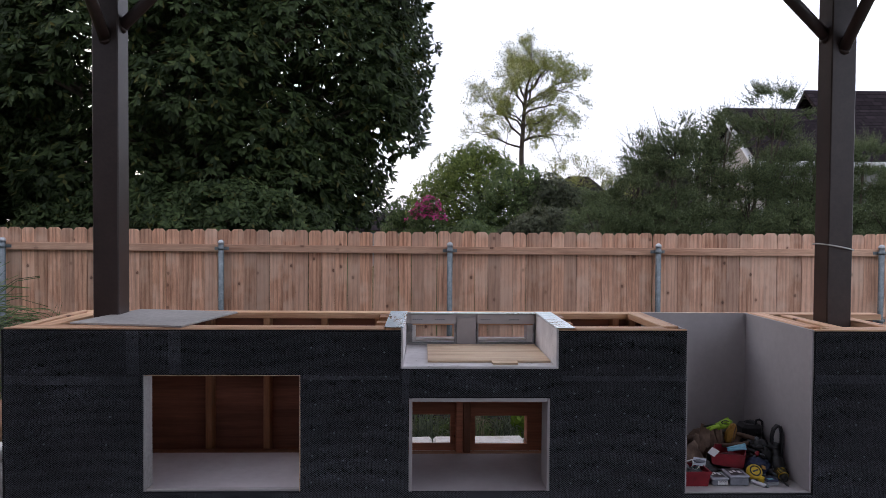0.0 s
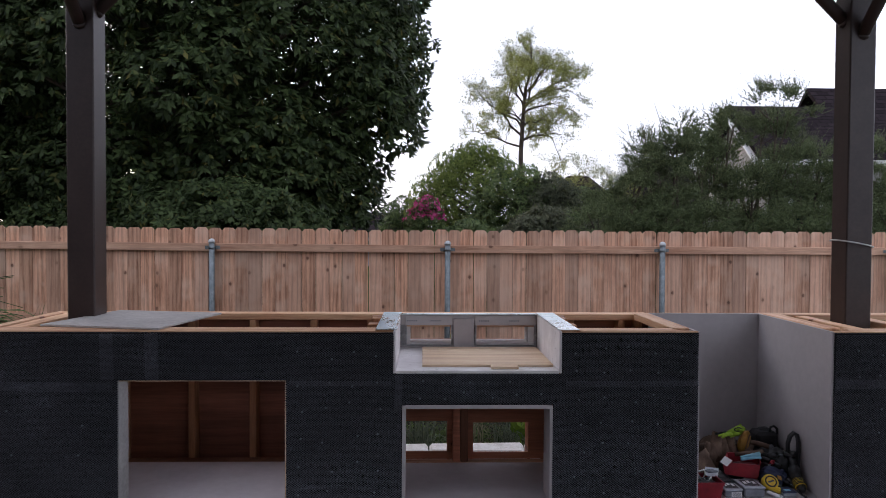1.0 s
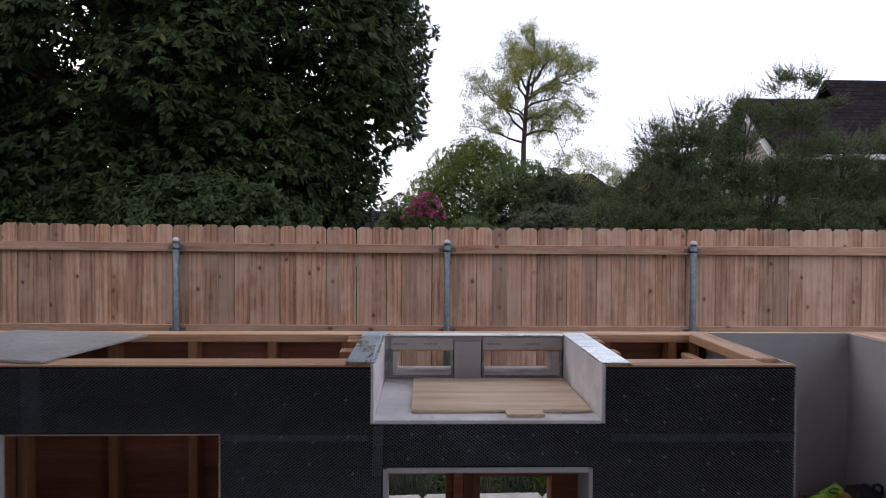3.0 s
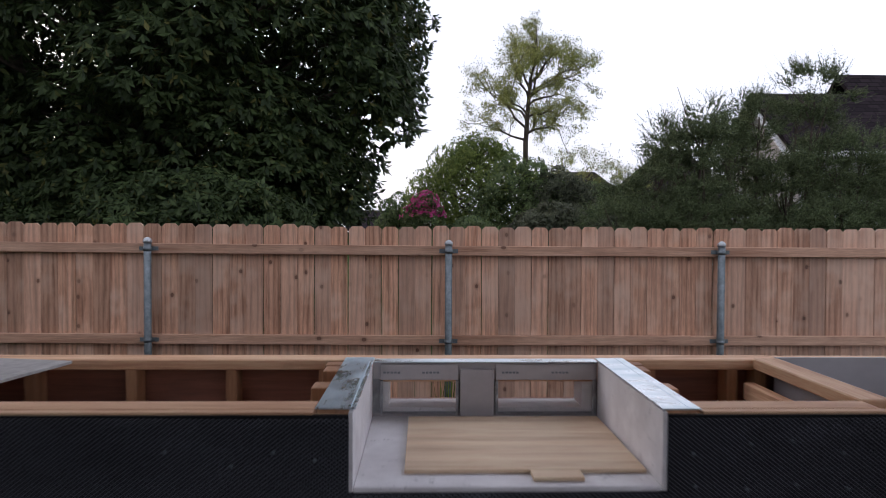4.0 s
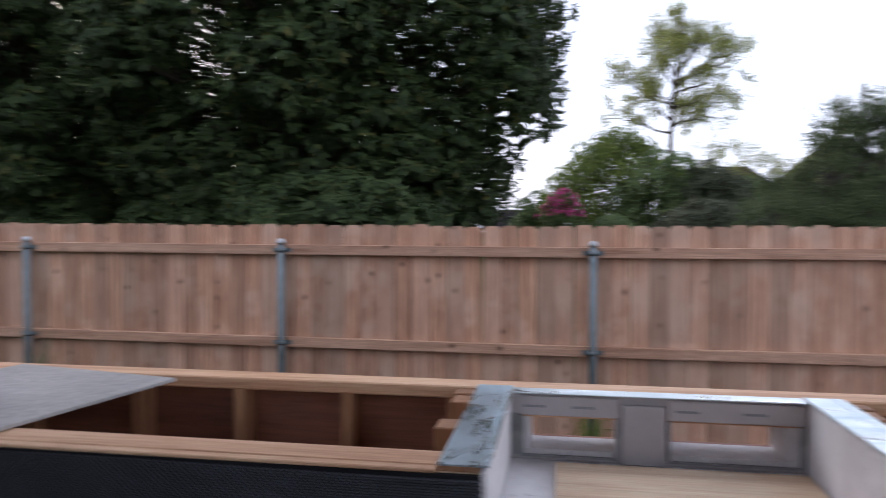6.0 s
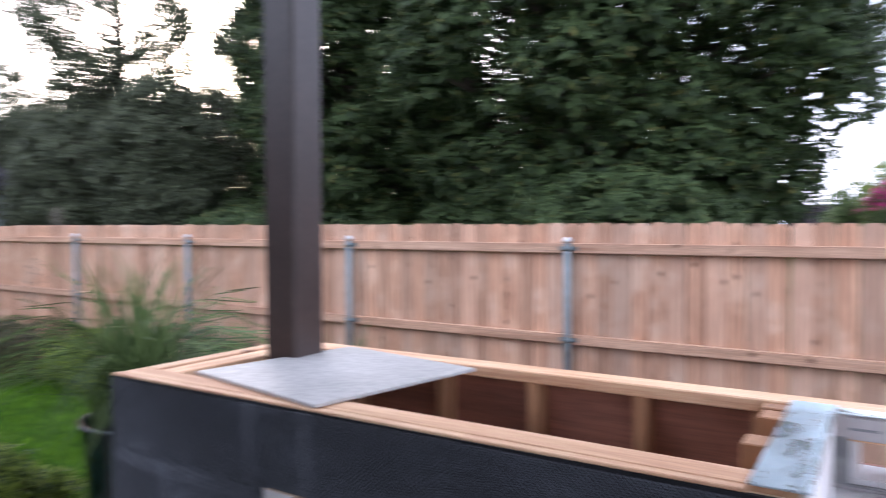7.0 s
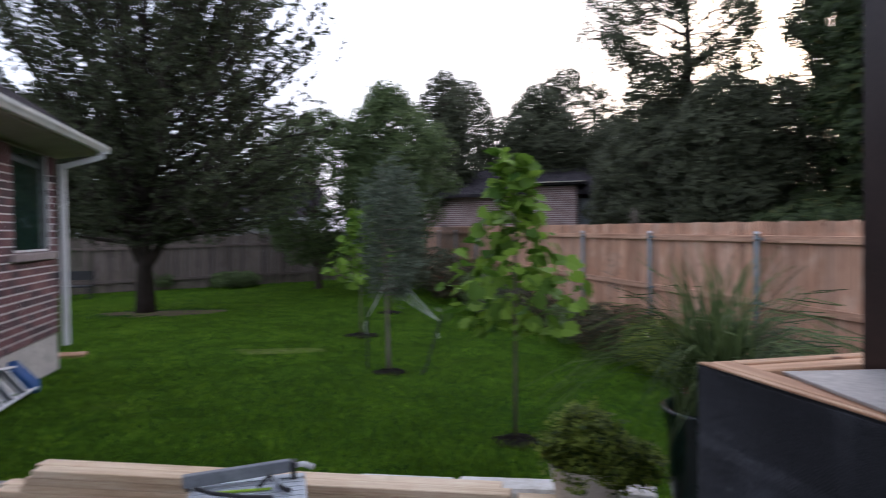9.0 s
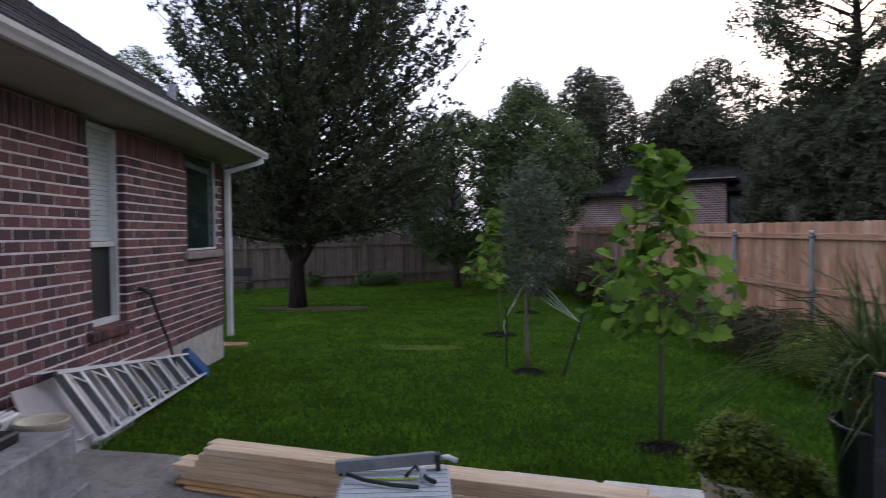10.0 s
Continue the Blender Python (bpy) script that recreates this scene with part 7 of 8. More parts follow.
_h = thing("side_neighbour_house", (-26, 12, -0.5), "low pinkish brick house beyond the garden fence", "house")
_r = pose(-25.0, 11.6, 0, 0, 0, 57)
for _nm, _bm, _m, _lb in (("wall", cuboid(-4.6, 0, 0, 5.0, -0.5, 2.75), "far_brick", "pinkish brick wall"), ("bay_wall", cuboid(0.004, 1.55, -0.5, 5.0, -0.5, 3.05), "far_brick", "pinkish brick wall"), ("siding", cuboid(1.554, 3.2, 0.3, 5.0, -0.5, 2.6), "grey_plastic", "grey siding"),
                          ("roof", gable_roof(-4.7, 3.3, -0.1, 5.2, 2.95, 4.0, 0.35), "shingle", "dark low-pitched roof"), ("fascia", cuboid(-0.4, 1.9, -0.95, -0.85, 3.155, 3.195), "soffit", "thin pale fascia"), ("bay_roof", cuboid(-0.4, 1.9, -0.845, 0.5, 3.08, 3.2), "shingle", "")):
    _bm.transform(_r)
    part(_nm, _bm, M[_m], _h, _lb)

_h = thing("rear_neighbour_house", (-33, -1, -0.5), "pale house with a dark roof behind the weathered fence", "house")
_r = pose(-31.0, -1.5, 0, 0, 0, 90)
for _nm, _bm, _m, _lb in (("wall", cuboid(-4.0, 5.0, 0, 5.0, -0.5, 2.0), "stucco", "pale wall"), ("roof", gable_roof(-4.0, 5.0, 0, 5.0, 2.15, 3.7, 0.4), "shingle", "dark roof"), ("fascia", cuboid(-4.4, 5.4, -0.52, -0.44, 1.95, 2.1), "white_paint", "")):
    _bm.transform(_r)
    part(_nm, _bm, M[_m], _h, _lb)


# ---------------------------------------------------------------- step ladder lying against the house
def build_ladder():
    l = thing("step_ladder", (-6.1, -0.35, 0), "aluminium step ladder with a blue top lying on its side", "ladder")
    # lies on its side: the rails run along the wall, one low on the grass, one raised against the bricks
    lo_a, lo_b = Vector((-4.72, -0.20, 0.045)), Vector((-7.36, -0.30, -0.03))
    hi_a, hi_b = Vector((-4.52, -0.40, 0.53)), Vector((-7.10, -0.40, 0.21))
    out = Vector((0.05, 0.95, 0.25))
    d = (lo_b - lo_a).normalized()
    part("rail", beam(lo_a, lo_b, 0.020, 0.07, 0.002, out), M["aluminium"], l)
    part("rail", beam(hi_a, hi_b, 0.020, 0.07, 0.002, out), M["aluminium"], l)
    for i, (fl, fh) in enumerate(((0.035, 0.035), (0.125, 0.123), (0.245, 0.25), (0.365, 0.38), (0.495, 0.50), (0.625, 0.64), (0.74, 0.76), (0.87, 0.89))):
        a, b = lo_a.lerp(lo_b, fl), hi_a.lerp(hi_b, fh)
        # treads are aluminium too; the grey puts their shade into the colour
        step = part("step", beam(a - out * 0.012, b - out * 0.012, 0.003, 0.062, 0, out), M["grey_plastic"], l, "flat aluminium tread, greyed to paint in shade")
        part("step_nose", beam(a + out * 0.031, b + out * 0.031, 0.027, 0.005, 0.001, out), M["aluminium"], step)
        part("step_back", beam(a - out * 0.053, b - out * 0.053, 0.012, 0.003, 0, out), M["aluminium"], step)
        if 0 < i < 6:
            part("step_brace", beam(a - d * 0.12 + out * 0.02, a.lerp(b, 0.22) + out * 0.02, 0.010, 0.004, 0, out), M["aluminium"], l)
            part("step_brace", beam(b - d * 0.16 + out * 0.02, b.lerp(a, 0.20) + out * 0.02, 0.010, 0.004, 0, out), M["aluminium"], l)
    # rear frame folded behind
    for a, b in ((lo_a, lo_b), (hi_a, hi_b)):
        part("rear_rail", beam(a + Vector((0.1, -0.09, 0.02)), b + Vector((0.2, -0.07, 0.02)), 0.014, 0.03, 0.002, out), M["aluminium"], l)
    for f in (0.12, 0.42, 0.72):
        part("rear_bar", beam(lo_a.lerp(lo_b, f) + Vector((0.05, -0.09, 0.02)), hi_a.lerp(hi_b, f) + Vector((0.05, -0.08, 0.02)), 0.012, 0.02, 0, out), M["aluminium"], l)
    d = (lo_b - lo_a).normalized()
    top = beam(lo_b - d * 0.03 - (hi_b - lo_b) * 0.04, hi_b - d * 0.03 + (hi_b - lo_b) * 0.06, 0.14, 0.085, 0.010, out)
    part("top_cap", top, M["blue"], l, "blue plastic top cap")
    for p in (hi_a,):
        part("foot", beam(p - d * 0.05, p + d * 0.01, 0.03, 0.080, 0.004, out), M["black"], l, "black rubber foot")


build_ladder()

_s = beam((-4.18, -0.36, 0.225), (-5.5, -0.36, 0.155), 0.012, 0.58, 0.002, (0, -0.42, 1))
solid("cement_sheet", _s, M["cement_board"], "pale grey cement board sheet leaning on the brick wall", "board")

# ---------------------------------------------------------------- cast blocks with things on them
solid("concrete_block", cuboid(-3.66, -2.55, -0.75, 0.17, 0.0, 0.40, 0.012), M["block"], "large rough grey concrete block on the patio", "block", "concrete blocks")
solid("concrete_block", cuboid(-3.58, -2.55, 0.182, 0.293, 0.0, 0.165, 0.012), M["block"], "low grey concrete block beside the large one", "block", "concrete blocks")
solid("concrete_block", cuboid(-4.06, -3.67, -0.52, -0.02, 0.0, 0.318, 0.012), M["block"], "grey concrete block behind the large one", "block", "concrete blocks")
_b = lathe([(0.085, 0.0), (0.108, 0.015), (0.136, 0.070), (0.142, 0.090), (0.138, 0.094), (0.128, 0.076), (0.10, 0.022), (0.02, 0.014)], (-3.86, -0.105, 0.320), 40)
solid("bowl", _b, M["bowl"], "wide shallow cream bowl on the concrete block", "bowl")
_t = thing("tool_case", (-3.18, -0.25, 0.402), "dark brown plastic tool case lying on the concrete block", "tool case")
part("base", cuboid(-3.47, -2.90, -0.50, 0.0, 0.402, 0.462, 0.012), M["black"], _t)
part("lid", cuboid(-3.43, -2.94, -0.47, -0.05, 0.464, 0.545, 0.03), M["black"], _t)
_t = thing("gutter_extension", (-3.85, -0.42, 0.320), "short ribbed white plastic drain length", "pipe")
part("sleeve", cuboid(-3.93, -3.70, -0.58, -0.255, 0.320, 0.44, 0.012), M["white_paint"], _t)
for _i in range(6):
    part("rib", cuboid(-3.935, -3.695, -0.575 + 0.052 * _i, -0.555 + 0.052 * _i, 0.322, 0.447, 0.004), M["white_paint"], _t)
_st = cuboid(-10.08, -9.80, -0.90, -0.52, lawn_height(-9.9, -0.7) - 0.05, lawn_height(-9.9, -0.7) + 0.04, 0.012)
solid("flat_stone", _st, M["terracotta_stone"], "flat tan stone lying under the downspout", "stone")


# ---------------------------------------------------------------- lumber on the patio edge
def build_lumber():
    rng = random.Random(14)
    d = Vector((0.388, 0.922, 0)).normalized()
    s = Vector((-d.y, d.x, 0))
    ang = math.atan2(d.y, d.x) - math.pi / 2
    origin = Vector((-4.09, 0.74, 0))

    def board(along, across, z, ln, w, t, mat, label, cat, group):
        bm = cuboid(-w / 2, w / 2, 0, ln, 0, t, 0.004)
        me = data_from(bm, "lumber", mat)
        ob = new("lumber_board" if t > 0.03 else "plywood_strip", me)
        ob.location = origin + d * along - s * across + Vector((0, 0, z))
        ob.rotation_euler[2] = ang + rng.uniform(-0.004, 0.004)
        tagged(ob, label, cat, group)

    for k, (a, ln) in enumerate(((0.02, 2.44), (-0.06, 2.44))):
        board(a, 0.165 - 0.03 * k, 0.002 + 0.0155 * k, ln, 0.18, 0.015, M["ply_strip"], "thin strip of tan plywood under the lumber", "plywood", "plywood strips")
    for row in range(5):
        for col in range(2):
            start_at = (-0.10, -0.17, 0.0, 0.02, 0.05)[row] + rng.uniform(-0.01, 0.02) + 0.05 * col
            board(start_at, 0.045 + 0.0925 * col, 0.033 + 0.0385 * row, 2.44, 0.089, 0.0375, M["new_pine"], "new pale pine two-by-four in a stack", "lumber", "stacked lumber")
    for col in range(2):
        board(2.52 + 0.05 * col, 0.10 - 0.0925 * col, 0.12, 0.25, 0.089, 0.0375, M["new_pine"], "short pale pine offcut beside the stack", "lumber", "lumber offcuts")
        board(2.52 + 0.05 * col, 0.10 - 0.0925 * col, 0.0815, 0.25, 0.089, 0.0375, M["new_pine"], "short pale pine offcut beside the stack", "lumber", "lumber offcuts")
        board(2.52 + 0.05 * col, 0.10 - 0.0925 * col, 0.043, 0.25, 0.089, 0.0375, M["new_pine"], "short pale pine offcut beside the stack", "lumber", "lumber offcuts")
        board(2.52 + 0.05 * col, 0.10 - 0.0925 * col, 0.0045, 0.25, 0.089, 0.0375, M["new_pine"], "short pale pine offcut beside the stack", "lumber", "lumber offcuts")


build_lumber()


# ---------------------------------------------------------------- work bench with a tile cutter
def build_bench():
    w = thing("work_bench", (-2.70, 1.87, 0), "pale grey plastic folding work bench with a ribbed top", "work bench")
    x0, x1, y0, y1, z = -3.02, -2.30, 1.665, 2.115, 0.385
    part("top", cuboid(x0, x1, y0, y1, z - 0.035, z, 0.004), M["pale_plastic"], w, "ribbed pale plastic top")
    for i in range(14):
        x = x0 + 0.03 + i * 0.05
        part("rib", cuboid(x, x + 0.032, y0 + 0.01, y1 - 0.01, z + 0.0005, z + 0.003), M["pale_plastic"], w)
    for i in range(24):
        part("edge_tooth", cuboid(x0 + 0.01 + i * 0.03, x0 + 0.024 + i * 0.03, y0 - 0.008, y0 - 0.0005, z - 0.02, z + 0.002), M["pale_plastic"], w)
    for x in (x0 + 0.06, x1 - 0.06):
        for y, k in ((y0 + 0.05, -0.05), (y1 - 0.05, 0.05)):
            part("leg", beam((x, y, z - 0.035), (x, y + k, 0.0), 0.035, 0.03, 0.003, (1, 0, 0)), M["grey_plastic"], w)
    c = thing("tile_cutter", (-2.86, 1.85, z), "grey tile cutter with a long rail and black handle", "tile cutter")
    part("rail", beam((-2.92, 1.63, z + 0.038), (-2.97, 2.055, z + 0.052), 0.035, 0.05, 0.003), M["grey_plastic"], c, "grey metal rail")
    part("rail_foot", cuboid(-2.93, -2.90, 1.645, 1.66, z + 0.003, z + 0.014), M["black"], c)
    part("rail_end", cuboid(-2.985, -2.93, 2.057, 2.078, z + 0.003, z + 0.075, 0.004), M["black"], c)
    part("stop", lathe([(0.014, 0), (0.014, 0.055), (0.010, 0.06)], (-2.82, 2.0, z + 0.003), 14), M["pale_plastic"], c)
    part("scale", beam((-2.84, 1.76, z + 0.010), (-2.83, 1.98, z + 0.010), 0.013, 0.009), M["lime"], c, "yellow-green scale strip")
    part("lever", tube([(-2.84, 1.685, z + 0.035), (-2.80, 1.76, z + 0.022), (-2.75, 1.88, z + 0.016), (-2.72, 1.985, z + 0.016)], 0.009, 8), M["black"], c, "black curved lever")
    part("handle", tube([(-2.83, 1.93, z + 0.02), (-2.86, 1.97, z + 0.055), (-2.80, 2.02, z + 0.02), (-2.76, 2.05, z + 0.02)], 0.010, 8), M["black"], c)
    h = thing("plastic_tube", (-2.98, 2.1, z), "short bent white plastic tube", "tube")
    part("tube", tube([(-2.97, 2.08, z + 0.05), (-2.98, 2.11, z + 0.05), (-2.985, 2.15, z + 0.03)], 0.012, 8), M["white_paint"], h)
    k = thing("bar_clamp", (-3.45, 1.5, 0.0), "small black clamp lying on the patio", "clamp")
    part("bar", beam((-3.55, 1.44, 0.05), (-3.33, 1.52, 0.012), 0.018, 0.02), M["black"], k)
    part("jaw", beam((-3.50, 1.40, 0.045), (-3.50, 1.52, 0.052), 0.02, 0.03), M["black"], k)


build_bench()


# ---------------------------------------------------------------- tools heaped in the tall bay
def open_box(name, at, size, turn, mat, label):
    """A thin-walled open tray."""
    t = thing(name, at, label, "tray", "open plastic trays")
    x, y, z = size
    bm = bmesh.new()
    w = 0.004
    loops = []
    for gx, gz in ((0.88, 0.0), (1.0, z - 0.012), (1.06, z - 0.012), (1.06, z), (0.97, z), (0.86, w)):
        loops.append([bm.verts.new((sx * x / 2 * gx, sy * y / 2 * gx, gz)) for sx, sy in ((-1, -1), (1, -1), (1, 1), (-1, 1))])
    for p, q in zip(loops, loops[1:]):
        for i in range(4):
            bm.faces.new((p[i], p[(i + 1) % 4], q[(i + 1) % 4], q[i]))
    bm.faces.new(loops[0][::-1])
    bm.faces.new(loops[-1])
    bm.transform(Matrix.Rotation(turn, 4, "Z"))
    ob = new("tray", data_from(bm, "tray", mat))
    ob.parent = t
    return t


FZ = 0.1535


def slab(corners, thick):
    """A thin card with the given four corners."""
    bm = bmesh.new()
    n = (Vector(corners[1]) - Vector(corners[0])).cross(Vector(corners[3]) - Vector(corners[0])).normalized() * thick
    lo = [bm.verts.new(Vector(c)) for c in corners]
    hi = [bm.verts.new(Vector(c) + n) for c in corners]
    bm.faces.new(lo[::-1])
    bm.faces.new(hi)
    for i in range(4):
        bm.faces.new((lo[i], lo[(i + 1) % 4], hi[(i + 1) % 4], hi[i]))
    return bm


def fold_cloth(a, b, width, bend, seed, thick=0.004):
    """A stiff, creased flap from a to b, bowed by bend across its width."""
    a, b = Vector(a), Vector(b)
    along = b - a
    across = along.cross(Vector((0, -1, 0.35))).normalized() * width
    out = across.cross(along).normalized()
    bm = bmesh.new()
    n, m = 12, 8
    rows = []
    for i in range(n + 1):
        f = i / n
        row = []
        for j in range(m + 1):
            g = j / m - 0.5
            p = a + along * f + across * g * (0.75 + 0.4 * f)
            p += out * (bend * (0.25 - g * g) * 4 * math.sin(math.pi * (0.15 + 0.75 * f)) + 0.012 * noise.noise(Vector((f * 3.1, g * 5.0, seed * 2.3))) + 0.006 * abs(noise.noise(Vector((f * 8, g * 9, seed)))))
            row.append(p)
        rows.append(row)
    front = [[bm.verts.new(p) for p in r] for r in rows]
    back = [[bm.verts.new(p - out * thick) for p in r] for r in rows]
    for i in range(n):
        for j in range(m):
            bm.faces.new((front[i][j], front[i][j + 1], front[i + 1][j + 1], front[i + 1][j]))
            bm.faces.new((back[i][j], back[i + 1][j], back[i + 1][j + 1], back[i][j + 1]))
    for i in range(n):
        bm.faces.new((front[i][0], front[i + 1][0], back[i + 1][0], back[i][0]))
        bm.faces.new((front[i][m], back[i][m], back[i + 1][m], front[i + 1][m]))
    for j in range(m):
        bm.faces.new((front[0][j], back[0][j], back[0][j + 1], front[0][j + 1]))
        bm.faces.new((front[n][j], front[n][j + 1], back[n][j + 1], back[n][j]))
    bmesh.ops.recalc_face_normals(bm, faces=bm.faces)
    for f in bm.faces:
        f.smooth = True
    return bm


heap_rng = random.Random(51)


def loose_tool(a, b, mat, group="heaped hand tools"):
    a, b = Vector(a), Vector(b)
    t = thing("hand_tool", tuple(a), "dark worn hand tool lying in the heap", "hand tool", group)
    part("handle", tube([a, a.lerp(b, 0.3), a.lerp(b, 0.6)], [0.009, 0.012, 0.010], 8), M[mat], t)
    part("shaft", tube([a.lerp(b, 0.6), b], [0.005, 0.0035], 6), M["galv_post"], t)


# front row on the floor
_t = open_box("parts_tray", (1.388, 3.53, FZ), (0.145, 0.135, 0.078), 0.0, M["red"], "open red plastic parts tray full of drill bits")
part("contents", blob((1.388, 3.53, FZ + 0.045), (0.062, 0.055, 0.024), 3, 0.4), M["black"], _t, "dark jumble of bits")
for _i in range(9):
    _a = Vector((heap_rng.uniform(1.34, 1.43), heap_rng.uniform(3.49, 3.57), FZ + 0.066))
    part("bit", tube([_a, _a + Vector((heap_rng.uniform(-0.03, 0.03), heap_rng.uniform(-0.03, 0.03), heap_rng.uniform(0.002, 0.016)))], 0.0028, 6), M["galv_post"], _t)
for _x, _w, _y0, _y1, _h, _lb in ((1.517, 0.086, 3.475, 3.565, 0.040, "flat clear box with a white label"), (1.617, 0.100, 3.472, 3.585, 0.052, "cloudy clear plastic box with a printed lid")):
    _t = thing("clear_box", (_x, 3.52, FZ), _lb, "plastic box", "clear plastic boxes")
    part("body", cuboid(_x - _w / 2, _x + _w / 2, _y0, _y1, FZ, FZ + _h - 0.009, 0.006), M["clear"], _t)
    part("lid", cuboid(_x - _w / 2 - 0.003, _x + _w / 2 + 0.003, _y0 - 0.003, _y1 + 0.003, FZ + _h - 0.0085, FZ + _h, 0.003), M["lid_plastic"], _t)
    part("contents", cuboid(_x - _w * 0.36, _x + _w * 0.38, _y0 + 0.02, _y1 - 0.012, FZ + _h + 0.0002, FZ + _h + 0.0007), M["black"], _t, "dark contents seen through the lid")
    for _i in range(3):
        _u, _v = _x - _w * 0.30 + _w * 0.22 * _i, _y0 + 0.045 + 0.012 * (_i % 2)
        part("label", cuboid(_u, _u + _w * 0.15, _v, _v + 0.03, FZ + _h + 0.0008, FZ + _h + 0.0014), M["paper"], _t, "white label")
_t = bpy.data.objects["clear_box"]
part("front_label", cuboid(1.505, 1.555, 3.4728, 3.4745, FZ + 0.006, FZ + 0.027), M["paper"], _t, "white printed label")
for _i in range(3):
    part("print_bar", cuboid(1.510, 1.548, 3.4718, 3.4727, FZ + 0.010 + 0.006 * _i, FZ + 0.012 + 0.006 * _i), M["ink"], _t)
_t = thing("tape_measure", (1.735, 3.545, FZ), "yellow and black tape measure", "tape measure")
_bm = lathe([(0.030, -0.021), (0.037, -0.017), (0.039, -0.008), (0.039, 0.008), (0.037, 0.017), (0.030, 0.021)], (0, 0, 0), 28)
_bm.transform(pose(1.728, 3.55, FZ + 0.044, 48, -14, 8))
part("case", _bm, M["yellow"], _t, "yellow case")
_bm = lathe([(0.0285, 0.0205), (0.0285, 0.0218), (0.022, 0.0225), (0.022, 0.0205)], (0, 0, 0), 24)
_bm.transform(pose(1.728, 3.55, FZ + 0.044, 48, -14, 8))
part("ring", _bm, M["black"], _t, "black printed ring")
_bm = cuboid(-0.015, 0.015, -0.004, 0.004, 0.0213, 0.0226)
_bm.transform(pose(1.728, 3.55, FZ + 0.044, 48, -14, 8))
part("print_bar", _bm, M["ink"], _t)
part("nose", beam((1.735, 3.530, FZ + 0.022), (1.765, 3.505, FZ + 0.016), 0.032, 0.030, 0.008), M["yellow"], _t)
part("grip", beam((1.705, 3.53, FZ + 0.012), (1.75, 3.51, FZ + 0.008), 0.02, 0.012, 0.004), M["black"], _t, "black rubber grip")
_t = thing("utility_knife", (1.735, 3.47, FZ), "grey metal utility knife", "knife")
part("grip", beam((1.700, 3.520, FZ + 0.010), (1.742, 3.452, FZ + 0.008), 0.024, 0.016, 0.005), M["aluminium"], _t)
part("slider", beam((1.714, 3.498, FZ + 0.021), (1.722, 3.484, FZ + 0.020), 0.009, 0.004), M["black"], _t)
part("nose", beam((1.742, 3.452, FZ + 0.007), (1.751, 3.438, FZ + 0.006), 0.015, 0.010, 0.003), M["galv_post"], _t)
_t = thing("bit_case", (1.79, 3.50, FZ), "small grey bit case", "case")
part("body", cuboid(1.758, 1.822, 3.472, 3.54, FZ, FZ + 0.020, 0.004), M["grey_plastic"], _t)
part("lid", cuboid(1.757, 1.823, 3.471, 3.541, FZ + 0.0205, FZ + 0.028, 0.003), M["navy"], _t)
part("label", cuboid(1.772, 1.802, 3.485, 3.505, FZ + 0.0285, FZ + 0.0292), M["cyan"], _t)
# cordless tool standing at the wall
_t = thing("cordless_drill", (1.88, 3.58, FZ), "black cordless drill with a yellow collar, leaning on the wall", "drill")
part("chuck", tube([(1.868, 3.500, FZ + 0.018), (1.872, 3.525, FZ + 0.030)], [0.012, 0.024], 12), M["black"], _t)
part("collar", tube([(1.872, 3.525, FZ + 0.030), (1.873, 3.545, FZ + 0.041), (1.873, 3.562, FZ + 0.052)], [0.0265, 0.029, 0.028], 16), M["yellow"], _t, "yellow collar")
for _i in range(5):
    _u = 0.15 + 0.17 * _i
    _c = Vector((1.8725, 3.525, FZ + 0.030)).lerp(Vector((1.873, 3.562, FZ + 0.052)), _u)
    _d = Vector((0.0005, 0.037, 0.022)).normalized()
    part("vent_ring", tube([_c, _c + _d * 0.003], [0.0300, 0.0300], 16), M["black"], _t)
part("motor_body", tube([(1.873, 3.562, FZ + 0.052), (1.874, 3.59, FZ + 0.078), (1.880, 3.61, FZ + 0.10)], [0.028, 0.031, 0.026], 14), M["black"], _t)
part("grip", tube([(1.876, 3.59, FZ + 0.080), (1.884, 3.62, FZ + 0.115), (1.888, 3.64, FZ + 0.135)], [0.021, 0.018, 0.022], 12), M["black"], _t)
part("battery", beam((1.868, 3.64, FZ + 0.135), (1.905, 3.67, FZ + 0.150), 0.06, 0.045, 0.008), M["black"], _t)
part("hook", tube([(1.845, 3.51, FZ + 0.020), (1.850, 3.475, FZ + 0.012), (1.862, 3.455, FZ + 0.006)], 0.005, 8), M["black"], _t)
_t = thing("tool_strap", (1.90, 3.67, 0.3), "looped wide black tool strap", "strap")
_pts = [Vector((1.876, 3.66, 0.31)), Vector((1.872, 3.655, 0.36)), Vector((1.880, 3.65, 0.398)), Vector((1.898, 3.648, 0.417)), Vector((1.912, 3.645, 0.410)), Vector((1.918, 3.64, 0.375)), Vector((1.916, 3.635, 0.325)), Vector((1.910, 3.63, 0.27)), Vector((1.915, 3.62, 0.20))]
_bm = bmesh.new()
for _a, _b2 in zip(_pts, _pts[1:]):
    _d = (_b2 - _a).normalized()
    _seg = beam(_a - _d * 0.003, _b2 + _d * 0.003, 0.011, 0.028, 0.002, (0, -1, 0))
    _me = bpy.data.meshes.new("strap_piece")
    _seg.to_mesh(_me)
    _seg.free()
    _bm.from_mesh(_me)
    bpy.data.meshes.remove(_me)
part("loop", _bm, M["black"], _t)
_t = thing("power_tool", (1.86, 3.86, FZ), "bulky black power tool in a soft case", "power tool")
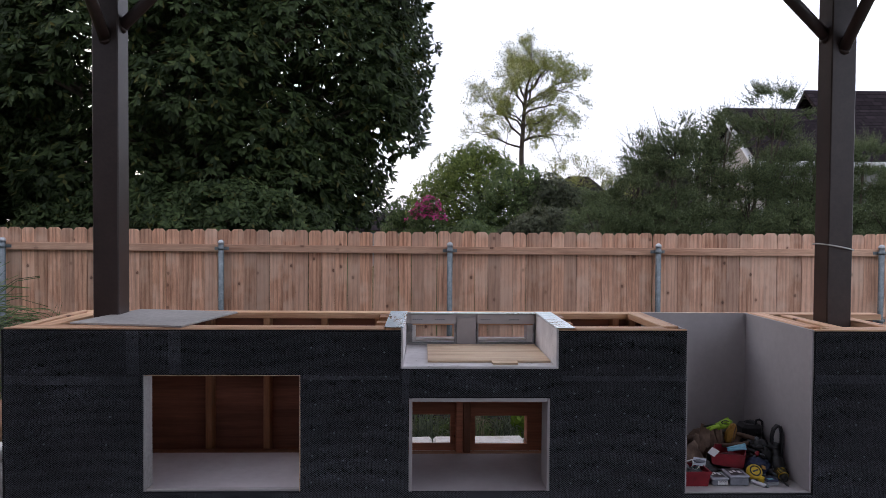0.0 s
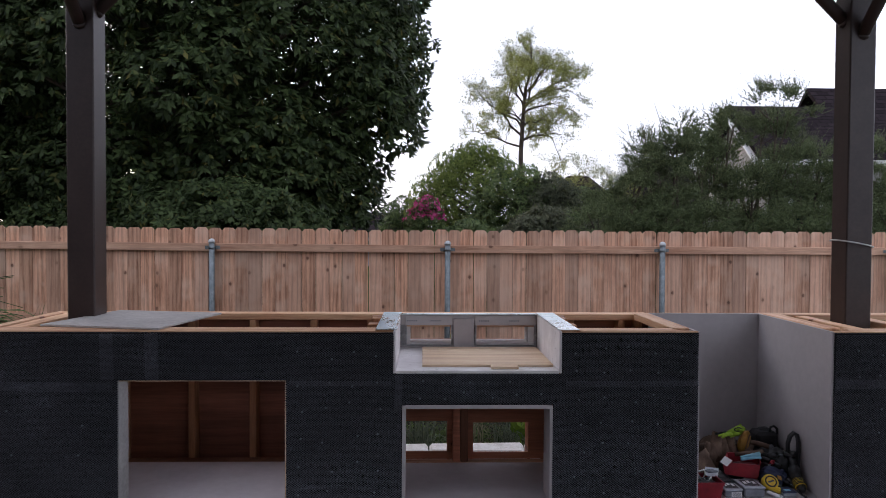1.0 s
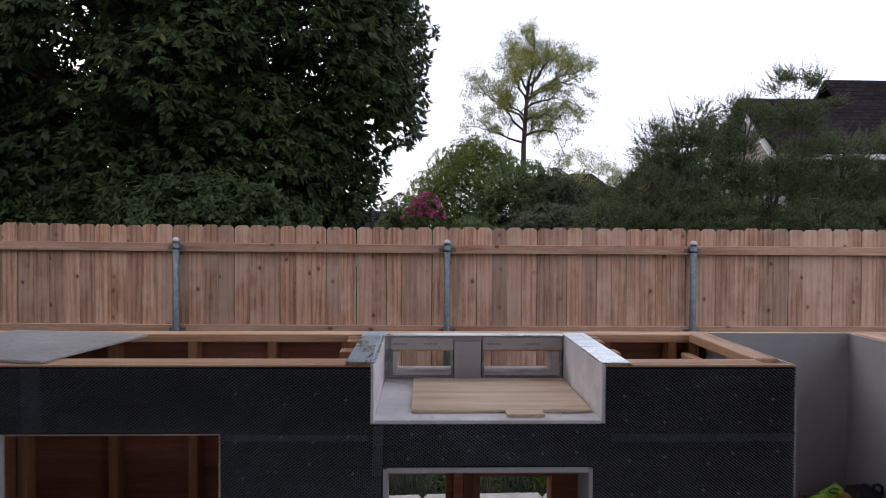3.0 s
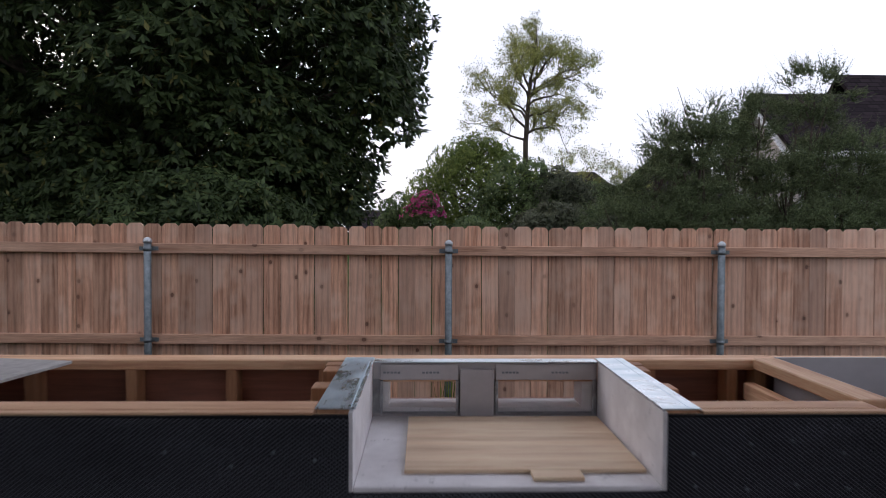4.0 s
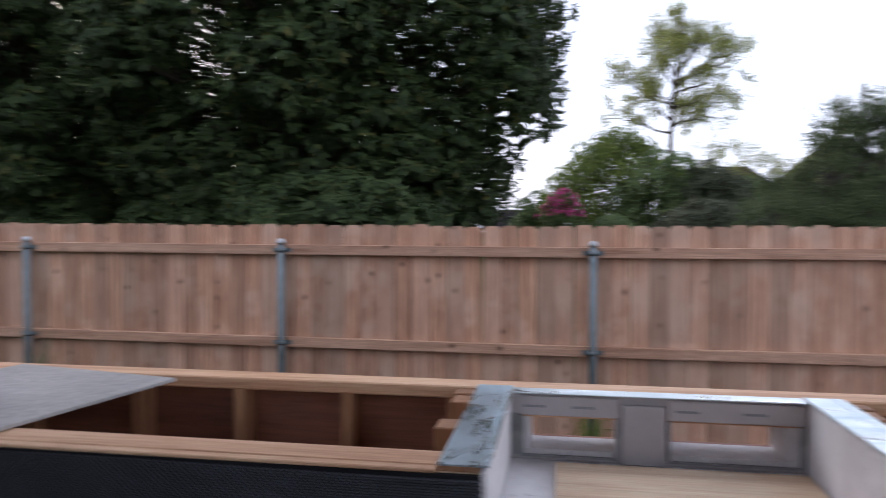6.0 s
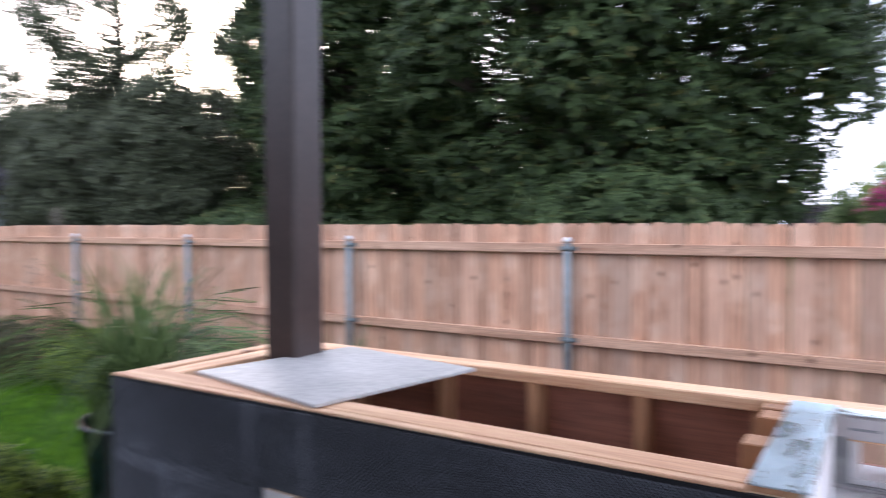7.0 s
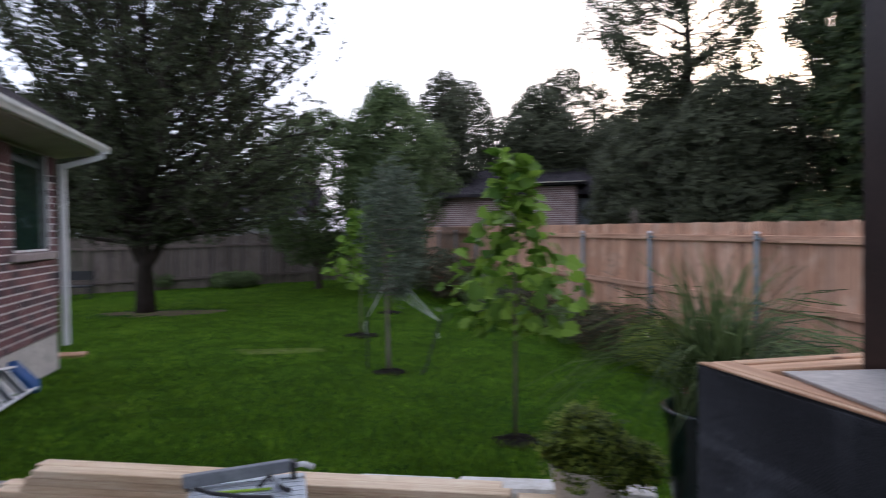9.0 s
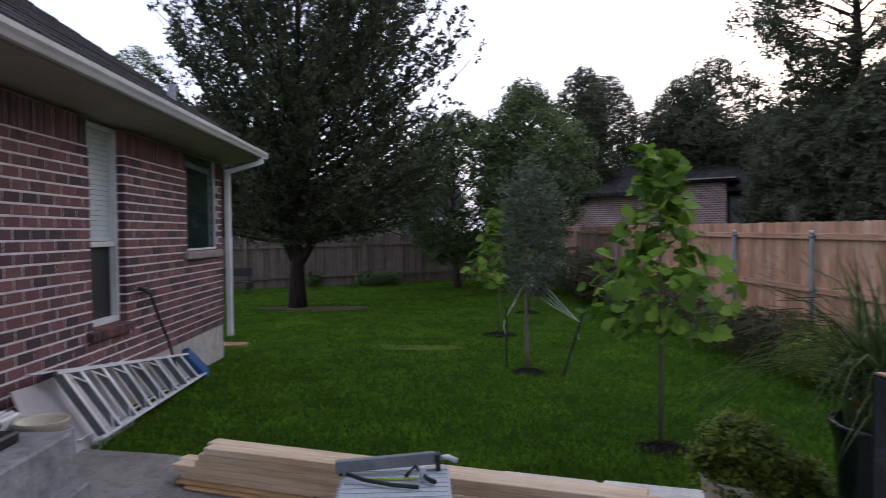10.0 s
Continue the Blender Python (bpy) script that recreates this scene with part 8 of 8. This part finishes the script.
part("body", blob((1.858, 3.87, 0.262), (0.075, 0.07, 0.125), 61, 0.15), M["black"], _t)
part("shell", cuboid(1.796, 1.915, 3.82, 3.93, 0.24, 0.368, 0.018), M["black"], _t)
part("carry_handle", tube([(1.872, 3.84, 0.366), (1.876, 3.838, 0.392), (1.892, 3.836, 0.398), (1.908, 3.836, 0.386), (1.912, 3.838, 0.355)], 0.0065, 8), M["black"], _t)
_t = thing("tool_case", (1.86, 3.70, FZ), "dark jumble of black tool cases", "case")
part("body", blob((1.845, 3.71, 0.235), (0.072, 0.07, 0.085), 62, 0.3), M["black"], _t)
part("lid", blob((1.80, 3.76, 0.235), (0.080, 0.06, 0.070), 63, 0.4), M["black"], _t)
# slumped leather bag
_t = thing("tool_bag", (1.56, 3.80, FZ), "slumped crumpled tan leather tool bag", "bag")
part("body", blob((1.585, 3.83, 0.245), (0.120, 0.085, 0.105), 2, 0.4), M["canvas"], _t)
for _i, (_a, _b2, _w, _k) in enumerate((((1.515, 3.735, 0.205), (1.585, 3.785, 0.372), 0.085, 0.018), ((1.588, 3.73, 0.235), (1.612, 3.775, 0.372), 0.065, 0.014), ((1.630, 3.72, 0.265), (1.622, 3.765, 0.368), 0.040, 0.010), ((1.47, 3.73, 0.19), (1.535, 3.77, 0.325), 0.060, 0.014), ((1.700, 3.745, 0.24), (1.720, 3.80, 0.325), 0.085, 0.012))):
    part("flap", fold_cloth(_a, _b2, _w, _k, 40 + _i), M["leather"], _t, "creased tan leather flap")
solid("leather_apron", fold_cloth((1.32, 3.60, 0.225), (1.50, 3.70, 0.262), 0.11, 0.012, 47), M["leather"], "brown leather apron lying under the bag", "apron")
solid("holster_belt", tube([(1.62, 3.70, 0.292), (1.70, 3.69, 0.300), (1.77, 3.71, 0.303)], [0.010, 0.012, 0.010], 8), M["leather"], "brown leather belt end", "belt")
_t = thing("leather_holster", (1.683, 3.735, 0.345), "ochre leather holster hanging from the bag", "holster")
_bm = blob((0, 0, 0), (0.030, 0.024, 0.062), 9, 0.15)
_bm.transform(pose(1.684, 3.735, 0.348, 0, 16, 0))
part("pouch", _bm, M["ochre"], _t)
_bm = cuboid(-0.0022, 0.0022, -0.027, -0.022, -0.045, 0.045, 0.001)
_bm.transform(pose(1.690, 3.735, 0.348, 0, 16, 0))
part("seam", _bm, M["leather"], _t)
# gloves
_t = thing("work_glove", (1.63, 3.775, 0.385), "lime-green work glove with a black swirl on top of the bag", "glove", "work gloves")
part("palm", fold_cloth((1.612, 3.755, 0.378), (1.698, 3.775, 0.402), 0.048, 0.013, 71), M["lime"], _t)
part("cuff", blob((1.682, 3.768, 0.402), (0.024, 0.024, 0.016), 72, 0.3), M["lime"], _t)
part("swirl", tube([(1.655 + 0.020 * math.cos(_a), 3.742 - 0.003 * math.sin(_a), 0.408 + 0.010 * math.sin(_a)) for _a in np.linspace(0.4, 5.2, 12)], 0.0028, 6), M["black"], _t, "black swirl")
for _i in range(3):
    part("finger", tube([(1.625, 3.765 - 0.01 * _i, 0.386), (1.585, 3.765 - 0.012 * _i, 0.383 - 0.004 * _i), (1.545 + 0.012 * _i, 3.765 - 0.014 * _i, 0.378 - 0.006 * _i)], [0.008, 0.007, 0.005], 8), M["stake" if _i == 0 else "lime"], _t, "dark green finger" if _i == 0 else "")
_t = thing("work_glove", (1.345, 3.58, 0.30), "lime and blue glove beside the bag", "glove", "work gloves")
part("palm", blob((1.345, 3.555, 0.300), (0.017, 0.02, 0.030), 8, 0.3), M["lime"], _t)
part("cuff", blob((1.352, 3.545, 0.272), (0.014, 0.015, 0.012), 18, 0.3), M["navy"], _t, "blue cuff")
solid("glove_stand", blob((1.345, 3.60, 0.215), (0.035, 0.035, 0.065), 81, 0.3), M["leather"], "brown leather pouch against the side wall", "pouch")
# upper red tray
_t = thing("parts_tray", (1.61, 3.65, 0.21), "filled red plastic parts tray perched on the heap", "tray", "open plastic trays")
part("front", slab([(1.532, 3.612, 0.222), (1.686, 3.595, 0.200), (1.698, 3.592, 0.272), (1.520, 3.610, 0.282)], 0.004), M["red"], _t)
part("side", slab([(1.534, 3.614, 0.224), (1.523, 3.614, 0.281), (1.580, 3.695, 0.300), (1.590, 3.695, 0.240)], 0.004), M["red"], _t)
part("side", slab([(1.690, 3.600, 0.203), (1.738, 3.690, 0.225), (1.748, 3.690, 0.294), (1.701, 3.598, 0.272)], 0.004), M["red"], _t)
part("back", slab([(1.590, 3.698, 0.240), (1.578, 3.698, 0.302), (1.750, 3.692, 0.296), (1.738, 3.692, 0.226)], 0.004), M["red"], _t)
part("bottom", slab([(1.534, 3.614, 0.224), (1.590, 3.694, 0.240), (1.738, 3.690, 0.226), (1.688, 3.602, 0.203)], 0.003), M["red"], _t)
part("contents", blob((1.640, 3.648, 0.248), (0.078, 0.032, 0.022), 64, 0.35), M["red_dark"], _t, "dark red packets in the tray")
solid("paper_label", slab([(1.500, 3.600, 0.286), (1.534, 3.596, 0.264), (1.566, 3.606, 0.290), (1.530, 3.612, 0.312)], 0.002), M["paper"], "small white printed card on the red tray", "card")
solid("leaflet", fold_cloth((1.625, 3.645, 0.288), (1.735, 3.66, 0.300), 0.030, 0.004, 73, 0.001), M["cyan"], "pale blue leaflet on the red tray", "leaflet")
# dark jumble between
_t = thing("navy_pouch", (1.755, 3.63, 0.205), "dark navy pouch with a yellow patch", "pouch")
part("body", blob((1.765, 3.605, 0.205), (0.070, 0.045, 0.046), 11, 0.4), M["navy"], _t)
part("patch", slab([(1.770, 3.556, 0.214), (1.792, 3.556, 0.208), (1.792, 3.562, 0.224), (1.772, 3.562, 0.232)], 0.002), M["ochre"], _t, "yellow patch")
_t = thing("hammer", (1.80, 3.80, 0.30), "hammer with a worn wooden handle", "hammer")
part("handle", tube([(1.735, 3.80, 0.330), (1.785, 3.79, 0.318), (1.830, 3.76, 0.306)], [0.010, 0.014, 0.017], 10), M["leather"], _t)
part("head", tube([(1.826, 3.775, 0.290), (1.838, 3.745, 0.318)], [0.014, 0.012], 10), M["grey_plastic"], _t)
for _i, (_x, _y, _z, _s) in enumerate(((1.50, 3.62, 0.19, 0.05), (1.64, 3.76, 0.215, 0.085), (1.44, 3.61, 0.185, 0.04), (1.79, 3.68, 0.20, 0.07), (1.41, 3.70, 0.20, 0.07))):
    solid("dark_pouch", blob((_x, _y, _z), (_s, _s * 0.8, _s * 0.75), 20 + _i, 0.45), M["black"], "crumpled dark tool pouch in the heap", "pouch", "heaped pouches")
_t = thing("blister_pack", (1.45, 3.60, 0.21), "clear blister pack lying on the heap", "packet")
part("card", slab([(1.405, 3.565, 0.232), (1.47, 3.555, 0.226), (1.495, 3.60, 0.252), (1.43, 3.61, 0.258)], 0.002), M["pale_plastic"], _t)
part("bubble", blob((1.45, 3.583, 0.246), (0.032, 0.020, 0.008), 65, 0.2), M["clear"], _t)
_cord = thing("power_cable", (1.40, 3.56, 0.16), "thin white cord looped over the heap", "cable")
part("cable", tube([(1.345, 3.55, 0.250), (1.375, 3.54, 0.262), (1.395, 3.54, 0.268), (1.402, 3.538, 0.245), (1.390, 3.54, 0.228), (1.415, 3.535, 0.215), (1.432, 3.54, 0.232), (1.440, 3.55, 0.21)], 0.0035, 6), M["rope"], _cord)
for _a, _b2, _m in (((1.47, 3.58, 0.20), (1.60, 3.59, 0.195), "black"), ((1.52, 3.60, 0.185), (1.61, 3.585, 0.178), "galv_post"), ((1.70, 3.60, 0.185), (1.80, 3.57, 0.175), "black"), ((1.74, 3.74, 0.29), (1.85, 3.68, 0.275), "black"), ((1.755, 3.70, 0.275), (1.83, 3.64, 0.255), "black"), ((1.80, 3.655, 0.27), (1.76, 3.63, 0.25), "red"), ((1.81, 3.60, 0.20), (1.85, 3.54, 0.18), "black"), ((1.71, 3.73, 0.27), (1.79, 3.70, 0.26), "grey_plastic"), ((1.80, 3.69, 0.285), (1.86, 3.66, 0.30), "black"), ((1.83, 3.62, 0.235), (1.79, 3.58, 0.215), "navy")):
    loose_tool(_a, _b2, _m)

# ---------------------------------------------------------------- planting seen through the vents
for _x, _y, _m in ((-0.25, 4.85, "straw_blade"), (0.02, 4.80, "leaf_silver"), (0.32, 4.82, "straw_blade"), (0.58, 4.86, "leaf_silver"), (0.80, 4.80, "leaf_grass")):
    _t = thing("twiggy_plant", (_x, _y, -0.17), "thin grey-green stems standing behind the edging stones", "plant", "planting behind the kitchen")
    reed_blades("foliage", _t, (_x, _y, -0.17), 90, 0.62, 0.30, np.random.default_rng(int(900 + 100 * _x)), 0.006, _m)
_t = thing("broad_leaved_plant", (0.68, 4.80, -0.17), "plant with large fresh green leaves behind the edging stones", "plant")
part("stem", tube([(0.68, 4.80, -0.17), (0.67, 4.79, 0.05), (0.665, 4.78, 0.18)], [0.006, 0.005, 0.003], 6), M["leaf_lime"], _t)
_leaf = lobed_leaf(0.11)
for _i in range(5):
    _ob = new("leaf", _leaf)
    _ob.parent = _t
    _ob.location = (-0.015 + 0.03 * math.cos(_i * 2.4), -0.025 - 0.01 * _i, 0.23 + 0.030 * _i)
    _ob.rotation_euler = (radians(70), radians(15 * math.sin(_i * 1.9)), radians(30 * math.cos(_i * 2.1)))

# ---------------------------------------------------------------- small things in the garden
_w = thing("post_wire", (2.322, 3.88, 1.37), "thin pale wire wound round the bronze post", "wire")
part("coil", tube([(2.322 + 0.102 * math.cos(_a * 0.5) * (1.0 if abs(math.cos(_a * 0.5)) < 0.8 else 1.0), 3.88 + 0.102 * math.sin(_a * 0.5), 1.375 - 0.02 * math.cos(_a * 0.5)) for _a in range(13)], 0.004, 6), M["rope"], _w)
_f = thing("marker_flag", (-4.55, 4.9, lawn_height(-4.55, 4.9)), "small red marker flag in the grass", "flag")
part("wire", tube([(-4.55, 4.9, -0.3), (-4.55, 4.9, 0.26)], 0.003, 5), M["aluminium"], _f)
part("cloth", cuboid(-4.552, -4.548, 4.9, 4.97, 0.16, 0.26), M["red"], _f, "red flag")
_b = thing("garden_bench", (-22.3, -4.4, -0.5), "dark metal garden bench before the weathered fence", "bench")
part("seat", cuboid(-22.6, -22.1, -5.3, -3.5, -0.10, -0.06), M["black"], _b)
part("back_rest", cuboid(-22.64, -22.60, -5.3, -3.5, 0.10, 0.36), M["black"], _b)
for _x in (-22.58, -22.14):
    for _y in (-5.25, -3.55):
        part("leg", cuboid(_x - 0.02, _x + 0.02, _y - 0.02, _y + 0.02, -0.52, -0.101 if _x > -22.3 else 0.36), M["black"], _b)
